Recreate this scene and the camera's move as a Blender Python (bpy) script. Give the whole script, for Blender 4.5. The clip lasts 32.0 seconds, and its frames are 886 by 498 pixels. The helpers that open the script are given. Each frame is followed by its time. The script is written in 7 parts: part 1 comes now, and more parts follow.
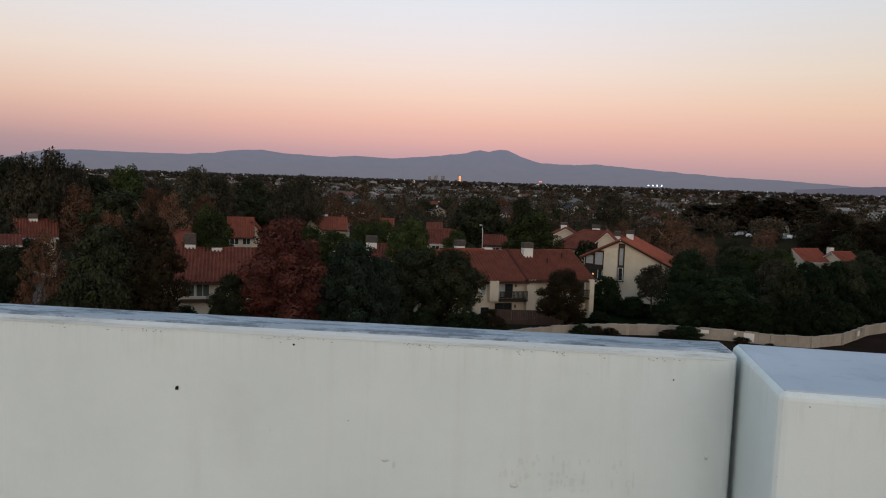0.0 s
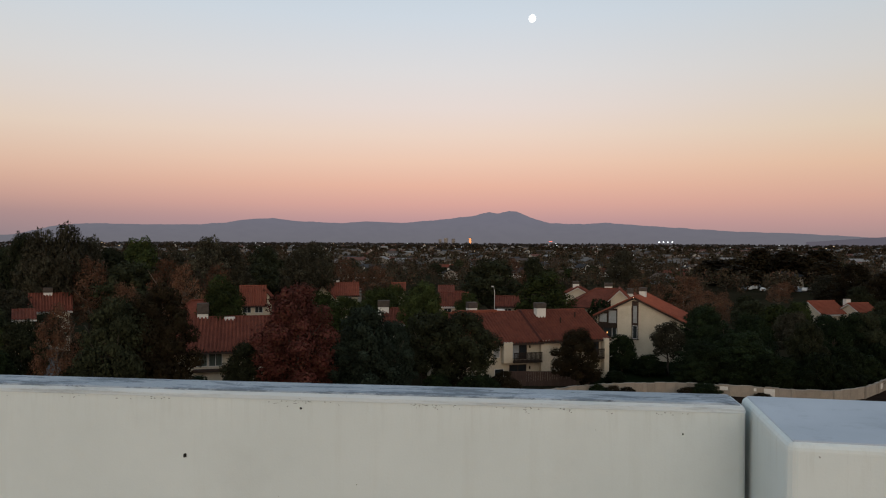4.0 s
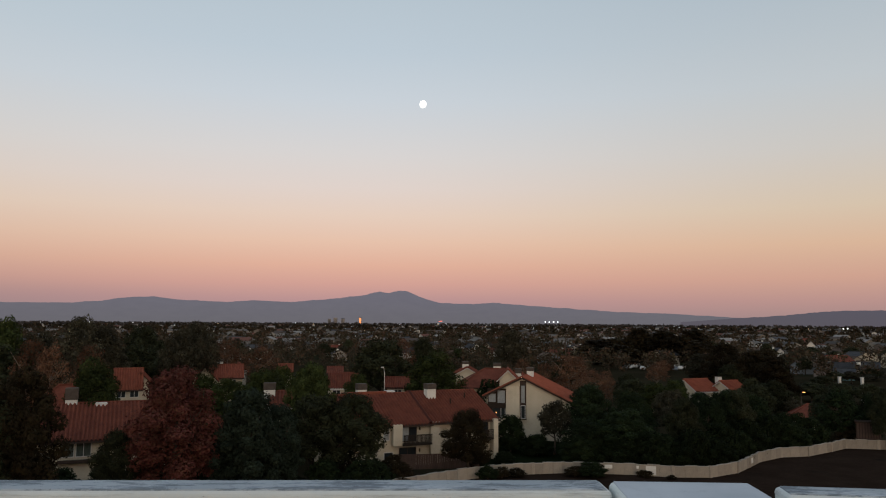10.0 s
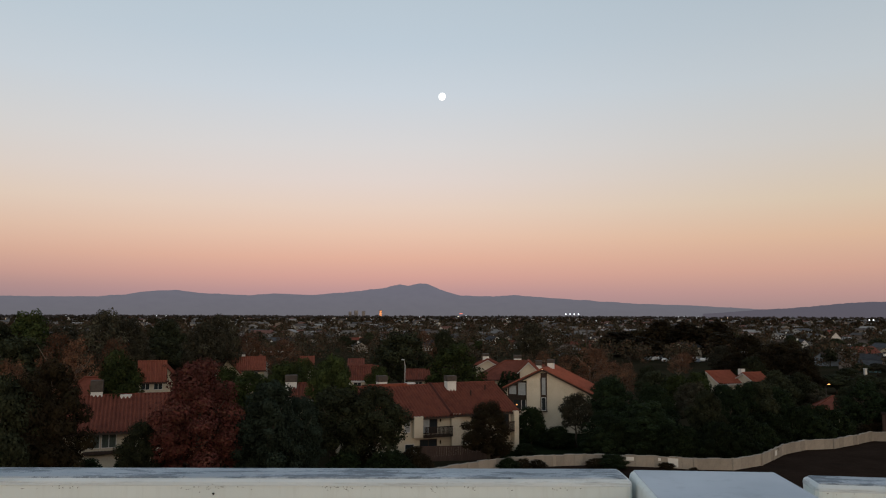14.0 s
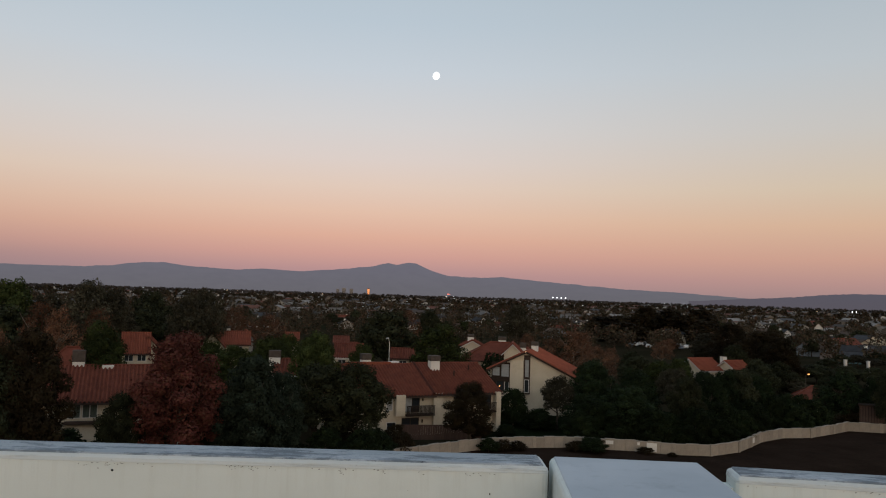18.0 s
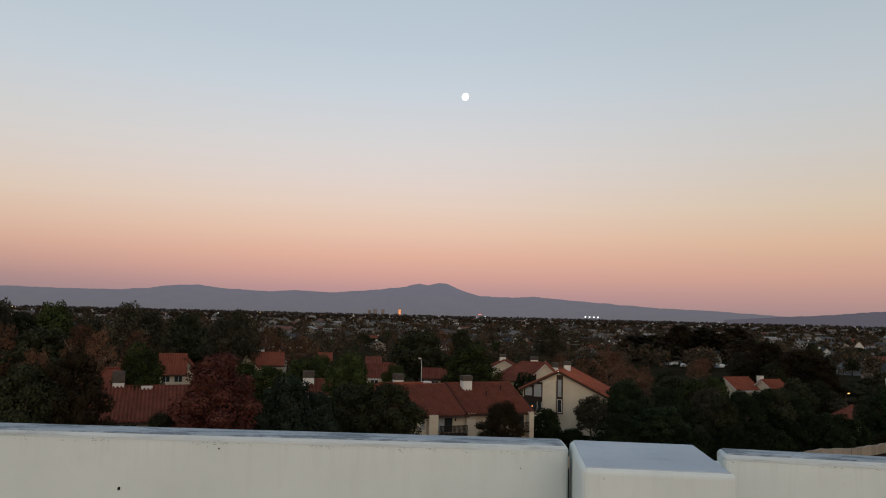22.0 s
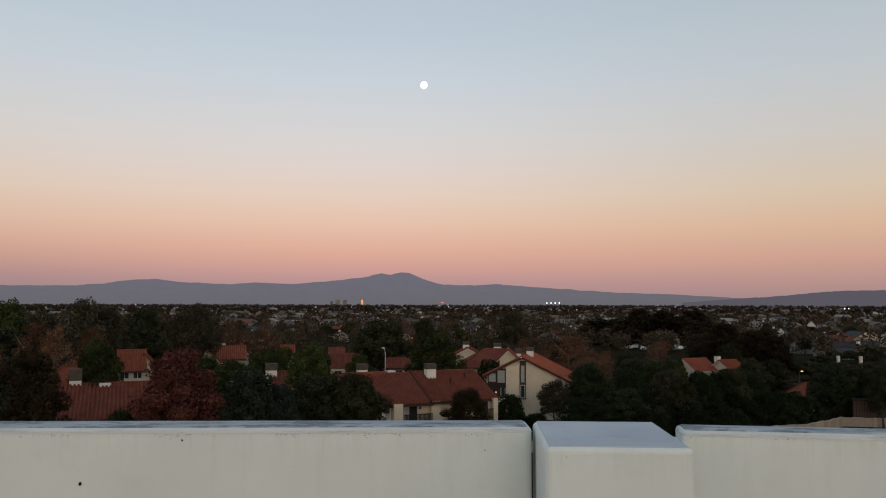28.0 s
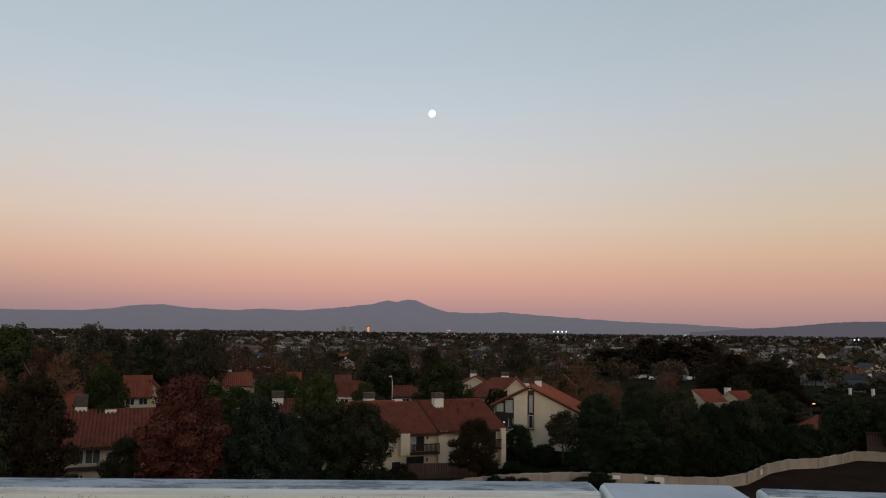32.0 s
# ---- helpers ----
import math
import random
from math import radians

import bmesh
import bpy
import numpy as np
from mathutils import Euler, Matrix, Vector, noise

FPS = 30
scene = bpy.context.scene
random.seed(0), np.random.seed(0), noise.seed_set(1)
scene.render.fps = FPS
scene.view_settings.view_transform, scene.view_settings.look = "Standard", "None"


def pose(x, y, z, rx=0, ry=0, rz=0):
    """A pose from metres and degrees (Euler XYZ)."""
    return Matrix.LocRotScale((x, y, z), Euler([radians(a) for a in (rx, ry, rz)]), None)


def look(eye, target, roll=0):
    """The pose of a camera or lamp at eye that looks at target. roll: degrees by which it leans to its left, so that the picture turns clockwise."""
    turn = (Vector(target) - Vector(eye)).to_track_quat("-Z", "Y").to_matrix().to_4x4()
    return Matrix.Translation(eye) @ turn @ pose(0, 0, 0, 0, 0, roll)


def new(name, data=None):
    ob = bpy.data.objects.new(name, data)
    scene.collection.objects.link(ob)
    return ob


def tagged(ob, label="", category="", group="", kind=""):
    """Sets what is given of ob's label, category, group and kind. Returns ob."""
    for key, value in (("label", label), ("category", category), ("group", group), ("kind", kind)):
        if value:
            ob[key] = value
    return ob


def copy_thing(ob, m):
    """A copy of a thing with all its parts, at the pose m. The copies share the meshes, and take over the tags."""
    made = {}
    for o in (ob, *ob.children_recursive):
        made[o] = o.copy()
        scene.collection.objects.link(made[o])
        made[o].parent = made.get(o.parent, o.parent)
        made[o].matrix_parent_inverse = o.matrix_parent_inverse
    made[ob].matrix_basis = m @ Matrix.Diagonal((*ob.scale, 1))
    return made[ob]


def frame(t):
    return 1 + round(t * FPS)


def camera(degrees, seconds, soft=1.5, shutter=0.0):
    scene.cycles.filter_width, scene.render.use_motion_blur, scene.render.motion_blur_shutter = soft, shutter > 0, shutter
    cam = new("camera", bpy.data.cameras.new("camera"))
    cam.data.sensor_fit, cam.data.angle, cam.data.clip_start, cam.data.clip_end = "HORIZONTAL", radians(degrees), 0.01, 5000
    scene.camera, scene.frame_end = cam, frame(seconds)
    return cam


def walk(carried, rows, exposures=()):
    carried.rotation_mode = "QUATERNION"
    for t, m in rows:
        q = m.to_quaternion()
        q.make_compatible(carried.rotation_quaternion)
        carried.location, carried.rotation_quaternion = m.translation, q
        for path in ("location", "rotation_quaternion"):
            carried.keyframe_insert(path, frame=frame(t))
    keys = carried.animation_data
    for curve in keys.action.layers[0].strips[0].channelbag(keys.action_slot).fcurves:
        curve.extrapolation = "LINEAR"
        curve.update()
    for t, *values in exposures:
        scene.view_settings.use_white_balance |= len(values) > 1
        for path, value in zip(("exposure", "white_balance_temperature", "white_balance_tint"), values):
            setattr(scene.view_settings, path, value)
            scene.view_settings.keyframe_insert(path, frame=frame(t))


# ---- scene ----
cam = camera(60.7, 32.0, soft=1.1)
PATH = [
    (0, pose(-0.000, -0.000, 16.788, 84.73, -1.96, 0.85)),
    (0.5, pose(-0.005, 0.016, 16.747, 85.38, -1.78, -0.13)),
    (1, pose(-0.045, 0.021, 16.746, 86.09, -1.30, 8.60)),
    (1.5, pose(-0.079, 0.018, 16.742, 86.60, -1.02, 21.74)),
    (2, pose(-0.083, -0.080, 16.764, 87.24, -1.00, 28.85)),
    (2.2, pose(-0.097, -0.130, 16.784, 87.09, -0.90, 33.19)),
    (2.5, pose(-0.134, -0.150, 16.791, 87.27, 0.28, 42.37)),
    (2.6, pose(-0.135, -0.179, 16.792, 87.58, 0.46, 43.90)),
    (2.8, pose(-0.136, -0.183, 16.802, 87.63, 0.95, 44.75)),
    (3, pose(-0.116, -0.160, 16.795, 88.26, 1.25, 43.28)),
    (3.2, pose(-0.047, -0.168, 16.810, 88.25, 0.96, 29.08)),
    (3.4, pose(-0.030, -0.073, 16.786, 88.51, 0.50, 15.55)),
    (3.5, pose(-0.014, -0.059, 16.787, 88.65, 0.22, 12.34)),
    (4, pose(0.031, -0.035, 16.780, 89.46, -0.28, 1.64)),
    (4.5, pose(0.057, -0.036, 16.795, 91.08, -0.27, -3.06)),
    (6.5, pose(-0.027, -0.303, 16.811, 97.17, -0.09, -7.40)),
    (7, pose(-0.034, -0.312, 16.846, 97.82, -0.33, -6.99)),
    (7.5, pose(-0.072, -0.312, 16.838, 97.82, -0.41, -6.36)),
    (8, pose(-0.057, -0.300, 16.830, 97.62, -0.37, -6.75)),
    (8.5, pose(-0.043, -0.269, 16.819, 96.77, -0.30, -6.33)),
    (9, pose(0.025, -0.224, 16.839, 96.45, -0.48, -6.25)),
    (9.5, pose(0.007, -0.275, 16.853, 95.65, -0.60, -6.39)),
    (10, pose(-0.007, -0.336, 16.870, 95.52, -0.34, -6.64)),
    (10.5, pose(-0.007, -0.345, 16.871, 95.59, 0.26, -4.91)),
    (11, pose(0.003, -0.395, 16.873, 95.89, 0.84, -5.81)),
    (11.5, pose(0.016, -0.400, 16.870, 95.30, 1.13, -5.76)),
    (12, pose(0.011, -0.404, 16.872, 94.51, 1.09, -6.93)),
    (12.5, pose(0.030, -0.297, 16.852, 93.26, 0.60, -6.63)),
    (13, pose(0.068, -0.199, 16.829, 93.45, 0.55, -6.15)),
    (13.5, pose(0.072, -0.141, 16.823, 94.57, 0.23, -5.96)),
    (14, pose(0.030, -0.244, 16.837, 94.95, -0.17, -5.11)),
    (14.5, pose(0.026, -0.285, 16.836, 95.03, -0.46, -4.57)),
    (16.5, pose(0.089, -0.147, 16.741, 93.56, -2.04, -3.61)),
    (17, pose(0.121, -0.223, 16.816, 91.66, -2.11, -4.26)),
    (17.5, pose(0.195, -0.179, 16.819, 91.73, -1.56, -5.23)),
    (18, pose(0.299, -0.150, 16.832, 93.47, -1.82, -6.04)),
    (18.5, pose(0.381, -0.347, 16.797, 95.49, -1.82, -4.63)),
    (19, pose(0.375, -0.487, 16.817, 93.31, -0.43, -3.49)),
    (19.5, pose(0.261, -0.593, 16.809, 92.71, -0.24, -1.71)),
    (20, pose(0.179, -0.658, 16.808, 92.14, -0.23, -2.11)),
    (20.5, pose(0.194, -0.703, 16.812, 92.97, -1.42, -3.07)),
    (21, pose(0.209, -0.704, 16.797, 94.31, -1.33, -3.09)),
    (21.5, pose(0.211, -0.745, 16.795, 95.07, -1.34, -1.79)),
    (22, pose(0.201, -0.803, 16.796, 94.93, -1.43, -3.68)),
    (22.5, pose(0.213, -0.809, 16.793, 95.27, -0.86, -5.95)),
    (23, pose(0.213, -0.832, 16.795, 94.39, -0.20, -5.65)),
    (23.5, pose(0.230, -0.830, 16.797, 93.49, -0.22, -5.63)),
    (24, pose(0.247, -0.843, 16.798, 93.56, 0.81, -5.82)),
    (24.5, pose(0.235, -0.821, 16.790, 93.29, 0.51, -5.84)),
    (25, pose(0.231, -0.816, 16.790, 93.13, 0.15, -5.87)),
    (25.5, pose(0.239, -0.820, 16.793, 93.39, -0.08, -6.55)),
    (26, pose(0.224, -0.792, 16.793, 93.95, -0.22, -6.33)),
    (26.5, pose(0.207, -0.818, 16.794, 93.89, -0.48, -6.60)),
    (28.5, pose(0.196, -0.819, 16.779, 94.19, 0.00, -6.41)),
    (29, pose(0.184, -0.809, 16.786, 94.20, 0.03, -5.75)),
    (29.5, pose(0.203, -0.777, 16.817, 93.64, 0.20, -3.46)),
    (30, pose(0.251, -0.734, 16.839, 94.41, 0.24, -2.17)),
    (30.5, pose(0.301, -0.783, 16.853, 94.90, 0.17, -2.29)),
    (31, pose(0.288, -0.696, 16.844, 94.96, -0.36, -2.58)),
    (31.5, pose(0.161, -0.450, 16.801, 95.26, -0.85, -3.71)),
    (32, pose(0.001, -0.548, 16.874, 96.20, -0.61, -6.02)),
]
EXPOSURES = [(0.0, 0.22, 5950, 8), (2.6, 0.22, 6150, 8), (3.0, 0.12, 6200, 8), (4.0, 0.05, 6300, 8), (7.0, -0.14, 6400, 8), (9.0, -0.04, 6400, 8), (11.0, -0.06, 6400, 8), (12.0, 0.0, 6400, 8), (13.0, -0.02, 6400, 8), (14.0, -0.03, 6350, 8), (14.5, 0.03, 6350, 8), (16.5, 0.18, 6350, 7), (17.0, 0.18, 6350, 7), (18.0, -0.10, 6350, 8), (19.0, 0.02, 6400, 8), (20.0, 0.05, 6400, 7), (21.0, -0.06, 6350, 8), (22.0, -0.05, 6350, 8), (24.0, 0.0, 6400, 8), (26.0, -0.06, 6400, 8), (29.0, -0.05, 6350, 8), (30.0, -0.09, 6350, 8), (31.0, -0.06, 6350, 8), (32.0, -0.13, 6350, 8)]
EYE_Z = 16.82
SKY_STRENGTH = 1.0
SUN_STRENGTH = 0.35
walk(cam, PATH, EXPOSURES)


# ---------------------------------------------------------------- small helpers
def lin(r, g, b):
    """Display colour (0-255) to scene-linear."""
    def f(c):
        c /= 255.0
        return c / 12.92 if c < 0.04045 else ((c + 0.055) / 1.055) ** 2.4
    return (f(r), f(g), f(b), 1.0)


def mesh_of(name, bm):
    me = bpy.data.meshes.new(name)
    bm.normal_update()
    bm.to_mesh(me)
    bm.free()
    return me


def part(name, bm, material, parent=None, label="", m=None):
    """One mesh object from a bmesh (or a ready mesh), under a thing or a part."""
    me = bm if isinstance(bm, bpy.types.Mesh) else mesh_of(name, bm)
    if material is not None and not me.materials:
        for mt in (material if isinstance(material, (list, tuple)) else [material]):
            me.materials.append(mt)
    ob = new(name, me)
    if parent is not None:
        ob.parent = parent
    if m is not None:
        ob.matrix_basis = m
    if label:
        tagged(ob, label)
    return ob


def thing(name, label, category, group="", kind="", m=None):
    ob = new(name)
    ob.empty_display_size = 0.3
    if m is not None:
        ob.matrix_basis = m
    return tagged(ob, label, category, group, kind)


def add_box(bm, x0, y0, z0, x1, y1, z1, bevel=0.0, seg=2, m=None):
    mat = Matrix.Translation(((x0 + x1) / 2, (y0 + y1) / 2, (z0 + z1) / 2)) @ Matrix.Diagonal((x1 - x0, y1 - y0, z1 - z0, 1))
    if m is not None:
        mat = m @ mat
    vs = bmesh.ops.create_cube(bm, size=1, matrix=mat)["verts"]
    if bevel:
        es = list({e for v in vs for e in v.link_edges})
        bmesh.ops.bevel(bm, geom=es, offset=bevel, segments=seg, profile=0.5, affect="EDGES")
    return bm


def box(x0, y0, z0, x1, y1, z1, bevel=0.0, seg=2, m=None):
    return add_box(bmesh.new(), x0, y0, z0, x1, y1, z1, bevel, seg, m)


def tube(bm, pts, radii, sides=7):
    """A tapered tube along a run of points."""
    rings = []
    for i, p in enumerate(pts):
        p = Vector(p)
        d = (Vector(pts[min(i + 1, len(pts) - 1)]) - Vector(pts[max(i - 1, 0)])).normalized()
        u = d.orthogonal().normalized()
        v = d.cross(u)
        rings.append([bm.verts.new(p + (u * math.cos(a) + v * math.sin(a)) * radii[i])
                      for a in [2 * math.pi * k / sides for k in range(sides)]])
    for a, b in zip(rings, rings[1:]):
        # keep rings aligned by the nearest start
        k0 = min(range(sides), key=lambda k: (a[0].co - b[k].co).length)
        for k in range(sides):
            bm.faces.new((a[k], a[(k + 1) % sides], b[(k + 1 + k0) % sides], b[(k + k0) % sides]))
    bm.faces.new(rings[0][::-1])
    bm.faces.new(rings[-1])
    return bm


def pydata(name, verts, faces):
    me = bpy.data.meshes.new(name)
    me.from_pydata(verts, [], faces)
    me.update()
    return me


def smooth(ob):
    for p in ob.data.polygons:
        p.use_smooth = True
    return ob


# ---------------------------------------------------------------- world: dusk sky away from the set sun
world = bpy.data.worlds.new("dusk_sky")
scene.world = world
world.use_nodes = True
wt = world.node_tree
wt.nodes.clear()


def ramp_node(tree, stops, interp="LINEAR"):
    n = tree.nodes.new("ShaderNodeValToRGB")
    n.color_ramp.interpolation = interp
    els = n.color_ramp.elements
    while len(els) > 1:
        els.remove(els[-1])
    els[0].position, els[0].color = stops[0]
    for p, c in stops[1:]:
        e = els.new(p)
        e.color = c
    return n


def el(deg):
    """Ramp position of an elevation: sine 0..0.7 over 0.1..1."""
    return 0.1 + 0.9 * math.sin(radians(deg)) / 0.7


wout = wt.nodes.new("ShaderNodeOutputWorld")
wbg = wt.nodes.new("ShaderNodeBackground")
wco = wt.nodes.new("ShaderNodeTexCoord")
wsep = wt.nodes.new("ShaderNodeSeparateXYZ")
wt.links.new(wco.outputs["Generated"], wsep.inputs[0])
wmap = wt.nodes.new("ShaderNodeMapRange")
wmap.inputs["From Min"].default_value, wmap.inputs["From Max"].default_value = 0.0, 0.7
wmap.inputs["To Min"].default_value, wmap.inputs["To Max"].default_value = 0.1, 1.0
wmap.clamp = False
wt.links.new(wsep.outputs["Z"], wmap.inputs["Value"])
SKY_LEFT = [(0.0, lin(40, 40, 44)), (0.09, lin(60, 58, 62)), (el(0.0), lin(128, 119, 122)), (el(2.0), lin(150, 129, 126)), (el(3.2), lin(182, 149, 136)),
            (el(5.0), lin(207, 174, 152)), (el(8.0), lin(217, 198, 178)), (el(12.0), lin(209, 204, 198)), (el(16.5), lin(199, 204, 208)),
            (el(24.0), lin(184, 196, 204)), (el(45.0), lin(160, 174, 190))]
SKY_MID = [(0.0, lin(40, 40, 44)), (0.09, lin(60, 58, 62)), (el(0.0), lin(163, 136, 141)), (el(1.6), lin(190, 148, 147)), (el(2.8), lin(214, 162, 150)),
           (el(4.2), lin(229, 178, 156)), (el(6.0), lin(235, 196, 173)), (el(8.0), lin(234, 208, 191)), (el(10.0), lin(229, 213, 205)), (el(12.5), lin(221, 215, 213)),
           (el(16.5), lin(206, 212, 219)), (el(20.0), lin(194, 205, 215)), (el(24.0), lin(187, 199, 209)), (el(45.0), lin(158, 173, 190))]
SKY_RIGHT = [(0.0, lin(40, 40, 44)), (0.09, lin(60, 58, 62)), (el(0.0), lin(160, 134, 134)), (el(1.6), lin(189, 148, 141)), (el(3.2), lin(211, 164, 145)),
             (el(5.5), lin(222, 184, 156)), (el(8.0), lin(219, 198, 175)), (el(12.0), lin(208, 202, 196)), (el(16.5), lin(196, 201, 205)),
             (el(24.0), lin(176, 188, 198)), (el(45.0), lin(154, 168, 183))]
SKY_SUN = [(0.0, lin(50, 46, 44)), (0.09, lin(90, 76, 66)), (el(0.0), (1.75, 0.98, 0.52, 1)), (el(6.0), (1.55, 1.06, 0.68, 1)), (el(14.0), (1.20, 1.02, 0.82, 1)),
           (el(26.0), (0.84, 0.84, 0.82, 1)), (el(45.0), lin(170, 180, 192))]
rl, rm, rr, rs = [ramp_node(wt, k) for k in (SKY_LEFT, SKY_MID, SKY_RIGHT, SKY_SUN)]
for r in (rl, rm, rr, rs):
    wt.links.new(wmap.outputs[0], r.inputs[0])
wx = wt.nodes.new("ShaderNodeMapRange")
wx.interpolation_type = "SMOOTHSTEP"
wx.inputs["From Min"].default_value, wx.inputs["From Max"].default_value = 0.0, 0.62
wt.links.new(wsep.outputs["X"], wx.inputs["Value"])
wl = wt.nodes.new("ShaderNodeMapRange")
wl.interpolation_type = "SMOOTHSTEP"
wl.inputs["From Min"].default_value, wl.inputs["From Max"].default_value = 0.0, -0.98
wt.links.new(wsep.outputs["X"], wl.inputs["Value"])
wy = wt.nodes.new("ShaderNodeMapRange")
wy.interpolation_type = "SMOOTHSTEP"
wy.inputs["From Min"].default_value, wy.inputs["From Max"].default_value = -0.1, -0.9
wt.links.new(wsep.outputs["Y"], wy.inputs["Value"])


def mix_rgb(tree, fac, a, b, blend="MIX"):
    n = tree.nodes.new("ShaderNodeMix")
    n.data_type, n.blend_type = "RGBA", blend
    for key, val in ((0, fac), (6, a), (7, b)):
        if isinstance(val, (int, float)):
            n.inputs[key].default_value = val
        elif isinstance(val, tuple):
            n.inputs[key].default_value = val
        else:
            tree.links.new(val, n.inputs[key])
    return n.outputs[2]


anti = mix_rgb(wt, wl.outputs[0], mix_rgb(wt, wx.outputs[0], rm.outputs[0], rr.outputs[0]), rl.outputs[0])
both = mix_rgb(wt, wy.outputs[0], anti, rs.outputs[0])
wt.links.new(both, wbg.inputs["Color"])
wbg.inputs["Strength"].default_value = SKY_STRENGTH
wt.links.new(wbg.outputs[0], wout.inputs[0])

# the afterglow of the sun that has just set behind the camera: one very soft, warm, weak source
sun_data = bpy.data.lights.new("afterglow_sun", "SUN")
sun_data.energy, sun_data.angle, sun_data.color = SUN_STRENGTH, radians(24), (1.0, 0.84, 0.68)
sun = new("afterglow_sun", sun_data)
sun.matrix_basis = look((0, 0, 0), (-0.10, 1.0, -0.14))


# ---------------------------------------------------------------- materials
def material(name):
    mt = bpy.data.materials.new(name)
    mt.use_nodes = True
    t = mt.node_tree
    return mt, t, t.nodes["Principled BSDF"]


def tex(t, scale, detail=4.0, rough=0.6, stretch=None, coord="Object"):
    co = t.nodes.new("ShaderNodeTexCoord")
    n = t.nodes.new("ShaderNodeTexNoise")
    n.inputs["Scale"].default_value, n.inputs["Detail"].default_value, n.inputs["Roughness"].default_value = scale, detail, rough
    if stretch:
        mp = t.nodes.new("ShaderNodeMapping")
        mp.inputs["Scale"].default_value = stretch
        t.links.new(co.outputs[coord], mp.inputs[0])
        t.links.new(mp.outputs[0], n.inputs["Vector"])
    else:
        t.links.new(co.outputs[coord], n.inputs["Vector"])
    return n.outputs["Fac"]


def bands(t, value, lo, hi):
    """0..1 where value passes from lo to hi."""
    n = t.nodes.new("ShaderNodeMapRange")
    n.inputs["From Min"].default_value, n.inputs["From Max"].default_value = lo, hi
    t.links.new(value, n.inputs["Value"])
    return n.outputs[0]


def times_(t, a, b):
    n = t.nodes.new("ShaderNodeMath")
    n.operation = "MULTIPLY"
    for i, v in enumerate((a, b)):
        if isinstance(v, (int, float)):
            n.inputs[i].default_value = v
        else:
            t.links.new(v, n.inputs[i])
    return n.outputs[0]


def bump(t, b, height, strength, dist):
    n = t.nodes.new("ShaderNodeBump")
    n.inputs["Strength"].default_value, n.inputs["Distance"].default_value = strength, dist
    t.links.new(height, n.inputs["Height"])
    t.links.new(n.outputs[0], b.inputs["Normal"])


def surface(name, c1, c2, scale=3.0, rough=0.8, fine=40.0, bump_s=0.3, bump_d=0.01, spot=None, rand=0.0, metal=0.0, stretch=None, spec=0.08):
    """A general matt surface: two colours mixed by coarse noise, fine grain on top, random shift per object."""
    mt, t, b = material(name)
    base = mix_rgb(t, bands(t, tex(t, scale, 5, stretch=stretch), 0.32, 0.68), (*c1, 1), (*c2, 1))
    grain = tex(t, fine, 3)
    base = mix_rgb(t, 0.35, base, mix_rgb(t, bands(t, grain, 0.3, 0.7), (0.35, 0.35, 0.35, 1), (0.65, 0.65, 0.65, 1)), "OVERLAY")
    if spot:
        base = mix_rgb(t, bands(t, tex(t, scale * 0.37, 6, 0.7), 0.56, 0.72), base, (*spot, 1))
    if rand:
        oi = t.nodes.new("ShaderNodeObjectInfo")
        hs = t.nodes.new("ShaderNodeHueSaturation")
        mr = t.nodes.new("ShaderNodeMapRange")
        mr.inputs["To Min"].default_value, mr.inputs["To Max"].default_value = 1 - rand, 1 + rand
        t.links.new(oi.outputs["Random"], mr.inputs["Value"])
        t.links.new(mr.outputs[0], hs.inputs["Value"])
        t.links.new(base, hs.inputs["Color"])
        base = hs.outputs[0]
    t.links.new(base, b.inputs["Base Color"])
    b.inputs["Roughness"].default_value, b.inputs["Metallic"].default_value = rough, metal
    b.inputs["Specular IOR Level"].default_value = spec
    if bump_s:
        bump(t, b, grain, bump_s, bump_d)
    return mt


def island_colours(name, colours, rough=0.85, spec=0.2):
    """Each loose piece of the mesh takes one of the colours at random."""
    mt, t, b = material(name)
    g = t.nodes.new("ShaderNodeNewGeometry")
    n = len(colours)
    r = ramp_node(t, [(i / n, (*c, 1)) for i, c in enumerate(colours)], "CONSTANT")
    t.links.new(g.outputs["Random Per Island"], r.inputs[0])
    t.links.new(r.outputs[0], b.inputs["Base Color"])
    b.inputs["Roughness"].default_value = rough
    b.inputs["Specular IOR Level"].default_value = spec
    return mt


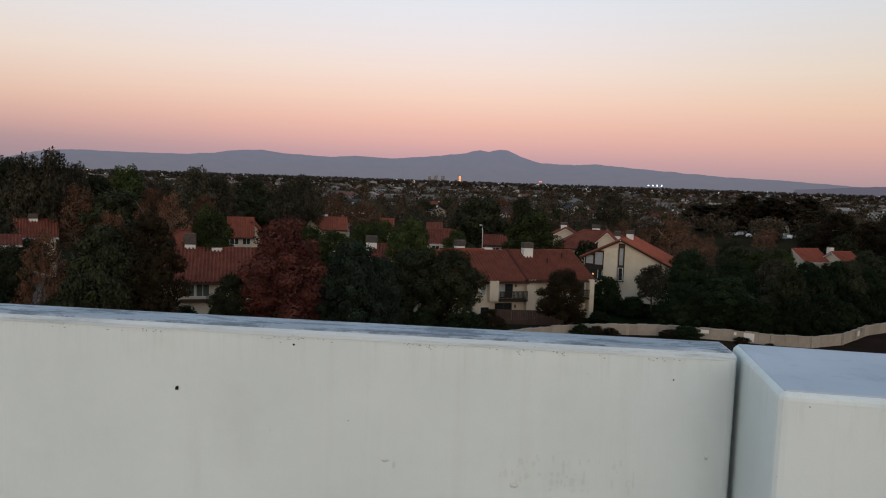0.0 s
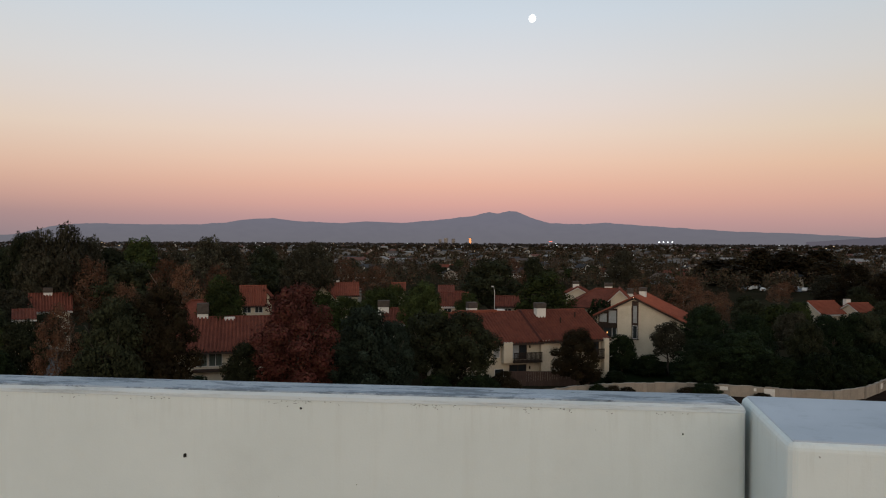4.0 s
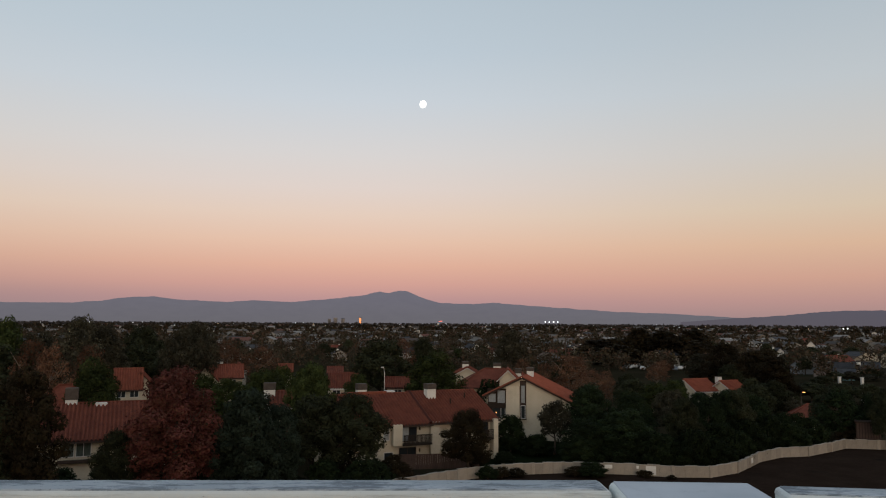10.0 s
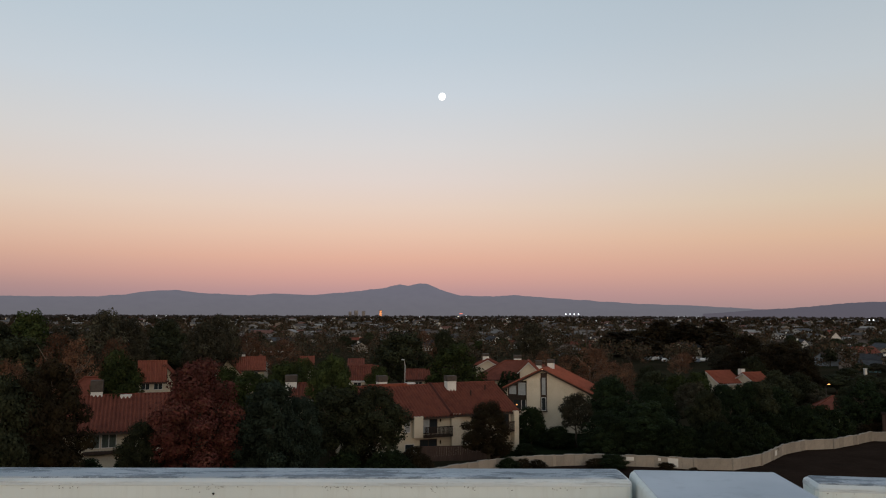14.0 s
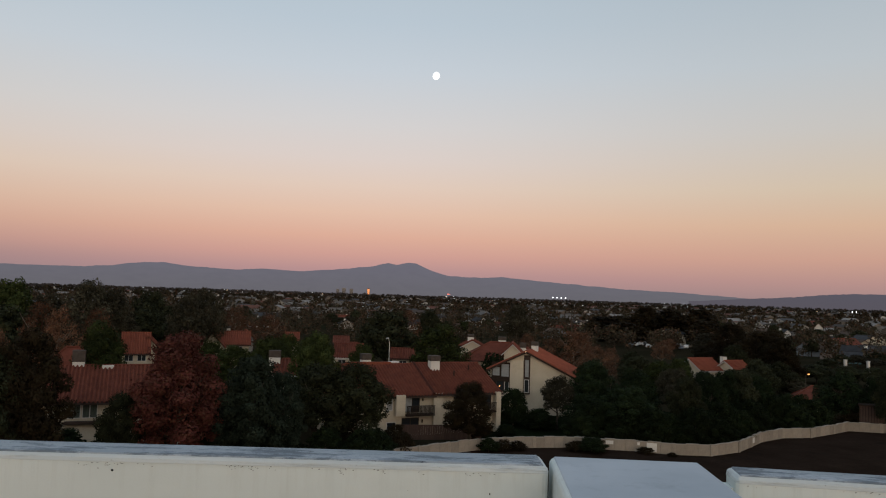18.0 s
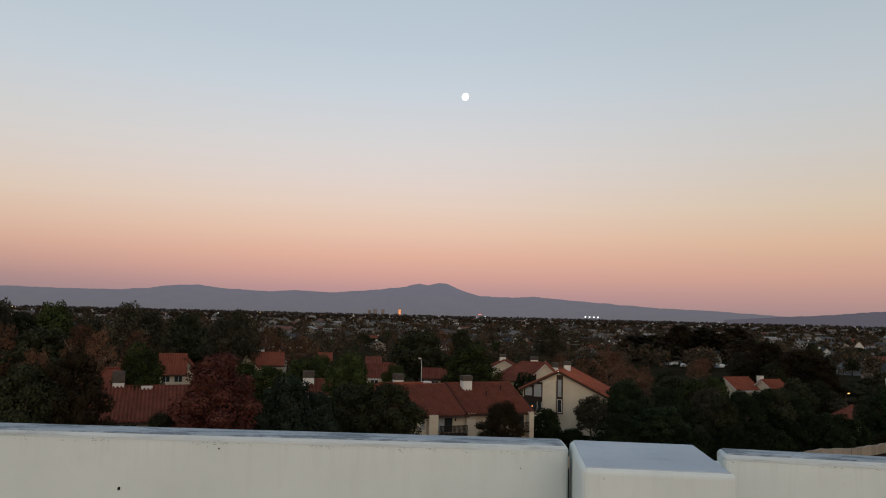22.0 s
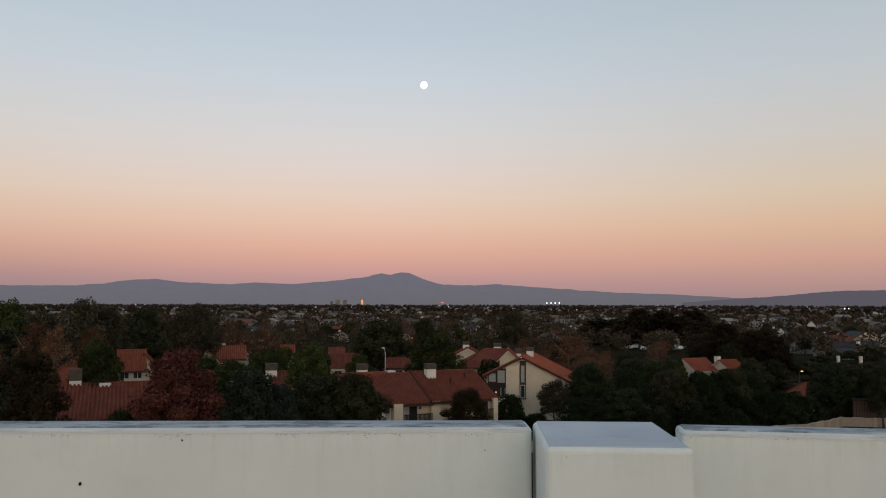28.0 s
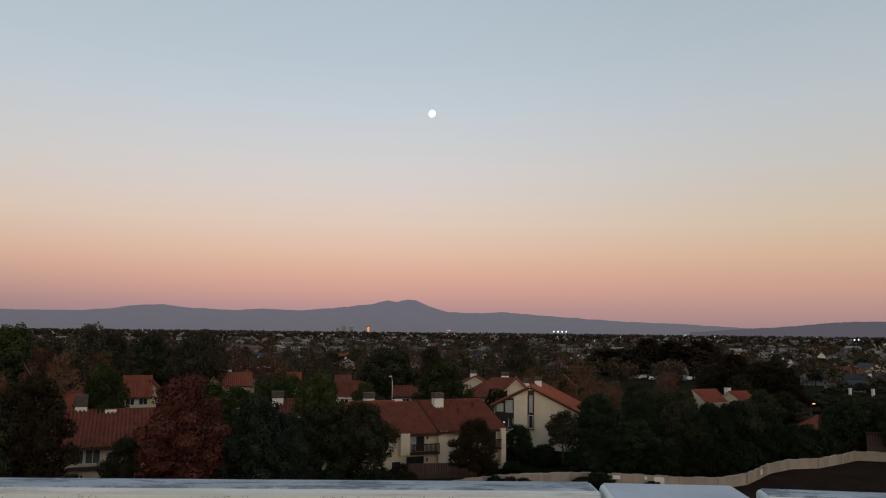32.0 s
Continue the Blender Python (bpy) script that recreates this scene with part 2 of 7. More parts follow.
def leaf_material(name, dark, light, third=None, trans=0.25):
    """Leaves: each clump its own shade, with larger patches of lighter and darker growth."""
    mt, t, b = material(name)
    g = t.nodes.new("ShaderNodeNewGeometry")
    stops = [(0.0, (*dark, 1)), (0.7, (*[(a + c) / 2 for a, c in zip(dark, light)], 1)), (1.0, (*light, 1))]
    if third:
        stops = [(0.0, (*dark, 1)), (0.5, (*light, 1)), (1.0, (*third, 1))]
    r = ramp_node(t, stops)
    t.links.new(g.outputs["Random Per Island"], r.inputs[0])
    patch = mix_rgb(t, bands(t, tex(t, 0.5, 3), 0.35, 0.65), (0.55, 0.55, 0.55, 1), (1.25, 1.25, 1.25, 1))
    base = mix_rgb(t, 1.0, r.outputs[0], patch, "MULTIPLY")
    oi = t.nodes.new("ShaderNodeObjectInfo")
    hs = t.nodes.new("ShaderNodeHueSaturation")
    mr = t.nodes.new("ShaderNodeMapRange")
    mr.inputs["To Min"].default_value, mr.inputs["To Max"].default_value = 0.7, 1.3
    t.links.new(oi.outputs["Random"], mr.inputs["Value"])
    t.links.new(mr.outputs[0], hs.inputs["Value"])
    t.links.new(base, hs.inputs["Color"])
    t.links.new(hs.outputs[0], b.inputs["Base Color"])
    b.inputs["Roughness"].default_value = 0.75
    b.inputs["Specular IOR Level"].default_value = 0.04
    return mt


def glow(name, colour, strength):
    mt, t, b = material(name)
    b.inputs["Base Color"].default_value = (*colour, 1)
    b.inputs["Emission Color"].default_value = (*colour, 1)
    b.inputs["Emission Strength"].default_value = strength
    return mt


def parapet_paint(name, low_c, high_c, wear=1.0):
    """Cream-white elastomeric paint on stucco: faint vertical run-off streaks, cloudy patches, fine roller texture."""
    mt, t, b = material(name)
    cloud = bands(t, tex(t, 1.3, 5, 0.65), 0.3, 0.72)
    base = mix_rgb(t, cloud, low_c, high_c)
    streak = tex(t, 1.0, 5, 0.7, stretch=(9.0, 9.0, 0.55))
    base = mix_rgb(t, times_(t, bands(t, streak, 0.54, 0.80), 0.15 * wear), base, (0.40, 0.40, 0.33, 1))
    # run-off streaks that start at the lip and thin out below it
    co = t.nodes.new("ShaderNodeTexCoord")
    sp = t.nodes.new("ShaderNodeSeparateXYZ")
    t.links.new(co.outputs["Object"], sp.inputs[0])
    drip = tex(t, 1.0, 6, 0.75, stretch=(22.0, 22.0, 1.6))
    run = times_(t, bands(t, drip, 0.50, 0.68), bands(t, sp.outputs["Z"], 16.05, 16.20))
    base = mix_rgb(t, times_(t, run, 0.20 * wear), base, (0.36, 0.36, 0.31, 1))
    low = bands(t, tex(t, 1.9, 5, 0.6), 0.55, 0.78)
    base = mix_rgb(t, times_(t, low, 0.22 * wear), base, (0.40, 0.41, 0.38, 1))
    speck = bands(t, tex(t, 46.0, 2, 0.5), 0.755, 0.80)
    base = mix_rgb(t, times_(t, speck, 0.7), base, (0.12, 0.11, 0.09, 1))
    t.links.new(base, b.inputs["Base Color"])
    b.inputs["Roughness"].default_value = 0.62
    b.inputs["Specular IOR Level"].default_value = 0.15
    bump(t, b, tex(t, 120.0, 3), 0.25, 0.002)
    return mt


def coping_paint():
    """Weathered blue-grey coat on the parapet's top, mottled with dark grime along its length."""
    mt, t, b = material("blue_grey_coping_paint")
    base = mix_rgb(t, bands(t, tex(t, 2.2, 5, 0.65), 0.3, 0.7), (0.285, 0.325, 0.36, 1), (0.385, 0.425, 0.46, 1))
    blot = bands(t, tex(t, 2.6, 10, 0.84, stretch=(1.0, 3.0, 1.0)), 0.49, 0.55)
    base = mix_rgb(t, times_(t, blot, 0.82), base, (0.115, 0.14, 0.165, 1))
    pale = bands(t, tex(t, 3.1, 7, 0.75, stretch=(1.0, 3.0, 1.0)), 0.56, 0.66)
    base = mix_rgb(t, times_(t, pale, 0.45), base, (0.58, 0.63, 0.69, 1))
    speck = bands(t, tex(t, 19.0, 6, 0.75, stretch=(1.0, 2.6, 1.0)), 0.60, 0.68)
    base = mix_rgb(t, times_(t, speck, 0.9), base, (0.045, 0.048, 0.054, 1))
    t.links.new(base, b.inputs["Base Color"])
    b.inputs["Roughness"].default_value = 0.75
    b.inputs["Specular IOR Level"].default_value = 0.1
    bump(t, b, tex(t, 45.0, 5), 0.5, 0.004)
    return mt


def pilaster_coping_paint():
    """Cleaner blue-grey coat on the pilasters."""
    mt, t, b = material("smooth_blue_grey_paint")
    base = mix_rgb(t, bands(t, tex(t, 1.8, 5, 0.6), 0.3, 0.7), (0.38, 0.42, 0.465, 1), (0.47, 0.51, 0.555, 1))
    blot = bands(t, tex(t, 4.0, 9, 0.80), 0.54, 0.70)
    base = mix_rgb(t, times_(t, blot, 0.5), base, (0.26, 0.29, 0.32, 1))
    t.links.new(base, b.inputs["Base Color"])
    b.inputs["Roughness"].default_value = 0.7
    b.inputs["Specular IOR Level"].default_value = 0.1
    bump(t, b, tex(t, 60.0, 4), 0.3, 0.002)
    return mt


def lip_paint():
    """The rounded lip: the wall's cream paint, cracked, with grime lodged in broken runs."""
    mt, t, b = material("pale_lip_paint")
    base = mix_rgb(t, bands(t, tex(t, 3.0, 5), 0.3, 0.7), (0.485, 0.53, 0.54, 1), (0.58, 0.625, 0.63, 1))
    run = bands(t, tex(t, 1.6, 8, 0.80, stretch=(1.0, 3.0, 16.0)), 0.52, 0.66)
    base = mix_rgb(t, times_(t, run, 0.62), base, (0.20, 0.205, 0.195, 1))
    speck = bands(t, tex(t, 24.0, 6, 0.75, stretch=(1.0, 1.0, 2.0)), 0.64, 0.70)
    base = mix_rgb(t, times_(t, speck, 0.8), base, (0.07, 0.07, 0.055, 1))
    t.links.new(base, b.inputs["Base Color"])
    b.inputs["Roughness"].default_value = 0.65
    b.inputs["Specular IOR Level"].default_value = 0.15
    bump(t, b, tex(t, 50.0, 5), 0.6, 0.004)
    return mt


def deck_concrete():
    """Worn grey concrete: cloudy wear, brownish dirt, dark tyre and drip stains, fine grit."""
    mt, t, b = material("worn_grey_concrete_deck")
    base = mix_rgb(t, bands(t, tex(t, 0.9, 6, 0.65), 0.30, 0.70), (0.165, 0.176, 0.176, 1), (0.262, 0.268, 0.258, 1))
    dirt = bands(t, tex(t, 0.75, 6, 0.7), 0.50, 0.66)
    base = mix_rgb(t, times_(t, dirt, 0.55), base, (0.215, 0.200, 0.178, 1))
    stain = bands(t, tex(t, 1.7, 8, 0.78, stretch=(1.0, 2.2, 1.0)), 0.56, 0.68)
    base = mix_rgb(t, times_(t, stain, 0.55), base, (0.115, 0.120, 0.120, 1))
    spot_ = bands(t, tex(t, 7.0, 5, 0.7, stretch=(1.0, 1.8, 1.0)), 0.66, 0.74)
    base = mix_rgb(t, times_(t, spot_, 0.6), base, (0.085, 0.088, 0.088, 1))
    t.links.new(base, b.inputs["Base Color"])
    b.inputs["Roughness"].default_value = 0.85
    b.inputs["Specular IOR Level"].default_value = 0.1
    bump(t, b, tex(t, 70.0, 4), 0.15, 0.003)
    return mt


M_PARAPET, M_COPING, M_LIP, M_PILCOPING = parapet_paint("cream_parapet_paint", (0.580, 0.630, 0.615, 1), (0.668, 0.718, 0.700, 1)), coping_paint(), lip_paint(), pilaster_coping_paint()
# lit copy of the parapet paint: the west side's brightness is in the colour
M_WESTLIT = parapet_paint("west_lit_parapet_paint", (0.755, 0.775, 0.74, 1), (0.82, 0.84, 0.805, 1), 0.25)
M_SEALANT = surface("dark_brown_joint_sealant", (0.045, 0.032, 0.022), (0.07, 0.05, 0.035), 8, 0.8)
M_DECK = deck_concrete()
M_LINE = surface("worn_white_road_paint", (0.55, 0.56, 0.54), (0.68, 0.68, 0.65), 6, 0.7, 50, spot=(0.36, 0.36, 0.35))
M_DRYLEAF = surface("dry_brown_leaf", (0.10, 0.055, 0.03), (0.16, 0.09, 0.05), 40, 0.8)
M_CHIP = surface("black_grime", (0.012, 0.011, 0.010), (0.02, 0.018, 0.016), 60, 0.9)
M_CHIPS = surface("grey_crack_grime", (0.10, 0.105, 0.095), (0.24, 0.25, 0.235), 30, 0.9)
M_FAINT = surface("grey_scuff", (0.54, 0.55, 0.53), (0.60, 0.61, 0.59), 40, 0.8)
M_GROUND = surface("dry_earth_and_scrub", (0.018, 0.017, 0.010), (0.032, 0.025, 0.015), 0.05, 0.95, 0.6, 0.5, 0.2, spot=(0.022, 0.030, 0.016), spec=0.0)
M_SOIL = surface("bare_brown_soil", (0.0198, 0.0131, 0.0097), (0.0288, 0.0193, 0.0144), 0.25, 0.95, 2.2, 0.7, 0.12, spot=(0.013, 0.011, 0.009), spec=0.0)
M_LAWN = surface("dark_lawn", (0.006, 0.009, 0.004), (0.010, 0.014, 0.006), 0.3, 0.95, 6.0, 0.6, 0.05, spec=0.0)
M_ASPHALT = surface("dark_asphalt", (0.04, 0.04, 0.042), (0.055, 0.055, 0.055), 0.3, 0.9, 12.0, spec=0.0)
M_DRIVE = surface("grey_driveway_asphalt", (0.09, 0.09, 0.095), (0.12, 0.12, 0.122), 0.3, 0.9, 10.0, spec=0.05)
M_BLOCK = surface("tan_block_wall", (0.2209, 0.1927, 0.1579), (0.3055, 0.2632, 0.2143), 0.9, 0.9, 14.0, 0.4, 0.01, spot=(0.37, 0.335, 0.28), rand=0.14)
M_BLOCKCAP = surface("pale_block_cap", (0.2970, 0.2700, 0.2340), (0.3600, 0.3285, 0.2835), 1.2, 0.9, 14.0, rand=0.1)
M_STUCCO = surface("cream_stucco", (0.46, 0.395, 0.30), (0.545, 0.475, 0.365), 0.5, 0.9, 9.0, 0.3, 0.01, spot=(0.36, 0.315, 0.25), rand=0.06)
M_WHITEST = surface("off_white_stucco", (0.58, 0.56, 0.52), (0.67, 0.65, 0.60), 0.6, 0.9, 9.0, 0.3, 0.01, rand=0.06)
M_TAN = surface("grey_tan_siding", (0.26, 0.23, 0.20), (0.31, 0.275, 0.24), 0.6, 0.9, 8.0, 0.2, 0.01, stretch=(1, 1, 8))
M_CREAM = surface("warm_cream_stucco", (0.34, 0.26, 0.165), (0.40, 0.31, 0.20), 0.5, 0.9, 8.0)
M_GREYW = surface("blue_grey_siding", (0.17, 0.19, 0.215), (0.21, 0.235, 0.26), 0.6, 0.9, 8.0, stretch=(1, 1, 8))
M_TEALW = surface("teal_siding", (0.09, 0.17, 0.19), (0.13, 0.22, 0.24), 0.6, 0.9, 8.0)
M_TILE = surface("red_clay_roof_tile", (0.120, 0.038, 0.025), (0.176, 0.056, 0.036), 1.1, 0.85, 7.0, 0.3, 0.02, spot=(0.092, 0.033, 0.023), rand=0.16)
M_TILEO = surface("orange_red_clay_roof_tile", (0.185, 0.056, 0.035), (0.243, 0.076, 0.046), 1.1, 0.85, 7.0, 0.3, 0.02, spot=(0.17, 0.042, 0.024), rand=0.12)
M_VERGE = surface("dark_clay_verge", (0.045, 0.016, 0.012), (0.07, 0.022, 0.016), 2, 0.85, 9.0)
M_SHINGLE = surface("charcoal_shingle", (0.032, 0.034, 0.038), (0.055, 0.056, 0.060), 0.8, 0.9, 6.0, 0.5, 0.02, rand=0.25)
M_BROWNSH = surface("brown_shingle", (0.065, 0.048, 0.038), (0.095, 0.072, 0.058), 0.8, 0.9, 6.0, 0.5, 0.02, rand=0.25)
M_TRIM = surface("white_trim", (0.52, 0.50, 0.47), (0.58, 0.56, 0.53), 2, 0.7, 10.0)
M_DARKWOOD = surface("dark_stained_wood", (0.022, 0.016, 0.013), (0.036, 0.026, 0.020), 2, 0.8, 12.0, stretch=(1, 1, 6))
M_FASCIA = surface("dark_brown_fascia", (0.045, 0.030, 0.024), (0.06, 0.042, 0.034), 2, 0.8, 12.0)
M_FENCE = surface("brown_painted_fence", (0.060, 0.040, 0.034), (0.085, 0.058, 0.048), 1.5, 0.85, 12.0, rand=0.12)
M_STAIN = parapet_paint("grey_weather_stain", (0.545, 0.59, 0.575, 1), (0.62, 0.67, 0.655, 1))
M_CHCAP = surface("grey_brown_chimney_shroud", (0.062, 0.050, 0.043), (0.085, 0.070, 0.06), 2, 0.8, 12.0)
M_BARK = surface("grey_brown_bark", (0.050, 0.040, 0.032), (0.085, 0.068, 0.054), 1.5, 0.95, 10.0, 0.6, 0.05, stretch=(1, 1, 0.3))
M_PALEBARK = surface("pale_eucalyptus_bark", (0.14, 0.105, 0.08), (0.22, 0.175, 0.14), 0.8, 0.9, 8.0, 0.4, 0.03, stretch=(1, 1, 0.3))
M_PALMBARK = surface("palm_trunk", (0.060, 0.048, 0.040), (0.085, 0.07, 0.058), 1.0, 0.95, 10.0)
M_STEEL = surface("galvanised_pole", (0.30, 0.30, 0.30), (0.38, 0.38, 0.37), 2, 0.5, 20.0, metal=0.3)
M_WOODPOLE = surface("weathered_wood_pole", (0.055, 0.045, 0.038), (0.08, 0.066, 0.056), 1, 0.9, 12.0)
M_CARPAINT = surface("silver_car_paint", (0.16, 0.18, 0.20), (0.18, 0.20, 0.22), 2, 0.3, 10.0, 0, metal=0.5)
M_TYRE = surface("black_rubber", (0.015, 0.015, 0.015), (0.02, 0.02, 0.02), 8, 0.8)

M_GLASS, _t, _b = material("dark_window_glass")
_b.inputs["Base Color"].default_value = (0.02, 0.024, 0.028, 1)
_b.inputs["Roughness"].default_value = 0.08
_b.inputs["Specular IOR Level"].default_value = 0.7
M_PALEPANE = surface("pale_green_curtained_glass", (0.03, 0.04, 0.034), (0.07, 0.085, 0.07), 3, 0.4, 20.0, stretch=(6, 6, 0.6), spec=0.4)
M_BLIND = surface("pale_window_blind", (0.24, 0.25, 0.25), (0.31, 0.32, 0.32), 3, 0.7, 20.0)

M_LAMP_AMBER = glow("sodium_lamp_glow", (1.0, 0.42, 0.12), 2.0)
M_LAMP_WARM = glow("warm_porch_lamp_glow", (1.0, 0.72, 0.42), 3.0)
M_GLOW_WHITE = glow("cold_white_glow", (0.92, 0.97, 1.0), 2.2)
M_SIGN_RED = glow("red_sign_glow", (1.0, 0.22, 0.16), 0.8)
# emission in place of the low sun's reflection in the tower's windows
M_TOWER = glow("tower_sun_reflection_glow", (1.0, 0.36, 0.12), 1.15)
M_MOON = glow("moon_disc", (1.0, 0.985, 0.95), 1.25)

L_OAK = leaf_material("dark_oak_leaf", (0.0181, 0.0211, 0.0113), (0.0443, 0.0486, 0.0248))
L_GREEN = leaf_material("ficus_leaf", (0.0224, 0.0314, 0.0101), (0.0515, 0.0627, 0.0202))
# browner and lighter than the oak leaf
L_TALL = leaf_material("olive_brown_tall_tree_leaf", (0.0276, 0.0259, 0.0167), (0.0633, 0.0575, 0.0379))
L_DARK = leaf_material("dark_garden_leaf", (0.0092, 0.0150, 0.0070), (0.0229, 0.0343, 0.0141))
L_BLUE = leaf_material("blue_green_leaf", (0.0172, 0.0247, 0.0167), (0.0356, 0.0471, 0.0310))
L_RED = leaf_material("crimson_autumn_leaf", (0.0566, 0.0194, 0.0163), (0.0864, 0.0283, 0.0231), (0.0789, 0.0372, 0.0238))
L_ORANGE = leaf_material("rusty_sycamore_leaf", (0.0848, 0.0424, 0.0254), (0.1399, 0.0678, 0.0403), (0.0827, 0.0562, 0.0360))
L_BROWN = leaf_material("brown_olive_leaf", (0.0135, 0.0098, 0.0052), (0.024, 0.017, 0.009), (0.0175, 0.0155, 0.0072))
L_EUC = leaf_material("eucalyptus_leaf", (0.026, 0.024, 0.016), (0.062, 0.055, 0.036))
L_PALM = leaf_material("palm_frond", (0.012, 0.012, 0.008), (0.026, 0.025, 0.016))
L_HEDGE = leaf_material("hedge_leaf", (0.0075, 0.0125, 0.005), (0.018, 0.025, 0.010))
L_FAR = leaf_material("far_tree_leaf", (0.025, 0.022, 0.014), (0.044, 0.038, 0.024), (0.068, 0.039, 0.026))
# distance haze put into the leaf colour of the woods near the horizon
L_HORIZON = leaf_material("haze_paled_tree_leaf", (0.055, 0.050, 0.047), (0.080, 0.072, 0.068), (0.090, 0.070, 0.065))


# ---------------------------------------------------------------- ground and distance
def ground_sheet():
    bm = bmesh.new()
    bmesh.ops.create_grid(bm, x_segments=60, y_segments=60, size=4900)
    return tagged(part("ground", bm, M_GROUND), "flat dry ground with scrub reaching the horizon", "ground", kind="structure")


ground_sheet()


def patch(name, pts, z, mat, label, category="ground"):
    bm = bmesh.new()
    bm.faces.new([bm.verts.new((x, y, z)) for x, y in pts])
    return tagged(part(name, bm, mat), label, category, kind="structure")


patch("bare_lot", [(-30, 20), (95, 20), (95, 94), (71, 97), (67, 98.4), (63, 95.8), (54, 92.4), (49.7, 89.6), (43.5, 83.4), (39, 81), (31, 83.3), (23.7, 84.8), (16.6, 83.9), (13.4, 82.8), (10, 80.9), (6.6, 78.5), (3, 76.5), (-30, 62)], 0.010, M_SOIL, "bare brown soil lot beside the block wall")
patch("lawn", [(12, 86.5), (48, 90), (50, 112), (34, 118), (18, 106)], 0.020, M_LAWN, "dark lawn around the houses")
patch("driveway", [(-86, 141), (-73, 133), (-48.5, 90), (-50, 84), (-56, 84)], 0.024, M_DRIVE, "grey asphalt driveway between garden trees", "driveway")
patch("road", [(-140, 60), (-60, 62), (-44, 92), (-50, 95), (-66, 70), (-140, 70)], 0.015, M_ASPHALT, "dark asphalt street between the houses", "road")


def ridge_line(name, profile, dist, mat, label, seed, rough):
    """A mountain range at a far distance: crest from azimuth and elevation, folded slopes coming down towards the plain."""
    az = [p[0] for p in profile]
    els = [p[1] for p in profile]
    n = 520
    a0, a1 = az[0], az[-1]
    rows = [(1.0, 0.0), (0.8, 70), (0.55, 150), (0.3, 230), (0.1, 300), (-0.6, 360)]
    verts, faces = [], []
    for i in range(n + 1):
        a = a0 + (a1 - a0) * i / n
        e = float(np.interp(a, az, els))
        e += rough * noise.noise((a * 1.1 + seed, seed, 0)) * 0.5 + rough * noise.noise((a * 4.0, seed, 3)) * 0.28
        top = EYE_Z + math.tan(radians(max(e, 0.02))) * dist
        for k, (h, near) in enumerate(rows):
            fold = 40 * noise.noise((a * 1.4 + k * 0.6, k * 1.3, seed)) * (1 if 0 < k < 5 else 0)
            d = dist - near + fold
            z = EYE_Z + (top - EYE_Z) * h if h >= 0 else -30.0
            verts.append((d * math.sin(radians(a)), d * math.cos(radians(a)), z))
    m = len(rows)
    for i in range(n):
        for k in range(m - 1):
            faces.append((i * m + k, i * m + k + 1, (i + 1) * m + k + 1, (i + 1) * m + k))
    ob = part(name, pydata(name, verts, faces), mat)
    return tagged(smooth(ob), label, "mountains", kind="structure")


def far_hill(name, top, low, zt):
    """Distant range: dusk haze painted as a plain glowing backdrop, slightly darker towards its foot."""
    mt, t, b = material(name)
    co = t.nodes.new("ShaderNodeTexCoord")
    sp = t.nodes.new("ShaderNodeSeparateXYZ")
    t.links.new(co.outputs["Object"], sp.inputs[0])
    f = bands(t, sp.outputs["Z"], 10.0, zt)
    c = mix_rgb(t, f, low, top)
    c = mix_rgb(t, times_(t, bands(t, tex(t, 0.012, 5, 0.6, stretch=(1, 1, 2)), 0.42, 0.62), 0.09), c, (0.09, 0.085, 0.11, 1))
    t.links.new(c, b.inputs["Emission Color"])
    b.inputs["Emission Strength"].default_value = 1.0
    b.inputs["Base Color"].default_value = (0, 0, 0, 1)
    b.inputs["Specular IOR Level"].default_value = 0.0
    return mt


MAIN_RANGE = [(-34.0, 0.10), (-30.9, 0.42), (-28.9, 0.96), (-26.9, 1.17), (-23.1, 1.14), (-19.45, 1.18), (-17.57, 1.35), (-15.93, 1.63), (-14.25, 1.69), (-12.72, 1.5),
              (-9.18, 1.36), (-7.56, 1.52), (-4.68, 1.42), (-2.59, 1.61), (-0.9, 1.77), (0.8, 2.01), (1.87, 2.27), (2.51, 2.14), (3.2, 2.34), (3.9, 2.32),
              (5.09, 1.8), (6.38, 1.44), (8.96, 1.37), (10.46, 1.47), (12.38, 1.32), (16.17, 1.05), (19.46, 0.83), (23.46, 0.69), (27.29, 0.46), (30.0, 0.30), (40.0, 0.25)]
RIGHT_RANGE = [(24.0, 0.10), (27.3, 0.36), (30.94, 0.6), (32.69, 0.8), (34.39, 0.92), (36.62, 0.93), (44.0, 1.1), (60.0, 0.8)]
FAR_RANGE = [(-84.0, 1.5), (-72.6, 1.76), (-70.95, 1.44), (-69.2, 1.34), (-67.5, 1.46), (-65.5, 1.68), (-63.9, 1.88), (-62.5, 2.08), (-61.2, 1.96), (-59.55, 1.64),
             (-58.3, 1.82), (-56.8, 1.74), (-54.5, 1.52), (-52.6, 1.16), (-47.9, 0.93), (-43.6, 0.56), (-39.3, 0.40), (-35.0, 0.36), (-26.0, 0.25)]
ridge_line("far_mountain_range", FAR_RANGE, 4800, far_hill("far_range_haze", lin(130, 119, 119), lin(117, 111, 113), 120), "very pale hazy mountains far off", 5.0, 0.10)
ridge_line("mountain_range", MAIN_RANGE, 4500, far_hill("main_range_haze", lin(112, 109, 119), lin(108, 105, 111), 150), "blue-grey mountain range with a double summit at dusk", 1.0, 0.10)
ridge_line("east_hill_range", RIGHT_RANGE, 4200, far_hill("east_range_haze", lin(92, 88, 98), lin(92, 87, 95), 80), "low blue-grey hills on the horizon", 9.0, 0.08)

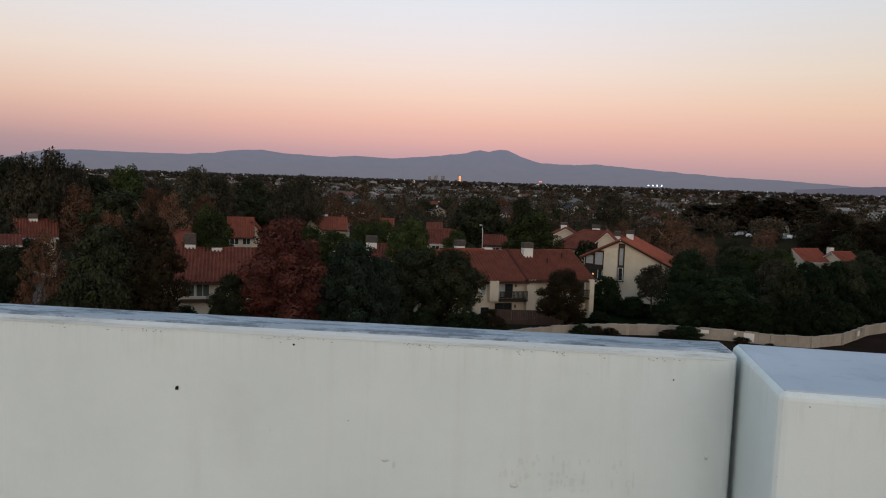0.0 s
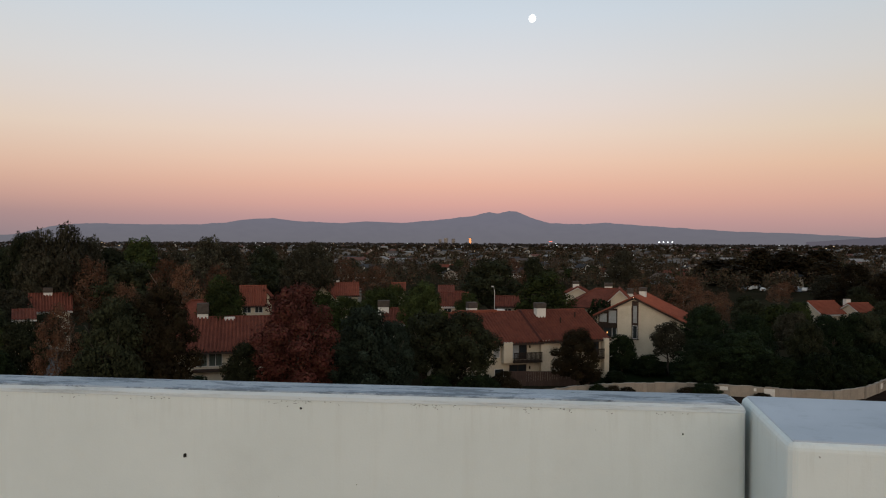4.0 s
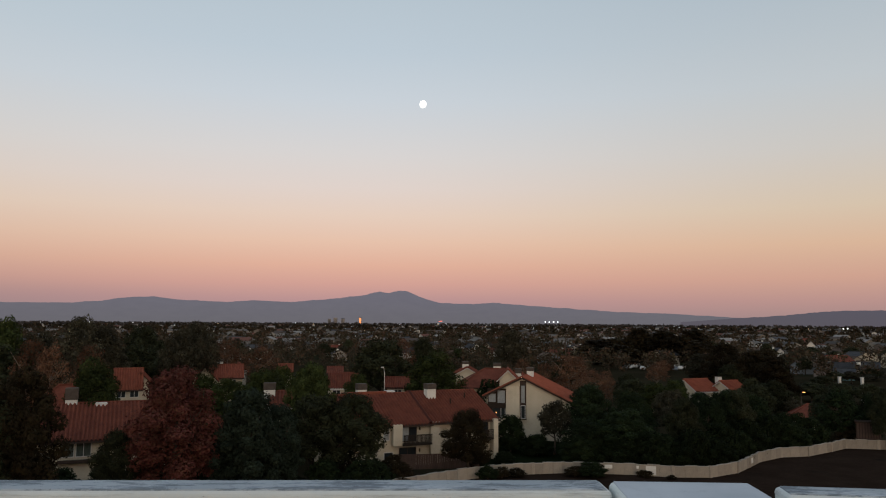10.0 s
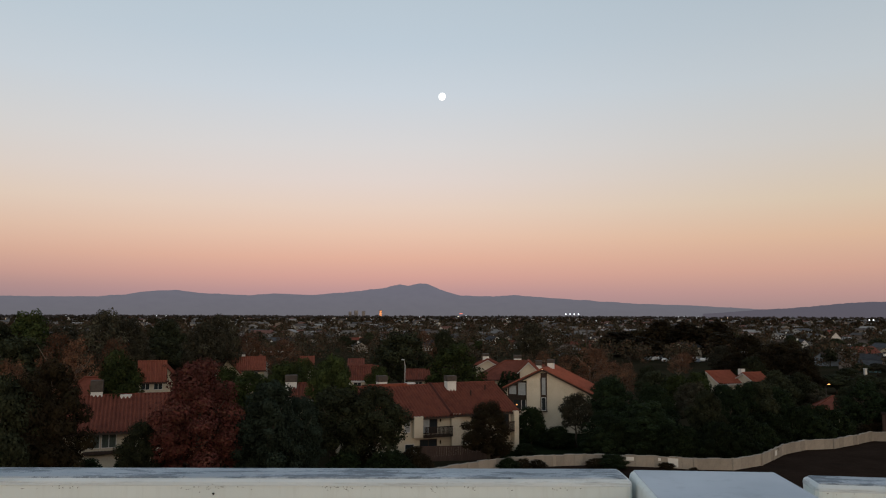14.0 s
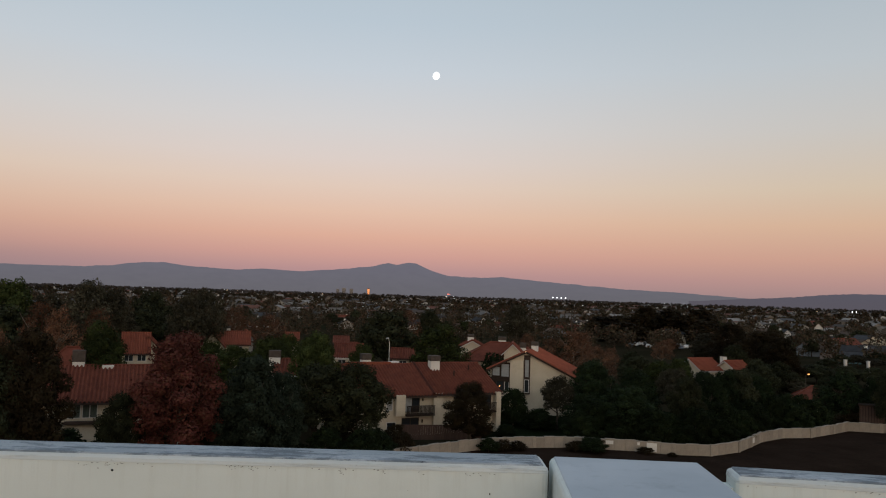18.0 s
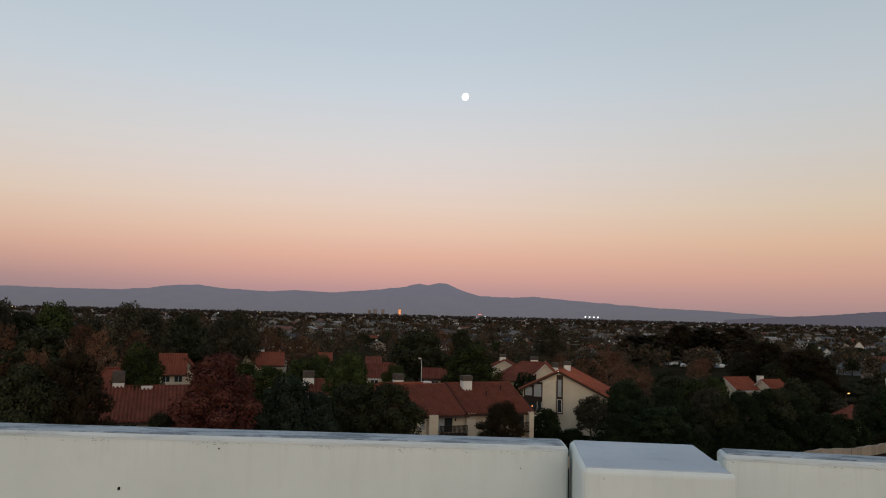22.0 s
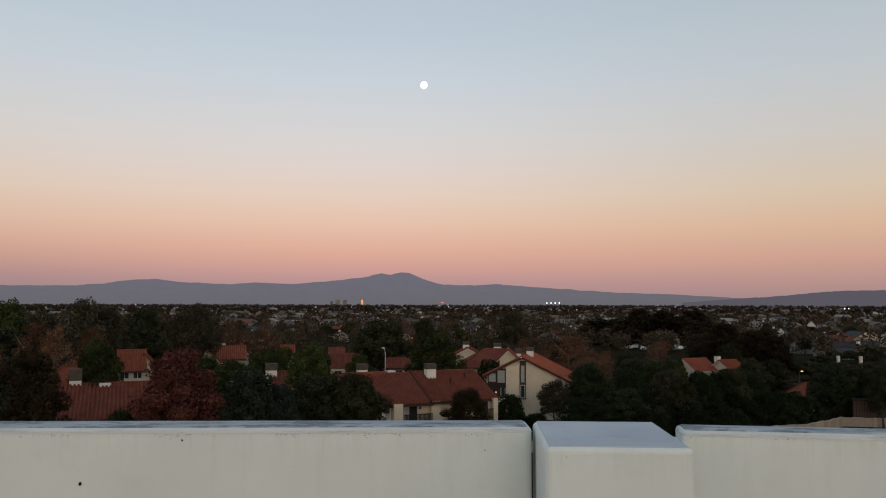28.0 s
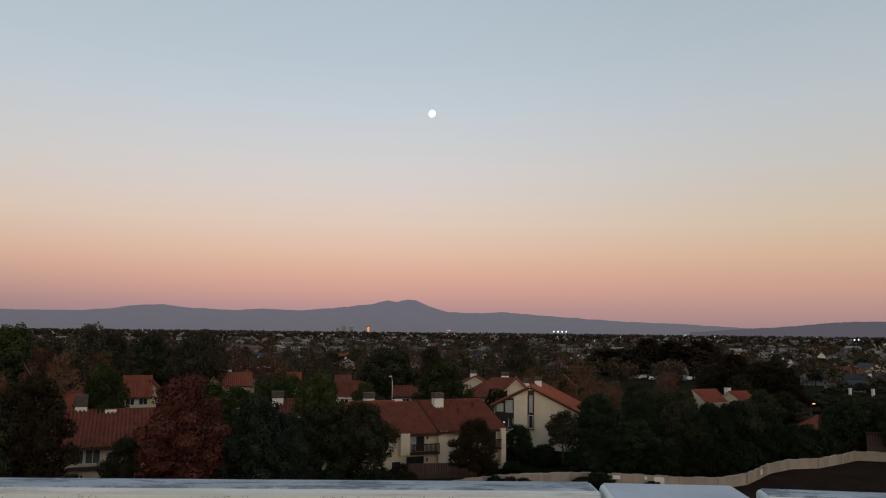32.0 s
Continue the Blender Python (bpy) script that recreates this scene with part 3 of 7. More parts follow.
bm = bmesh.new()
bmesh.ops.create_icosphere(bm, subdivisions=4, radius=23.0)
moon = smooth(part("moon", bm, M_MOON))
moon.matrix_basis = Matrix.Translation((376.0, 4302, 1282)) @ Matrix.Rotation(radians(20), 4, "Y") @ Matrix.Diagonal((0.90, 1.0, 1.0, 1))
tagged(moon, "bright gibbous moon in the dusk sky", "moon")


# ---------------------------------------------------------------- the roof deck of the parking structure and its parapet
DECK, TOP = 15.16, 16.235


def slab(pts, z0, z1):
    """An upright-sided slab on a plan outline, given counter-clockwise."""
    n = len(pts)
    verts = [(x, y, z0) for x, y in pts] + [(x, y, z1) for x, y in pts]
    faces = [tuple(range(n - 1, -1, -1)), tuple(range(n, 2 * n))] + [(i, (i + 1) % n, n + (i + 1) % n, n + i) for i in range(n)]
    return pydata("slab", verts, faces)


bm = slab([(-9.45, -30), (14.0, -30), (14.0, -0.36), (1.66, 2.61), (1.02, 2.70), (-3.60, 3.10), (-9.45, 3.14)], DECK - 0.35, DECK)
tagged(part("deck", bm, M_DECK), "worn grey concrete parking deck", "floor", kind="structure")
bm = slab([(-9.3, -29.8), (13.8, -29.8), (13.8, -0.5), (1.66, 2.45), (1.0, 2.55), (-3.60, 2.95), (-9.3, 3.0)], 0.0, DECK - 0.36)
tagged(part("parking_structure", bm, M_PARAPET), "pale concrete parking structure under the deck", "building", kind="structure")


def wall_panel(parent, x0, x1, y0, y1, m=None, bev=0.024, paint=None):
    """One parapet panel: body with rounded upright arrises, a rounded lip, and the weathered coat on its top."""
    body = bmesh.new()
    add_box(body, x0, y0, DECK, x1, y1, TOP - 0.026)
    es = [e for e in body.edges if abs(e.verts[0].co.z - e.verts[1].co.z) > 0.5]
    bmesh.ops.bevel(body, geom=es, offset=bev, segments=3, profile=0.5, affect="EDGES")
    part("panel", body, paint or M_PARAPET, parent, m=m)
    lip = bmesh.new()
    add_box(lip, x0 - 0.001, y0 - 0.002, TOP - 0.0258, x1 + 0.001, y1 + 0.002, TOP)
    es = [e for e in lip.edges if any(v.co.z > TOP - 0.01 for v in e.verts)]
    bmesh.ops.bevel(lip, geom=es, offset=bev, segments=3, profile=0.5, affect="EDGES")
    part("lip", lip, M_LIP, parent, m=m)
    cap = bmesh.new()
    add_box(cap, x0 + bev * 0.75, y0 + bev * 0.55, TOP - 0.006, x1 - bev * 0.75, y1 - bev * 0.75, TOP + 0.003, 0.004, 1)
    part("coping", cap, M_COPING, parent, "weathered blue-grey coping", m=m)


def pilaster(parent, x0, x1, y0, y1, m=None, paint=None):
    """Square pilaster: body with rounded upright arrises under a softly rounded painted cap."""
    b1 = bmesh.new()
    add_box(b1, x0, y0, DECK, x1, y1, TOP - 0.021)
    es = [e for e in b1.edges if abs(e.verts[0].co.z - e.verts[1].co.z) > 0.5]
    bmesh.ops.bevel(b1, geom=es, offset=0.028, segments=3, profile=0.5, affect="EDGES")
    part("pilaster", b1, paint or M_PARAPET, parent, m=m)
    cap = bmesh.new()
    add_box(cap, x0, y0, TOP - 0.0208, x1, y1, TOP + 0.006)
    es = [e for e in cap.edges if abs(e.verts[0].co.z - e.verts[1].co.z) > 0.01]
    bmesh.ops.bevel(cap, geom=es, offset=0.028, segments=3, profile=0.5, affect="EDGES")
    es = [e for e in cap.edges if all(v.co.z > TOP for v in e.verts)]
    bmesh.ops.bevel(cap, geom=es, offset=0.024, segments=4, profile=0.5, affect="EDGES")
    part("lip", cap, paint or M_PARAPET, parent, m=m)
    top = bmesh.new()
    add_box(top, x0 + 0.018, y0 + 0.016, TOP - 0.004, x1 - 0.018, y1 - 0.018, TOP + 0.0085, 0.003, 1)
    es = [e for e in top.edges if abs(e.verts[0].co.z - e.verts[1].co.z) > 0.004]
    bmesh.ops.bevel(top, geom=es, offset=0.012, segments=2, profile=0.5, affect="EDGES")
    part("pilaster_coping", top, M_PILCOPING, parent, "smooth blue-grey pilaster top", m=m)


def grime_specks(parent, x0, x1, m, seed, dense=1.0):
    """Clustered dark specks and hair cracks lodged under the lip."""
    rnd = random.Random(seed)
    verts, faces = [], []
    n = int((x1 - x0) * 260 * dense)
    for _ in range(n):
        x = rnd.uniform(x0 + 0.03, x1 - 0.03)
        crowd = noise.noise((x * 1.6, seed, 0)) * 0.5 + noise.noise((x * 6.0, seed, 2)) * 0.5
        if crowd < rnd.uniform(-0.05, 0.5):
            continue
        z = TOP - 0.026 - abs(rnd.gauss(0, 0.007))
        w = rnd.uniform(0.0012, 0.0045) * (1.9 if rnd.random() < 0.10 else 0.9)
        h = rnd.uniform(0.0008, 0.0022)
        k = len(verts)
        for a in range(6):
            r = rnd.uniform(0.6, 1.15)
            verts.append((x + w * r * math.cos(a * 1.047), -0.0050, z + h * r * math.sin(a * 1.047)))
        faces.append(tuple(range(k, k + 6)))
    part("grime_specks", pydata("grime_specks", verts, faces), M_CHIPS, parent, "dark specks of grime under the lip", m=m)


def smear_patch(parent, x0, x1, z0, z1, m, seed, count):
    """A faint patch of upright grime smears."""
    rnd = random.Random(seed)
    verts, faces = [], []
    for _ in range(count):
        x = min(x1, max(x0, rnd.gauss((x0 + x1) / 2, (x1 - x0) * 0.3)))
        z = rnd.uniform(z0, z1)
        w, h = rnd.uniform(0.002, 0.009), rnd.uniform(0.004, 0.022)
        k = len(verts)
        for a in range(8):
            r = rnd.uniform(0.55, 1.1)
            verts.append((x + w * r * math.cos(a * 0.785), -0.0022 - k * 4e-6, z + h * r * math.sin(a * 0.785)))
        faces.append(tuple(range(k, k + 8)))
    part("stain", pydata("stain", verts, faces), M_STAIN, parent, "faint grey smears", m=m)


MAIN = Matrix.Translation((0, 2.61, 0)) @ Matrix.Rotation(math.atan(-0.0873), 4, "Z")
w1 = thing("wall_parapet_main", "cream painted parapet wall panel with stained coping", "parapet wall", kind="structure")
wall_panel(w1, -3.622, 0.985, 0.0, 0.20, MAIN)
grime_specks(w1, -3.59, 0.985, MAIN, 4)
smear_patch(w1, 0.20, 0.66, 15.715, 15.835, MAIN, 5, 60)
part("joint_sealant", box(-3.66, 0.05, DECK, -3.624, 0.12, TOP - 0.10), M_SEALANT, w1, "dark joint filler", m=MAIN)
part("base_joint", box(-3.615, -0.008, DECK, 0.98, 0.0, DECK + 0.005), M_CHIPS, w1, "grimy joint along the foot", m=MAIN)

RIGHT = Matrix.Translation((1.05, 2.70, -0.010)) @ Matrix.Rotation(radians(-9.0), 4, "Z")
w2 = thing("wall_parapet_east", "cream painted parapet wall with a square pilaster", "parapet wall", kind="structure")
pilaster(w2, -0.025, 0.548, -0.634, 0.02, RIGHT)
EAST = Matrix.Translation((1.645, 2.46, -0.014)) @ Matrix.Rotation(radians(-13.5), 4, "Z")
wall_panel(w2, 0.0, 12.6, 0.0, 0.17, EAST)
grime_specks(w2, 0.0, 6.0, EAST, 6, 0.6)
part("joint_sealant", box(-0.03, 0.03, DECK, 0.0, 0.12, TOP - 0.05), M_PARAPET, w2, m=EAST)

LEFT = Matrix.Translation((0, 2.935, 0)) @ Matrix.Rotation(radians(0.2), 4, "Z")
WEST = Matrix.Translation((-4.175, 2.915, 0)) @ Matrix.Rotation(radians(-1.0), 4, "Z")
CORNER = Matrix.Translation((-8.635, 2.985, 0)) @ Matrix.Rotation(radians(-8.0), 4, "Z")
w3 = thing("wall_parapet_west", "cream painted parapet wall between two pilasters", "parapet wall", kind="structure")
pilaster(w3, -4.183, -3.645, -0.475, 0.17, LEFT, M_WESTLIT)
wall_panel(w3, -4.455, -0.01, 0.0, 0.16, WEST, paint=M_WESTLIT)
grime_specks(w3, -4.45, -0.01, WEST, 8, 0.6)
pilaster(w3, -0.40, 0.0, -0.44, 0.14, CORNER, M_WESTLIT)


def foot_grime(parent, m, x0, x1, seed):
    """Dirt lodged along the foot of a wall: a thin uneven run with thicker clots."""
    rnd = random.Random(seed)
    verts, faces = [], []
    x = x0
    while x < x1:
        w = rnd.uniform(0.03, 0.12)
        d = rnd.uniform(0.001, 0.005) * (2.6 if rnd.random() < 0.12 else 1)
        k = len(verts)
        verts += [(x, 0.0, DECK + 0.001), (min(x + w, x1), 0.0, DECK + 0.001), (min(x + w * 0.7, x1), -d, DECK + 0.0022), (x + w * 0.2, -d * rnd.uniform(0.4, 1.0), DECK + 0.0022),
                  (x, -0.0025, DECK + rnd.uniform(0.0024, 0.006)), (min(x + w, x1), -0.0025, DECK + rnd.uniform(0.0024, 0.006))]
        faces += [(k, k + 3, k + 2, k + 1), (k + 3, k + 4, k + 5, k + 2)]
        x += w * rnd.uniform(0.75, 1.1)
    part("foot_grime", pydata("foot_grime", verts, faces), M_SEALANT, parent, "dirt lodged along the foot", m=m)


foot_grime(w3, WEST, -4.45, -0.02, 3)
foot_grime(w3, LEFT @ Matrix.Translation((0, -0.475, 0)), -4.18, -3.65, 4)
foot_grime(w3, LEFT @ Matrix.Translation((-3.645, -0.475, 0)) @ Matrix.Rotation(radians(90), 4, "Z"), 0.02, 0.45, 5)
foot_grime(w1, MAIN, -3.60, 0.96, 6)
w4 = thing("wall_parapet_corner", "cream painted parapet wall returning along the deck", "parapet wall", kind="structure")
wall_panel(w4, 0.0, 24.0, -0.20, 0.0, Matrix.Translation((-9.11, 2.66, 0)) @ Matrix.Rotation(radians(-88), 4, "Z"), paint=M_WESTLIT)
part("joint_filler", box(-9.105, 2.62, DECK, -9.07, 3.0, TOP - 0.03), M_FAINT, w4, "grey joint filler")

# grime spots and chips on the parapet's inner face
def smudge(name, x, z, w, h, mat, label, seed):
    rnd = random.Random(seed)
    bm = bmesh.new()
    n = 11
    ring = []
    for i in range(n):
        a = 2 * math.pi * i / n
        r = rnd.uniform(0.65, 1.1)
        ring.append(bm.verts.new((x + w * r * math.cos(a), -0.0025, z + h * r * math.sin(a))))
    c = bm.verts.new((x, -0.006, z))
    for i in range(n):
        bm.faces.new((ring[i], ring[(i + 1) % n], c))
    ob = part(name, bm, mat, w1, label, MAIN)
    return ob


smudge("chip", -0.990, 15.995, 0.0075, 0.010, M_CHIP, "small black chip in the paint", 1)
smudge("chip", -0.555, 16.181, 0.0045, 0.005, M_CHIP, "small black chip in the paint", 2)
smudge("chip", 0.775, 16.134, 0.0035, 0.0035, M_CHIP, "small black chip in the paint", 3)
smudge("chip", -0.35, 15.915, 0.0025, 0.0025, M_CHIP, "small black chip in the paint", 4)
smudge("scuff", -0.215, 15.78, 0.020, 0.006, M_FAINT, "grey scuff", 5)
smudge("scuff", -0.18, 15.765, 0.006, 0.018, M_FAINT, "grey scuff", 6)
smudge("scuff", 0.25, 15.72, 0.022, 0.010, M_FAINT, "grey scuff", 7)
smudge("scuff", 0.90, 15.87, 0.008, 0.012, M_FAINT, "grey scuff", 8)


def deck_line(name, x0, y0, x1, y1, w=0.10, label="worn white painted parking line"):
    d = Vector((x1 - x0, y1 - y0, 0))
    n = Vector((-d.y, d.x, 0)).normalized() * w / 2
    bm = bmesh.new()
    a, b = Vector((x0, y0, DECK + 0.004)), Vector((x1, y1, DECK + 0.004))
    bm.faces.new([bm.verts.new(p) for p in (a + n, a - n, b - n, b + n)])
    return tagged(part(name, bm, M_LINE), label, "road marking", "deck lines", kind="structure")


deck_line("parking_line", -4.375, 2.14, -4.36, -3.2)
deck_line("parking_line", -6.335, 2.10, -6.30, -3.2)
for x in (-6.43, -7.19, -7.95, -8.71):
    deck_line("hatch_line", x, 2.12, max(x - 2.0, -8.95), 2.12 - 1.36 * (x - max(x - 2.0, -8.95)), label="worn white hatch line")

dl = thing("dead_leaves", "few dry brown leaves lying against the parapet foot", "leaves")
rl_ = random.Random(12)
for k in range(5):
    bm = bmesh.new()
    ln, wd = rl_.uniform(0.03, 0.05), rl_.uniform(0.012, 0.02)
    pts_ = [(-ln, 0, 0.004), (-ln * 0.3, wd, 0.012), (ln * 0.5, wd * 0.7, 0.016), (ln, 0, 0.010), (ln * 0.5, -wd * 0.7, 0.014), (-ln * 0.3, -wd, 0.008)]
    vs = [bm.verts.new(p) for p in pts_]
    mid = bm.verts.new((0, 0, 0.002))
    for i in range(6):
        bm.faces.new((vs[i], vs[(i + 1) % 6], mid))
    part("leaf", bm, M_DRYLEAF, dl, m=pose(-7.66 + rl_.uniform(-0.06, 0.06), 2.935 + rl_.uniform(-0.03, 0.02), DECK + 0.002, rl_.uniform(-10, 10), 0, rl_.uniform(0, 360)))

# ---------------------------------------------------------------- winding block wall below
WALL_RUN = [(3.0, 76.6), (6.65, 78.56), (10.0, 80.97), (13.45, 82.93), (16.64, 84.02), (20.1, 84.6), (23.7, 84.9), (27.0, 84.3), (31.4, 83.2), (35.1, 81.5), (39.2, 81.0), (43.5, 83.2), (46.6, 86.3), (49.7, 89.5),
            (54.1, 92.3), (58.2, 92.8), (63.3, 95.8), (67.0, 98.2), (71.0, 97.0), (78.0, 95.2), (86.0, 94.0)]
bw = thing("block_wall", "tan concrete block wall winding between lot and gardens", "garden wall", kind="structure")


def wall_runs(parent, run, height, pitch, seed):
    rnd = random.Random(seed)
    for (ax, ay), (bx, by) in zip(run, run[1:]):
        d = math.hypot(bx - ax, by - ay)
        n = max(1, round(d / pitch))
        ang = math.degrees(math.atan2(by - ay, bx - ax))
        for i in range(n):
            f = i / n
            h = height + rnd.uniform(-0.02, 0.02) + (0.0, 0.06, 0.015, 0.075)[i % 4]
            m = pose(ax + (bx - ax) * f, ay + (by - ay) * f, 0, 0, 0, ang)
            part("wall_panel", box(0, -0.10, 0, d / n - 0.02, 0.10, h), M_BLOCK, parent, m=m)
            part("wall_cap", box(-0.02, -0.14, h, d / n, 0.14, h + 0.07, 0.015, 1), M_BLOCKCAP, parent, m=m)
            if i == 0:
                part("wall_post", box(-0.2, -0.17, 0, 0.2, 0.17, h + 0.12, 0.02, 1), M_BLOCK, parent, m=m)


wall_runs(bw, WALL_RUN, 1.14, 1.25, 3)
for x, z, w, h in [(28.6, 0.85, 0.85, 0.40), (31.6, 0.88, 0.5, 0.32), (33.0, 0.62, 1.1, 0.95), (47.2, 0.7, 0.7, 0.6)]:
    yw = float(np.interp(x, [p[0] for p in WALL_RUN], [p[1] for p in WALL_RUN]))
    dydx = (float(np.interp(x + 0.5, [p[0] for p in WALL_RUN], [p[1] for p in WALL_RUN])) - yw) / 0.5
    part("paint_patch", box(-w / 2, -0.145, z - h / 2, w / 2, -0.11, z + h / 2, 0.01, 1), M_WHITEST, bw, "pale repainted patch", m=pose(x, yw, 0, 0, 0, math.degrees(math.atan(dydx))))
bw2 = thing("block_wall_street", "tan block wall along the street", "garden wall", kind="structure")
wall_runs(bw2, [(-122, 90), (-113, 95.5), (-104, 100.5)], 1.9, 2.4, 4)


# ---------------------------------------------------------------- houses
def tile_slope(L, run, rise, pitch=0.40, row=0.46):
    """Barrel-tiled roof slope: eave along x from 0 to L at y=0, rising to y=run. Rounded columns, stepped rows."""
    prof = [(0.0, -0.02), (0.14, 0.10), (0.34, 0.16), (0.54, 0.10), (0.68, -0.02), (0.84, -0.055)]
    ncol = int(L / pitch)
    pitch = L / ncol
    xs = [(c + u) * pitch for c in range(ncol) for u, _ in prof] + [L]
    hs = [h for c in range(ncol) for _, h in prof] + [0.0]
    slope = math.hypot(run, rise)
    nrow = int(slope / row)
    verts, faces = [], []
    nx = len(xs)
    lines = []
    for r in range(nrow):
        lines += [(r / nrow, 0.014), ((r + 1) / nrow - 0.0005, 0.0)]
    for f, lift in lines:
        for x, h in zip(xs, hs):
            verts.append((x, run * f - rise / slope * (h + lift), rise * f + run / slope * (h + lift)))
    for j in range(len(lines) - 1):
        for i in range(nx - 1):
            a = j * nx + i
            faces.append((a, a + 1, a + nx + 1, a + nx))
    return verts, faces


def plain_slab(L, run, rise, thick=0.16):
    v = [(0, 0, 0), (L, 0, 0), (L, run, rise), (0, run, rise), (0, 0, -thick), (L, 0, -thick), (L, run, rise - thick), (0, run, rise - thick)]
    f = [(0, 1, 2, 3), (7, 6, 5, 4), (0, 4, 5, 1), (1, 5, 6, 2), (2, 6, 7, 3), (3, 7, 4, 0)]
    return v, f


def gable_prism(L, W, wall_h, ridge_h, y_ridge=None):
    """Walls with gable ends: ridge along x; front at y=0, back at y=W."""
    yr = W / 2 if y_ridge is None else y_ridge
    v = []
    for x in (0, L):
        v += [(x, 0, 0), (x, W, 0), (x, W, wall_h), (x, yr, ridge_h), (x, 0, wall_h)]
    f = [(4, 3, 2, 1, 0), (5, 6, 7, 8, 9), (0, 5, 9, 4), (1, 2, 7, 6), (0, 1, 6, 5), (4, 9, 8, 3), (3, 8, 7, 2)]
    return v, f


def roof_pair(parent, L, W, wall_h, ridge_h, mat, over=0.5, end=0.35, tiled=True, fascia=None):
    """Two slopes over a gable house, with barge boards and a ridge cap."""
    half = W / 2
    k = (ridge_h - wall_h) / half
    run, rise = half + over, k * (half + over)
    zb = wall_h - k * over + 0.10
    v, f = tile_slope(L + 2 * end, run, rise) if tiled else plain_slab(L + 2 * end, run, rise)
    me = pydata("roof_slope", v, f)
    me.materials.append(mat)
    a = part("roof_slope", me, None, parent, m=pose(-end, -over, zb))
    b = part("roof_slope", me, None, parent, m=pose(L + end, W + over, zb, 0, 0, 180))
    if tiled:
        sv, sf = plain_slab(L + 2 * end, run, rise, 0.14)
        ms = pydata("roof_deck", sv, sf)
        ms.materials.append(fascia or M_FASCIA)
        part("roof_deck", ms, None, parent, m=pose(-end, -over, zb - 0.10))
        part("roof_deck", ms, None, parent, m=pose(L + end, W + over, zb - 0.10, 0, 0, 180))
    bm = bmesh.new()
    tube(bm, [(-end, half, ridge_h + 0.12), (L + end, half, ridge_h + 0.12)], [0.13, 0.13], 8)
    part("ridge_cap", bm, mat, parent)


def chimney(parent, x, y, z, w=1.25, d=0.9, h=1.5, m=None, body=None, split=0.58):
    c = part("chimney", box(x - w / 2, y - d / 2, z - 1.6, x + w / 2, y + d / 2, z + h * split, 0.02, 1), body or M_WHITEST, parent)
    part("chimney_cap", box(x - w / 2 - 0.06, y - d / 2 - 0.06, z + h * split, x + w / 2 + 0.06, y + d / 2 + 0.06, z + h, 0.04, 1), M_CHCAP, c, "grey-brown chimney shroud")


def window(parent, x, y, z, w, h, mull=1, frame_mat=None, glass=None, face="front", name="window"):
    """A framed window proud of a wall that faces -y at y (or +x when face is 'side')."""
    fm = frame_mat or M_TRIM
    m = pose(x, y, z) if face == "front" else pose(x, y, z, 0, 0, 90)
    t = 0.07
    bm = bmesh.new()
    add_box(bm, 0, -0.06, 0, w, 0.02, t)
    add_box(bm, 0, -0.06, h - t, w, 0.02, h)
    for i in range(mull + 2):
        xx = (w - t) * i / (mull + 1)
        add_box(bm, xx, -0.058, t, xx + t, 0.02, h - t)
    fr = part(name, bm, fm, parent, m=m)
    for i in range(mull + 1):
        x0 = (w - t) * i / (mull + 1) + t
        x1 = (w - t) * (i + 1) / (mull + 1)
        part("pane", box(x0, -0.03, t, x1, -0.01, h - t), glass or M_GLASS, fr)
    return fr


def small_house(x, y, rot, L, W, wall_h, ridge_h, wall_mat, roof_mat, label, windows=2, chim=True, name="house", z=0.0, tiled=False, group="far houses", seed=0):
    rnd = random.Random(seed + int(x * 7 + y))
    h = thing(name, label, "house", group, m=pose(x, y, z, 0, 0, rot))
    v, f = gable_prism(L, W, wall_h, ridge_h)
    part("wall", pydata("wall", v, f), wall_mat, h)
    roof_pair(h, L, W, wall_h, ridge_h, roof_mat, 0.5, 0.4, tiled, M_TRIM if rnd.random() < 0.5 else M_FASCIA)
    for i in range(windows):
        wx_ = L * (i + 0.5) / windows - 0.7
        window(h, wx_, 0, wall_h - 1.55, 1.4, 1.1, 1, name="window")
    if windows:
        window(h, L, W * 0.4, wall_h - 1.5, 1.3, 1.1, 1, face="side")
    if chim:
        chimney(h, L * rnd.uniform(0.2, 0.8), W / 2 + 0.9, ridge_h - 0.2, 0.8, 0.8, 1.2)
    return h


def condo(x, y, rot, L, label, chims=(0.7,), z=0.0):
    """Two-storey stucco unit: tiled roof, balcony bay, wing walls, sliding doors. Front along x at y=0."""
    W, wh, rh = 12.6, 5.0, 7.75
    h = thing("condominium", label, "house", "clay-roofed condominiums", m=pose(x, y, z, 0, 0, rot))
    v, f = gable_prism(L, W, wh, rh)
    part("wall", pydata("wall", v, f), M_STUCCO, h)
    roof_pair(h, L, W, wh, rh, M_TILE, 0.75, 0.35, True)
    for cxx in chims:
        chimney(h, L * cxx, W / 2 - 0.4, rh - 0.15, 1.35, 1.0, 1.75)
    return h


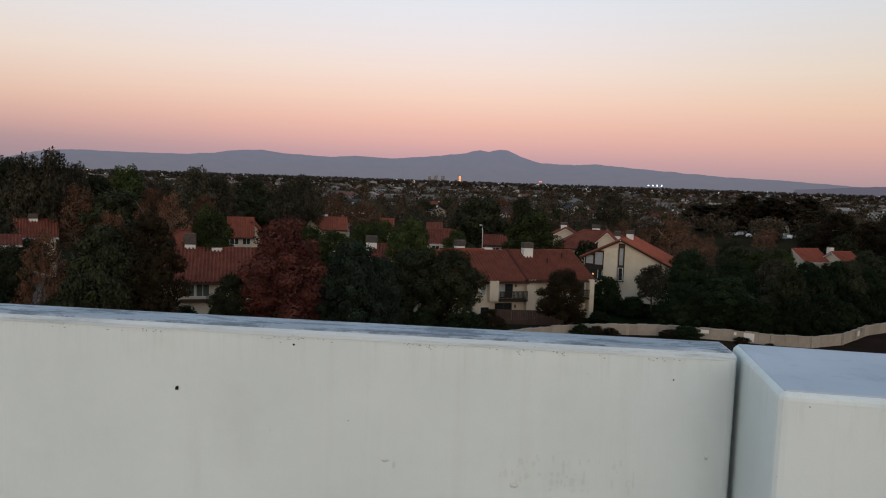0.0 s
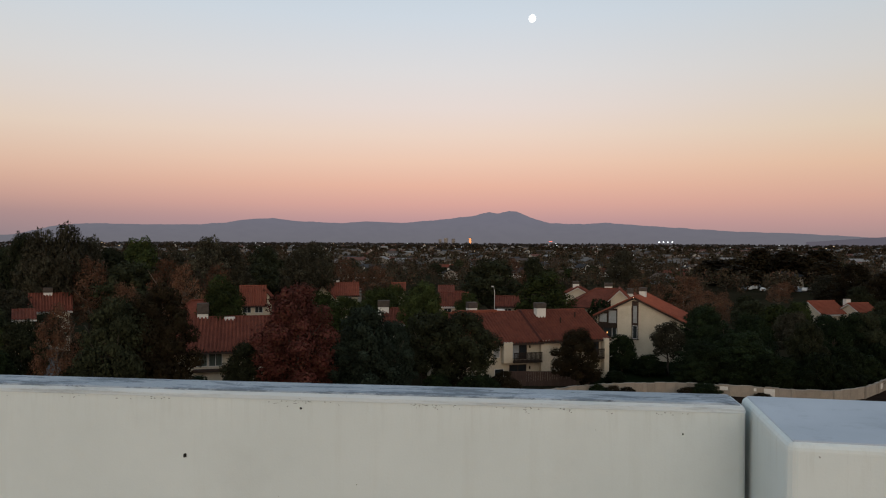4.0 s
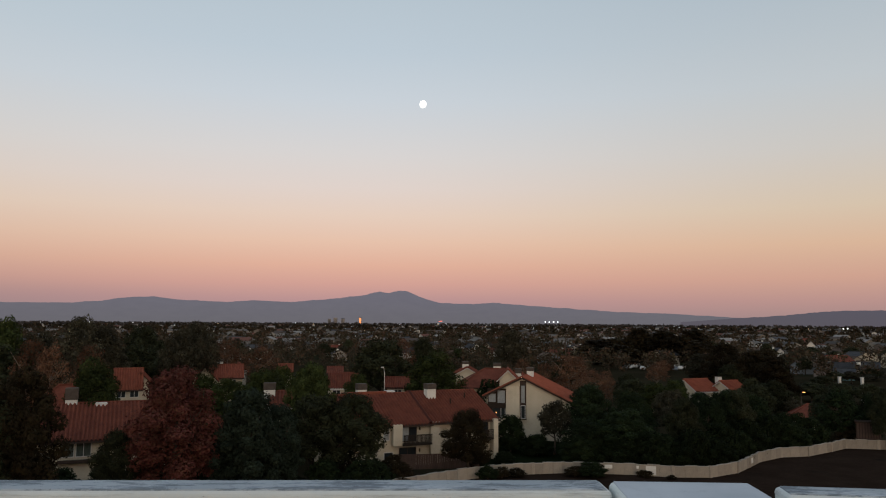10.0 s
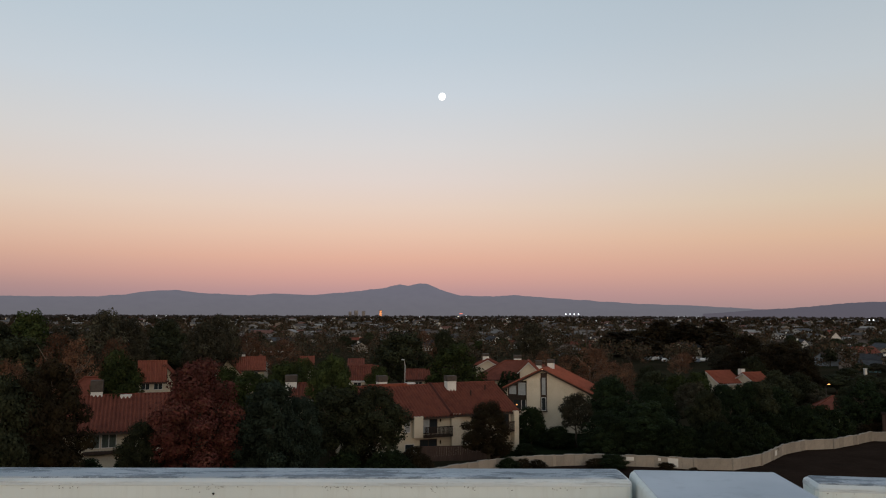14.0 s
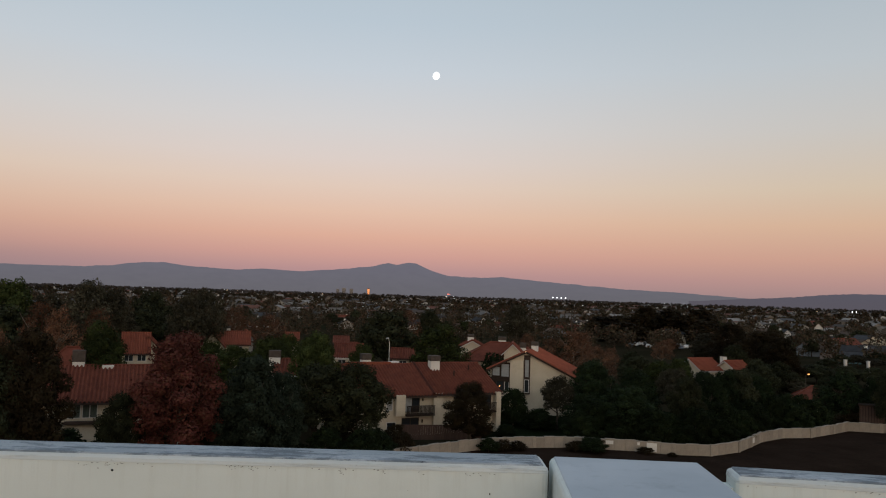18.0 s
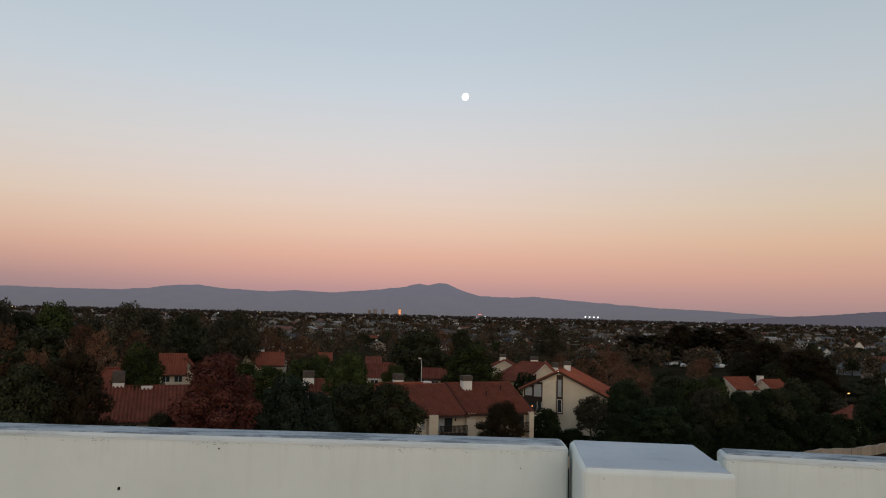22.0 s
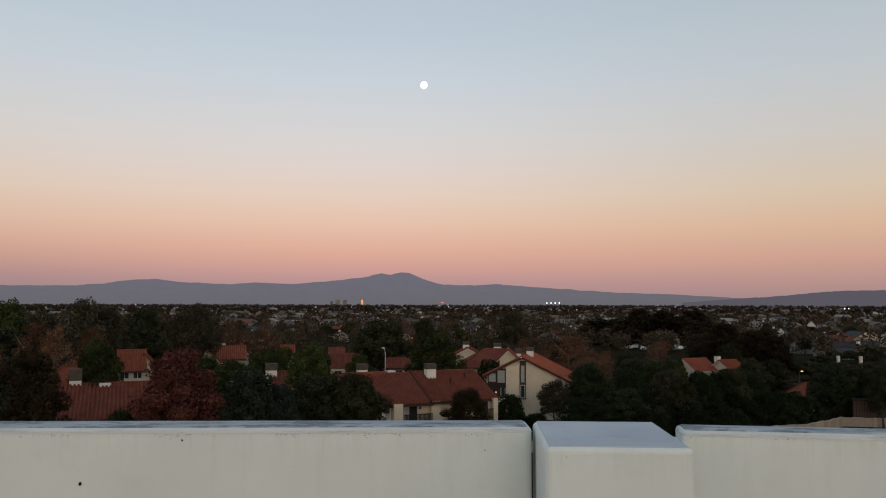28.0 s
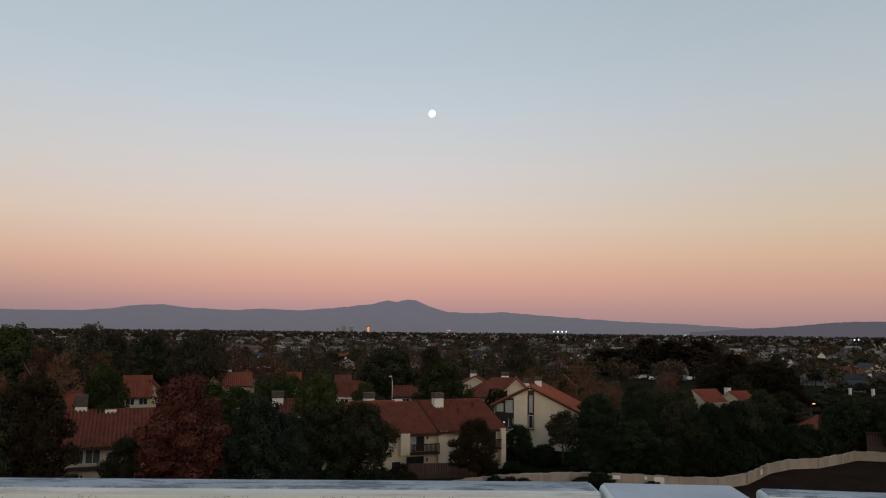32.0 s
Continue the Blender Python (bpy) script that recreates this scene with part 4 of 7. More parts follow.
def hip_house(x, y, rot, L, W, wh, rh, wall_mat, roof_mat, label, group="clay-roofed condominiums", hips=None):
    """House under a hipped roof: front along x at y=0."""
    h = thing("hipped_house", label, "house", group, m=pose(x, y, 0, 0, 0, rot))
    part("wall", box(0, 0, 0, L, W, wh), wall_mat, h)
    o = 0.5
    k0, k1 = hips or (min(W / 2, L / 2.2),) * 2
    v = [(-o, -o, wh - 0.1), (L + o, -o, wh - 0.1), (L + o, W + o, wh - 0.1), (-o, W + o, wh - 0.1), (k0 or -o, W / 2, rh), (L - k1 if k1 else L + o, W / 2, rh)]
    for f in ((0, 1, 5, 4), (1, 2, 5), (2, 3, 4, 5), (3, 0, 4)):
        part("roof_slope", pydata("roof_slope", [v[i] for i in f], [tuple(range(len(f)))]), roof_mat, h)
    part("eaves_board", box(-o + 0.02, -o + 0.02, wh - 0.28, L + o - 0.02, W + o - 0.02, wh - 0.105), M_FASCIA, h)
    for a, b in ((4, 5), (0, 4), (1, 5), (2, 5), (3, 4)):
        part("ridge_cap", tube(bmesh.new(), [v[a], v[b]], [0.13, 0.13], 6), roof_mat, h)
    return h


def roof_chimney(h, x, y, top, w=1.1, tall=1.5, body=None, split=0.5):
    """A chimney on a house's roof, at a place of the plan, with its top at a height."""
    q = h.matrix_basis.inverted() @ Vector((x, y, 0))
    chimney(h, q.x, q.y, top - tall, w, w * 0.85, tall, body=body, split=split)


# the main pair of units facing the lot
ROT = 18.3
hu = condo(-2.36, 87.9, ROT, 12.0, "cream stucco condominium with balcony and red clay barrel-tile roof", ())
chimney(hu, 5.95, 7.4, 7.75, 1.15, 1.0, 1.35, split=0.45)
# raised verge where the two roofs meet
vb = bmesh.new()
tube(vb, [(12.0, -0.75, 4.92), (12.0, 6.3, 8.02)], [0.20, 0.20], 8)
part("verge", vb, M_VERGE, hu, "dark raised verge between the roofs")
part("ridge_ledge", box(3.0, 6.15, 7.70, 8.95, 6.62, 8.16, 0.04, 1), M_TILEO, hu, "raised terracotta ledge along the ridge")
part("skylight_box", box(9.0, 6.5, 7.60, 10.2, 7.4, 8.15, 0.03, 1), M_TRIM, hu, "white roof vent box")
window(hu, 6.2, 0, 3.0, 0.8, 1.6, 0, glass=M_BLIND)
part("wing_wall", box(7.15, -0.9, 2.45, 8.3, 0, 4.9, 0.02, 1), M_STUCCO, hu, "projecting stucco bay")
window(hu, 8.45, 0, 2.75, 2.0, 2.05, 1, M_FASCIA, name="sliding_door")
part("blind", box(8.52, -0.075, 2.85, 9.4, -0.062, 4.7), M_BLIND, hu, "pale drawn blind")
window(hu, 8.2, 0, 0.12, 2.2, 2.0, 1, M_FASCIA, name="sliding_door")
part("wall_lamp", box(10.75, -0.15, 4.05, 10.9, 0, 4.4, 0.02, 1), M_DARKWOOD, hu, "small dark wall lantern")
part("wall_lamp", box(10.75, -0.15, 1.5, 10.9, 0, 1.9, 0.02, 1), M_DARKWOOD, hu, "small dark wall lantern")
window(hu, 6.3, 0, 0.7, 1.2, 1.0, 0)
hr = condo(9.04, 91.68, ROT, 9.0, "cream stucco condominium with red clay barrel-tile roof", (), 0.10)
for vx, vy in ((4.3, 3.0), (7.0, 4.4)):
    vp = bmesh.new()
    tube(vp, [(vx, vy, 5.9), (vx, vy, 7.2 if vy < 4 else 7.7)], [0.09, 0.09], 8)
    part("vent_pipe", vp, M_DARKWOOD, hr, "dark roof vent pipe")
chimney(hr, 2.35, 5.0, 7.45, 1.25, 1.0, 1.5, split=0.55)
part("wing_wall", box(0.1, -0.5, 0, 1.3, 0, 4.9, 0.02, 1), M_STUCCO, hr, "projecting stucco bay")
part("wing_wall", box(8.35, -1.0, 0, 9.0, 0, 4.9, 0.02, 1), M_STUCCO, hr, "stucco end wall")
part("porch_lamp", box(9.35, 0.20, 5.42, 9.45, 0.30, 5.56, 0.01, 1), M_LAMP_AMBER, hr, "small warm lamp at the end of the eaves")
window(hr, 6.4, 0, 2.75, 1.7, 2.0, 1, M_FASCIA, name="sliding_door")
window(hr, 3.0, 0, 3.0, 1.4, 1.3, 1)


def balcony(parent, x0, x1, y, z, depth=1.2):
    b = part("balcony", box(x0, y - depth, z - 0.15, x1, y, z + 0.03, 0.02, 1), M_DARKWOOD, parent, "dark wooden balcony")
    part("balcony_rail", box(x0, y - depth, z + 1.0, x1, y - depth + 0.07, z + 1.09, 0.01, 1), M_DARKWOOD, b)
    n = int((x1 - x0) / 0.16)
    me = mesh_of("baluster", box(0, 0, 0, 0.10, 0.03, 0.98))
    me.materials.append(M_DARKWOOD)
    for i in range(n):
        part("baluster", me, None, b, m=pose(x0 + (x1 - x0) * i / n + 0.03, y - depth + 0.02, z + 0.03))


balcony(hu, 8.35, 12.0, 0, 2.6)
balcony(hr, 6.3, 8.3, 0, 2.6)

# low dark fence in front of the pair
fence = thing("wooden_fence", "low dark brown wooden fence behind the block wall", "fence")
fb = mesh_of("fence_board", box(0, 0, 0, 0.26, 0.03, 1.64))
fb.materials.append(M_FENCE)
for i in range(34):
    part("fence_board", fb, None, fence, m=pose(5.4 + i * 0.275, 88.3 + i * 0.0144, 0, 0, 0, 3))
part("fence_rail", box(0, -0.05, 1.64, 9.35, 0.06, 1.72), M_FENCE, fence, m=pose(5.4, 88.3, 0, 0, 0, 3))

# unit at the left, mostly behind trees
hl = condo(-31.2, 80.3, ROT - 2, 15.5, "cream stucco condominium half hidden by trees, red clay roof", ())
chimney(hl, 2.7, 6.6, 7.85, 1.2, 1.0, 1.65, split=0.24)
part("skylight_box", box(5.1, 5.6, 7.3, 6.3, 6.5, 7.9, 0.03, 1), M_TRIM, hl, "white roof vent box")
window(hl, 2.15, 0, 3.1, 1.35, 1.75, 1, glass=M_PALEPANE)
window(hl, 3.62, 0, 3.1, 1.45, 1.75, 1, glass=M_PALEPANE)
part("window_ledge", box(2.0, -0.5, 2.55, 6.0, 0, 2.85, 0.03, 1), M_FASCIA, hl, "dark brown ledge")
hip_house(-36.6, 89.6, ROT - 2, 8.4, 7.0, 5.6, 9.3, M_STUCCO, M_TILE, "red clay hipped roof behind the half hidden unit")


def gable_house(x, y, rot, Wd, D, left_h, right_h, apex_x, apex_h, label, tile, balcony_side=True):
    """House that turns its gable end to the lot: gable along x at y=0, ridge runs back. Slopes may differ."""
    h = thing("gable_house", label, "house", "clay-roofed condominiums", m=pose(x, y, 0, 0, 0, rot))
    v = []
    for yy in (0, D):
        v += [(0, yy, 0), (Wd, yy, 0), (Wd, yy, right_h), (apex_x, yy, apex_h), (0, yy, left_h)]
    f = [(0, 1, 2, 3, 4), (9, 8, 7, 6, 5), (0, 4, 9, 5), (1, 6, 7, 2), (4, 3, 8, 9), (3, 2, 7, 8), (0, 5, 6, 1)]
    part("wall", pydata("wall", v, f), M_STUCCO, h)
    for side in (0, 1):
        if side == 0:
            run, rise, ex, ez = apex_x + 0.6, 0, 0, 0
            k = (apex_h - left_h) / apex_x
            sv, sf = tile_slope(D + 1.0, run, k * run)
            m = Matrix.Translation((-0.6, D + 0.5, left_h - 0.6 * k + 0.14)) @ Matrix.Rotation(radians(-90), 4, "Z")
            dv, df = plain_slab(D + 1.0, run, k * run, 0.22)
        else:
            run = Wd - apex_x + 0.6
            k = (apex_h - right_h) / (Wd - apex_x)
            sv, sf = tile_slope(D + 1.0, run, k * run)
            m = Matrix.Translation((Wd + 0.6, -0.5, right_h - 0.6 * k + 0.14)) @ Matrix.Rotation(radians(90), 4, "Z")
            dv, df = plain_slab(D + 1.0, run, k * run, 0.22)
        part("roof_slope", pydata("roof_slope", sv, sf), tile, h, m=m)
        part("roof_deck", pydata("roof_deck", dv, df), M_FASCIA, h, m=Matrix.Translation((0, 0, -0.10)) @ m)
    bm = bmesh.new()
    tube(bm, [(apex_x, -0.5, apex_h + 0.18), (apex_x, D + 0.5, apex_h + 0.18)], [0.14, 0.14], 8)
    part("ridge_cap", bm, tile, h)
    return h


h3 = gable_house(19.6, 111.6, -25.0, 12.4, 8.0, 6.2, 5.6, 5.4, 8.9, "tall cream stucco house with slit windows and orange-red clay roof", M_TILEO)
part("slit_trim", box(5.02, -0.06, 2.9, 5.95, 0.01, 8.4, 0.01, 1), M_FASCIA, h3, "dark brown window surround")
window(h3, 5.14, -0.06, 5.2, 0.68, 2.6, 0, M_FASCIA, M_BLIND)
window(h3, 5.14, -0.06, 3.0, 0.68, 1.9, 0, M_TRIM)
# no real recess: the loggia's shade is a flat dark panel on the wall
part("recess", box(0.12, -0.05, 2.9, 2.95, 0.01, 7.2), M_DARKWOOD, h3, "flat dark panel standing for the shaded loggia")
window(h3, 0.25, -0.06, 5.15, 1.20, 1.35, 0, M_FASCIA, M_BLIND)
window(h3, 1.60, -0.06, 5.05, 1.25, 1.95, 0, M_FASCIA, M_BLIND)
window(h3, 0.90, -0.06, 3.05, 1.20, 1.60, 0, M_FASCIA)
window(h3, 2.15, -0.06, 3.05, 0.70, 1.60, 0, M_TRIM)
part("loggia_rail", box(0.0, -0.42, 4.42, 3.0, -0.34, 5.0, 0.02, 1), M_DARKWOOD, h3, "dark loggia railing")
part("bay", box(3.0, -0.35, 3.0, 4.98, 0, 7.62, 0.02, 1), M_STUCCO, h3, "projecting stucco bay")
part("sill_band", box(2.95, -0.38, 2.86, 6.0, 0.01, 2.995, 0.01, 1), M_FASCIA, h3, "dark brown band under the bay")
chimney(h3, 5.8, 3.6, 8.9, 0.9, 0.9, 1.3)
part("gable_lamp", box(5.33, -0.60, 8.88, 5.39, -0.5, 8.94, 0.01, 1), M_LAMP_WARM, h3, "tiny warm lamp at the gable")
window(h3, 12.4, 3.0, 3.6, 1.4, 1.2, 1, face="side")
window(h3, 12.4, 5.6, 3.6, 1.4, 1.2, 1, face="side")
UNITS = []
# smaller clay-roofed units seen between the trees
UNITS.append(small_house(-64.5, 110.6, 29.1, 5.3, 8.0, 6.2, 8.4, M_STUCCO, M_TILE, "red clay-roofed unit among autumn trees", 1, False, group="clay-roofed units", tiled=True))
UNITS.append(small_house(-57.9, 95.8, 30.6, 2.1, 6.0, 6.5, 7.4, M_STUCCO, M_TILE, "low red clay roof among autumn trees", 0, False, group="clay-roofed units", tiled=True))
UNITS.append(small_house(-39.9, 134.2, 15.7, 4.1, 8.0, 5.4, 8.4, M_STUCCO, M_TILEO, "orange clay-roofed unit with cream walls", 2, False, group="clay-roofed units", tiled=True))
UNITS.append(small_house(-40.2, 145.5, -75.1, 8.0, 2.8, 6.3, 7.8, M_STUCCO, M_TILE, "cream gabled wing with clay roof", 0, False, group="clay-roofed units", tiled=True))
UNITS.append(small_house(-30.8, 162.1, 9.4, 7.8, 9.0, 5.2, 7.5, M_STUCCO, M_TILEO, "orange clay-roofed unit with white chimney", 2, False, group="clay-roofed units", tiled=True))
UNITS.append(small_house(-33.3, 164.7, -79.3, 8.0, 4.5, 5.2, 7.7, M_STUCCO, M_TILE, "cream gabled unit with clay roof", 0, False, group="clay-roofed units", tiled=True))
UNITS.append(small_house(-28.3, 181.8, -81.7, 8.0, 3.4, 5.8, 7.2, M_WHITEST, M_TILEO, "white gabled unit behind trees", 0, False, group="clay-roofed units", tiled=True))
UNITS.append(small_house(-15.8, 167.3, 5.0, 2.5, 6.0, 6.0, 7.4, M_STUCCO, M_TILEO, "clay-roofed unit behind trees", 0, False, group="clay-roofed units", tiled=True))
UNITS.append(small_house(-5.4, 165.9, 1.4, 2.9, 7.0, 5.8, 6.9, M_STUCCO, M_TILE, "cream wall and clay roof behind trees", 0, False, group="clay-roofed units", tiled=True))
UNITS.append(small_house(-2.8, 164.0, 0.3, 4.4, 8.0, 3.6, 5.7, M_STUCCO, M_TILE, "dark red clay-roofed unit", 0, False, group="clay-roofed units", tiled=True))
UNITS.append(small_house(-4.1, 135.9, 0.8, 4.6, 8.0, 5.3, 7.3, M_STUCCO, M_TILE, "dark red clay-roofed unit with cream walls", 2, False, group="clay-roofed units", tiled=True))
UNITS.append(small_house(6.0, 137.9, -3.3, 3.9, 7.0, 5.2, 6.6, M_STUCCO, M_TILE, "small clay-roofed unit with cream walls", 1, False, group="clay-roofed units", tiled=True))
UNITS.append(small_house(-9.9, 94.5, 5.3, 2.2, 7.0, 6.5, 8.0, M_STUCCO, M_TILE, "clay-roofed unit half hidden by trees", 0, False, group="clay-roofed units", tiled=True))
UNITS.append(small_house(63.0, 134.9, 16, 5.0, 6.4, 4.5, 6.3, M_STUCCO, M_TILEO, "low orange clay-roofed unit among trees", 0, False, group="clay-roofed units", tiled=True))
UNITS.append(small_house(68.8, 132.2, 16, 3.6, 6.4, 4.5, 6.2, M_STUCCO, M_TILEO, "low orange clay-roofed unit with white chimney", 0, False, group="clay-roofed units", tiled=True))
UNITS.append(hip_house(68.2, 113.5, -31.6, 3.8, 6.5, 2.3, 4.2, M_STUCCO, M_TILE, "small dark red clay-roofed unit below the street lamp", group="clay-roofed units", hips=(2.6, 0.6)))
UNITS.append(small_house(52.0, 129.8, -22.5, 3.2, 5.0, 3.3, 4.2, M_STUCCO, M_TILE, "dark clay roof sunk among trees", 0, False, group="clay-roofed units", tiled=True))
UNITS.append(small_house(25.8, 133.6, -101.5, 6.0, 2.9, 7.4, 8.8, M_STUCCO, M_TILE, "cream stucco gable with dark slit window", 0, False, group="clay-roofed units", tiled=True))
UNITS.append(small_house(29.1, 140.1, -102.2, 6.0, 2.6, 7.1, 8.1, M_STUCCO, M_TILE, "cream stucco gable behind another", 0, False, group="clay-roofed units", tiled=True))
UNITS.append(small_house(20.4, 151.6, -98.5, 7.0, 4.4, 7.0, 8.2, M_STUCCO, M_TILE, "cream stucco gabled unit with red clay roof", 0, False, group="clay-roofed units", tiled=True))
for k, x, y, top, w, tall, split in [(0, -64.4, 115.2, 9.4, 1.25, 1.5, 0.5), (4, -28.5, 167.6, 8.6, 1.4, 1.6, 0.75), (12, -10.4, 97.4, 9.2, 1.4, 1.7, 0.5), (14, 68.2, 136.8, 7.0, 0.95, 1.3, 0.95), (18, 29.2, 134.0, 8.7, 1.2, 1.2, 0.3), (19, 21.6, 147.0, 9.3, 1.4, 1.3, 0.6)]:
    roof_chimney(UNITS[k], x, y, top, w, tall, split=split)
part("slit_trim", box(5.995, 1.55, 6.0, 6.06, 2.05, 8.2, 0.01, 1), M_FASCIA, UNITS[18], "dark brown window surround")
broad = hip_house(18.0, 130.8, -9.4, 7.6, 9.0, 5.8, 8.7, M_STUCCO, M_TILE, "broad red clay roof hipped at one end", hips=(4.6, 0.0))
roof_chimney(broad, 25.7, 135.6, 9.6, 1.35, 1.5, split=0.6)

shed = thing("garden_shed", "dark brown timber shed behind the block wall", "shed", m=pose(69.0, 98.7, 0, 0, 0, -35.1))
part("shed_body", box(0, 0, 0, 3.0, 2.4, 3.42), M_FENCE, shed)
part("shed_roof", box(-0.15, -0.2, 3.42, 3.15, 2.6, 3.62, 0.02, 1), M_DARKWOOD, shed, "flat dark felt roof")
for k in range(9):
    part("batten", box(0.05 + k * 0.34, -0.035, 0.05, 0.12 + k * 0.34, 0, 3.37), M_DARKWOOD, shed)

# houses across the street, seen when the camera turns
og = gable_house(-83.5, 93.5, -8.0, 11.2, 7.0, 4.7, 4.4, 5.5, 7.7, "cream stucco house with orange clay roof", M_TILEO)
part("slit_trim", box(4.3, -0.06, 1.0, 5.3, 0.01, 7.2, 0.01, 1), M_BROWNSH, og, "brown timber panel")
chimney(og, 6.3, 5.6, 7.2, 1.5, 1.0, 1.35, split=0.6)
part("rear_wing", box(5.9, 7.25, 0, 10.0, 10.5, 7.45, 0.02, 1), M_STUCCO, og, "cream rear wing with flat top")
part("wing_coping", box(5.8, 7.15, 7.452, 10.1, 10.6, 7.65, 0.03, 1), M_TILEO, og, "orange clay coping")
th = small_house(-182.8, 53.8, 72, 16.2, 11.0, 8.3, 10.5, M_TAN, M_BROWNSH, "long grey-tan two-storey house with brown roof", 3, False, group="street houses")
part("fascia_board", box(-0.4, -0.62, 7.75, 7.6, -0.50, 8.45, 0.02, 1), M_TRIM, th, "wide white fascia board")
gv, gf = gable_prism(6.0, 7.0, 8.0, 10.2)
part("gable_wing", pydata("gable_wing", gv, gf), M_TAN, th, "grey-tan gabled wing", m=pose(17.0, -2.6, 0, 0, 0, 90))
for sgn in (0, 1):
    sv, sf = plain_slab(6.6, 4.0, 2.5)
    part("wing_roof", pydata("wing_roof", sv, sf), M_BROWNSH, th, m=Matrix.Translation((17.5, -2.9, 7.85)) @ Matrix.Rotation(radians(90), 4, "Z") if sgn == 0 else Matrix.Translation((9.5, 3.7, 7.85)) @ Matrix.Rotation(radians(-90), 4, "Z"))
window(th, 13.1, -2.6, 6.4, 1.8, 1.3, 1)
window(th, 10.3, -2.6, 6.2, 1.3, 1.3, 1)
window(th, 5.4, 0, 6.2, 2.6, 1.5, 2)
chimney(th, 5.5, 7.0, 10.2, 1.0, 1.0, 2.9, split=0.9)
chimney(th, 8.3, 8.5, 10.0, 0.8, 0.8, 2.6, split=0.9)
rh_ = small_house(-169.1, 67.4, 72, 11.5, 9.0, 8.7, 10.6, M_CREAM, M_TILE, "warm cream house with red roof", 0, False, group="street houses", tiled=True)
chimney(rh_, 0.7, 0.2, 9.4, 1.6, 1.2, 2.4, body=M_CREAM, split=0.95)
chimney(rh_, 6.2, 4.5, 10.6, 1.2, 1.0, 1.3, body=M_CREAM, split=0.9)
part("ridge_parapet", box(0.8, 4.3, 10.4, 11.8, 4.7, 11.0, 0.03, 1), M_TRIM, rh_, "pale ridge parapet")
small_house(-186.0, 40.0, 72, 8.0, 9.0, 6.2, 8.0, M_GREYW, M_SHINGLE, "dark blue-grey house beside the long house", 1, False, group="street houses")
small_house(-166.1, 126.8, 50.5, 15.3, 11.0, 2.6, 6.7, M_WHITEST, M_SHINGLE, "white single-storey house with wide charcoal roof", 3, False, group="street houses")
small_house(-161.0, 141.0, -42.0, 9.0, 5.2, 4.5, 6.9, M_WHITEST, M_SHINGLE, "white gable wing with charcoal roof", 0, False, group="street houses")
small_house(-163.4, 120.5, 52.4, 8.0, 6.0, 2.8, 4.8, M_WHITEST, M_SHINGLE, "white garage wing with charcoal roof", 2, False, group="street houses")
small_house(-188.4, 135.4, 53.2, 8.4, 9.0, 2.0, 4.7, M_GREYW, M_SHINGLE, "grey house with charcoal roof and white chimney", 1, True, group="street houses")
small_house(-151.2, 134.0, 46.8, 11.6, 9.0, 3.0, 6.1, M_TAN, M_BROWNSH, "tan house with dark brown roof", 2, False, group="street houses")
small_house(-148.8, 130.6, -42.1, 6.0, 5.2, 3.8, 6.0, M_TAN, M_BROWNSH, "tan gabled wing with brown roof", 0, False, group="street houses")
small_house(-129.5, 113.2, 47.9, 5.3, 6.0, 2.5, 4.4, M_FENCE, M_TILE, "low brown house with red tiled roof", 0, False, group="street houses", tiled=True)
small_house(-139.4, 129.1, 45.7, 9.5, 7.0, 2.7, 4.3, M_WHITEST, M_BROWNSH, "white house with flat brown roof and bright windows", 3, False, group="street houses")
small_house(-161.0, 157.2, 44.6, 8.3, 6.0, 3.2, 4.6, M_WHITEST, M_SHINGLE, "white house behind the pale-trunked tree", 2, False, group="street houses")
small_house(-141.8, 141.0, 42.8, 16.0, 7.0, 2.3, 4.4, M_STUCCO, M_TILE, "long white house with red tiled roof", 4, False, group="street houses", tiled=True)
small_house(-129.8, 93.5, 53.1, 5.7, 6.0, 1.7, 3.2, M_TAN, M_SHINGLE, "low tan house with dark roof", 0, False, group="street houses")
small_house(-161.3, 177.7, 41.5, 6.0, 7.0, 5.0, 7.2, M_WHITEST, M_BROWNSH, "white house behind dark trees", 3, False, group="street houses")
small_house(-601.6, 527.4, 48.3, 12.4, 9.0, 6.5, 11.2, M_WHITEST, M_BROWNSH, "small white house above the treetops", 1, False, group="street houses")
small_house(-192.6, 280.1, -56.4, 10.0, 11.1, 4.6, 7.5, M_WHITEST, M_TILE, "white gabled house with red roof", 0, False, group="street houses")
small_house(-199.6, 275.2, 35.0, 10.5, 8.0, 4.6, 6.3, M_WHITEST, M_BROWNSH, "white house with brown roof", 2, False, group="street houses")
small_house(-424.4, 556.7, 36.5, 20.8, 12.0, 5.8, 10.2, M_WHITEST, M_BROWNSH, "pale house above the treetops", 2, False, group="street houses")
small_house(-318.3, 133.2, 66.4, 10.6, 9.0, 8.8, 10.6, M_CREAM, M_BROWNSH, "cream house with brown roof", 2, False, group="street houses")
small_house(-319.1, 128.8, -22.5, 8.0, 6.2, 8.0, 10.4, M_CREAM, M_BROWNSH, "cream gabled house with brown roof", 0, False, group="street houses")
small_house(-303.2, 142.6, 63.4, 16.5, 8.0, 8.3, 10.3, M_CREAM, M_TILE, "cream house with red tiled roof", 1, True, group="street houses", tiled=True)
small_house(-267.9, 175.0, 56.4, 4.5, 6.0, 3.2, 4.4, M_WHITEST, M_BROWNSH, "white house among dark trees", 1, False, group="street houses")
lw = small_house(-171.5, 131.6, 50.0, 3.2, 4.0, 2.4, 4.4, M_WHITEST, M_SHINGLE, "small white porch with charcoal roof", 0, False, group="street houses")
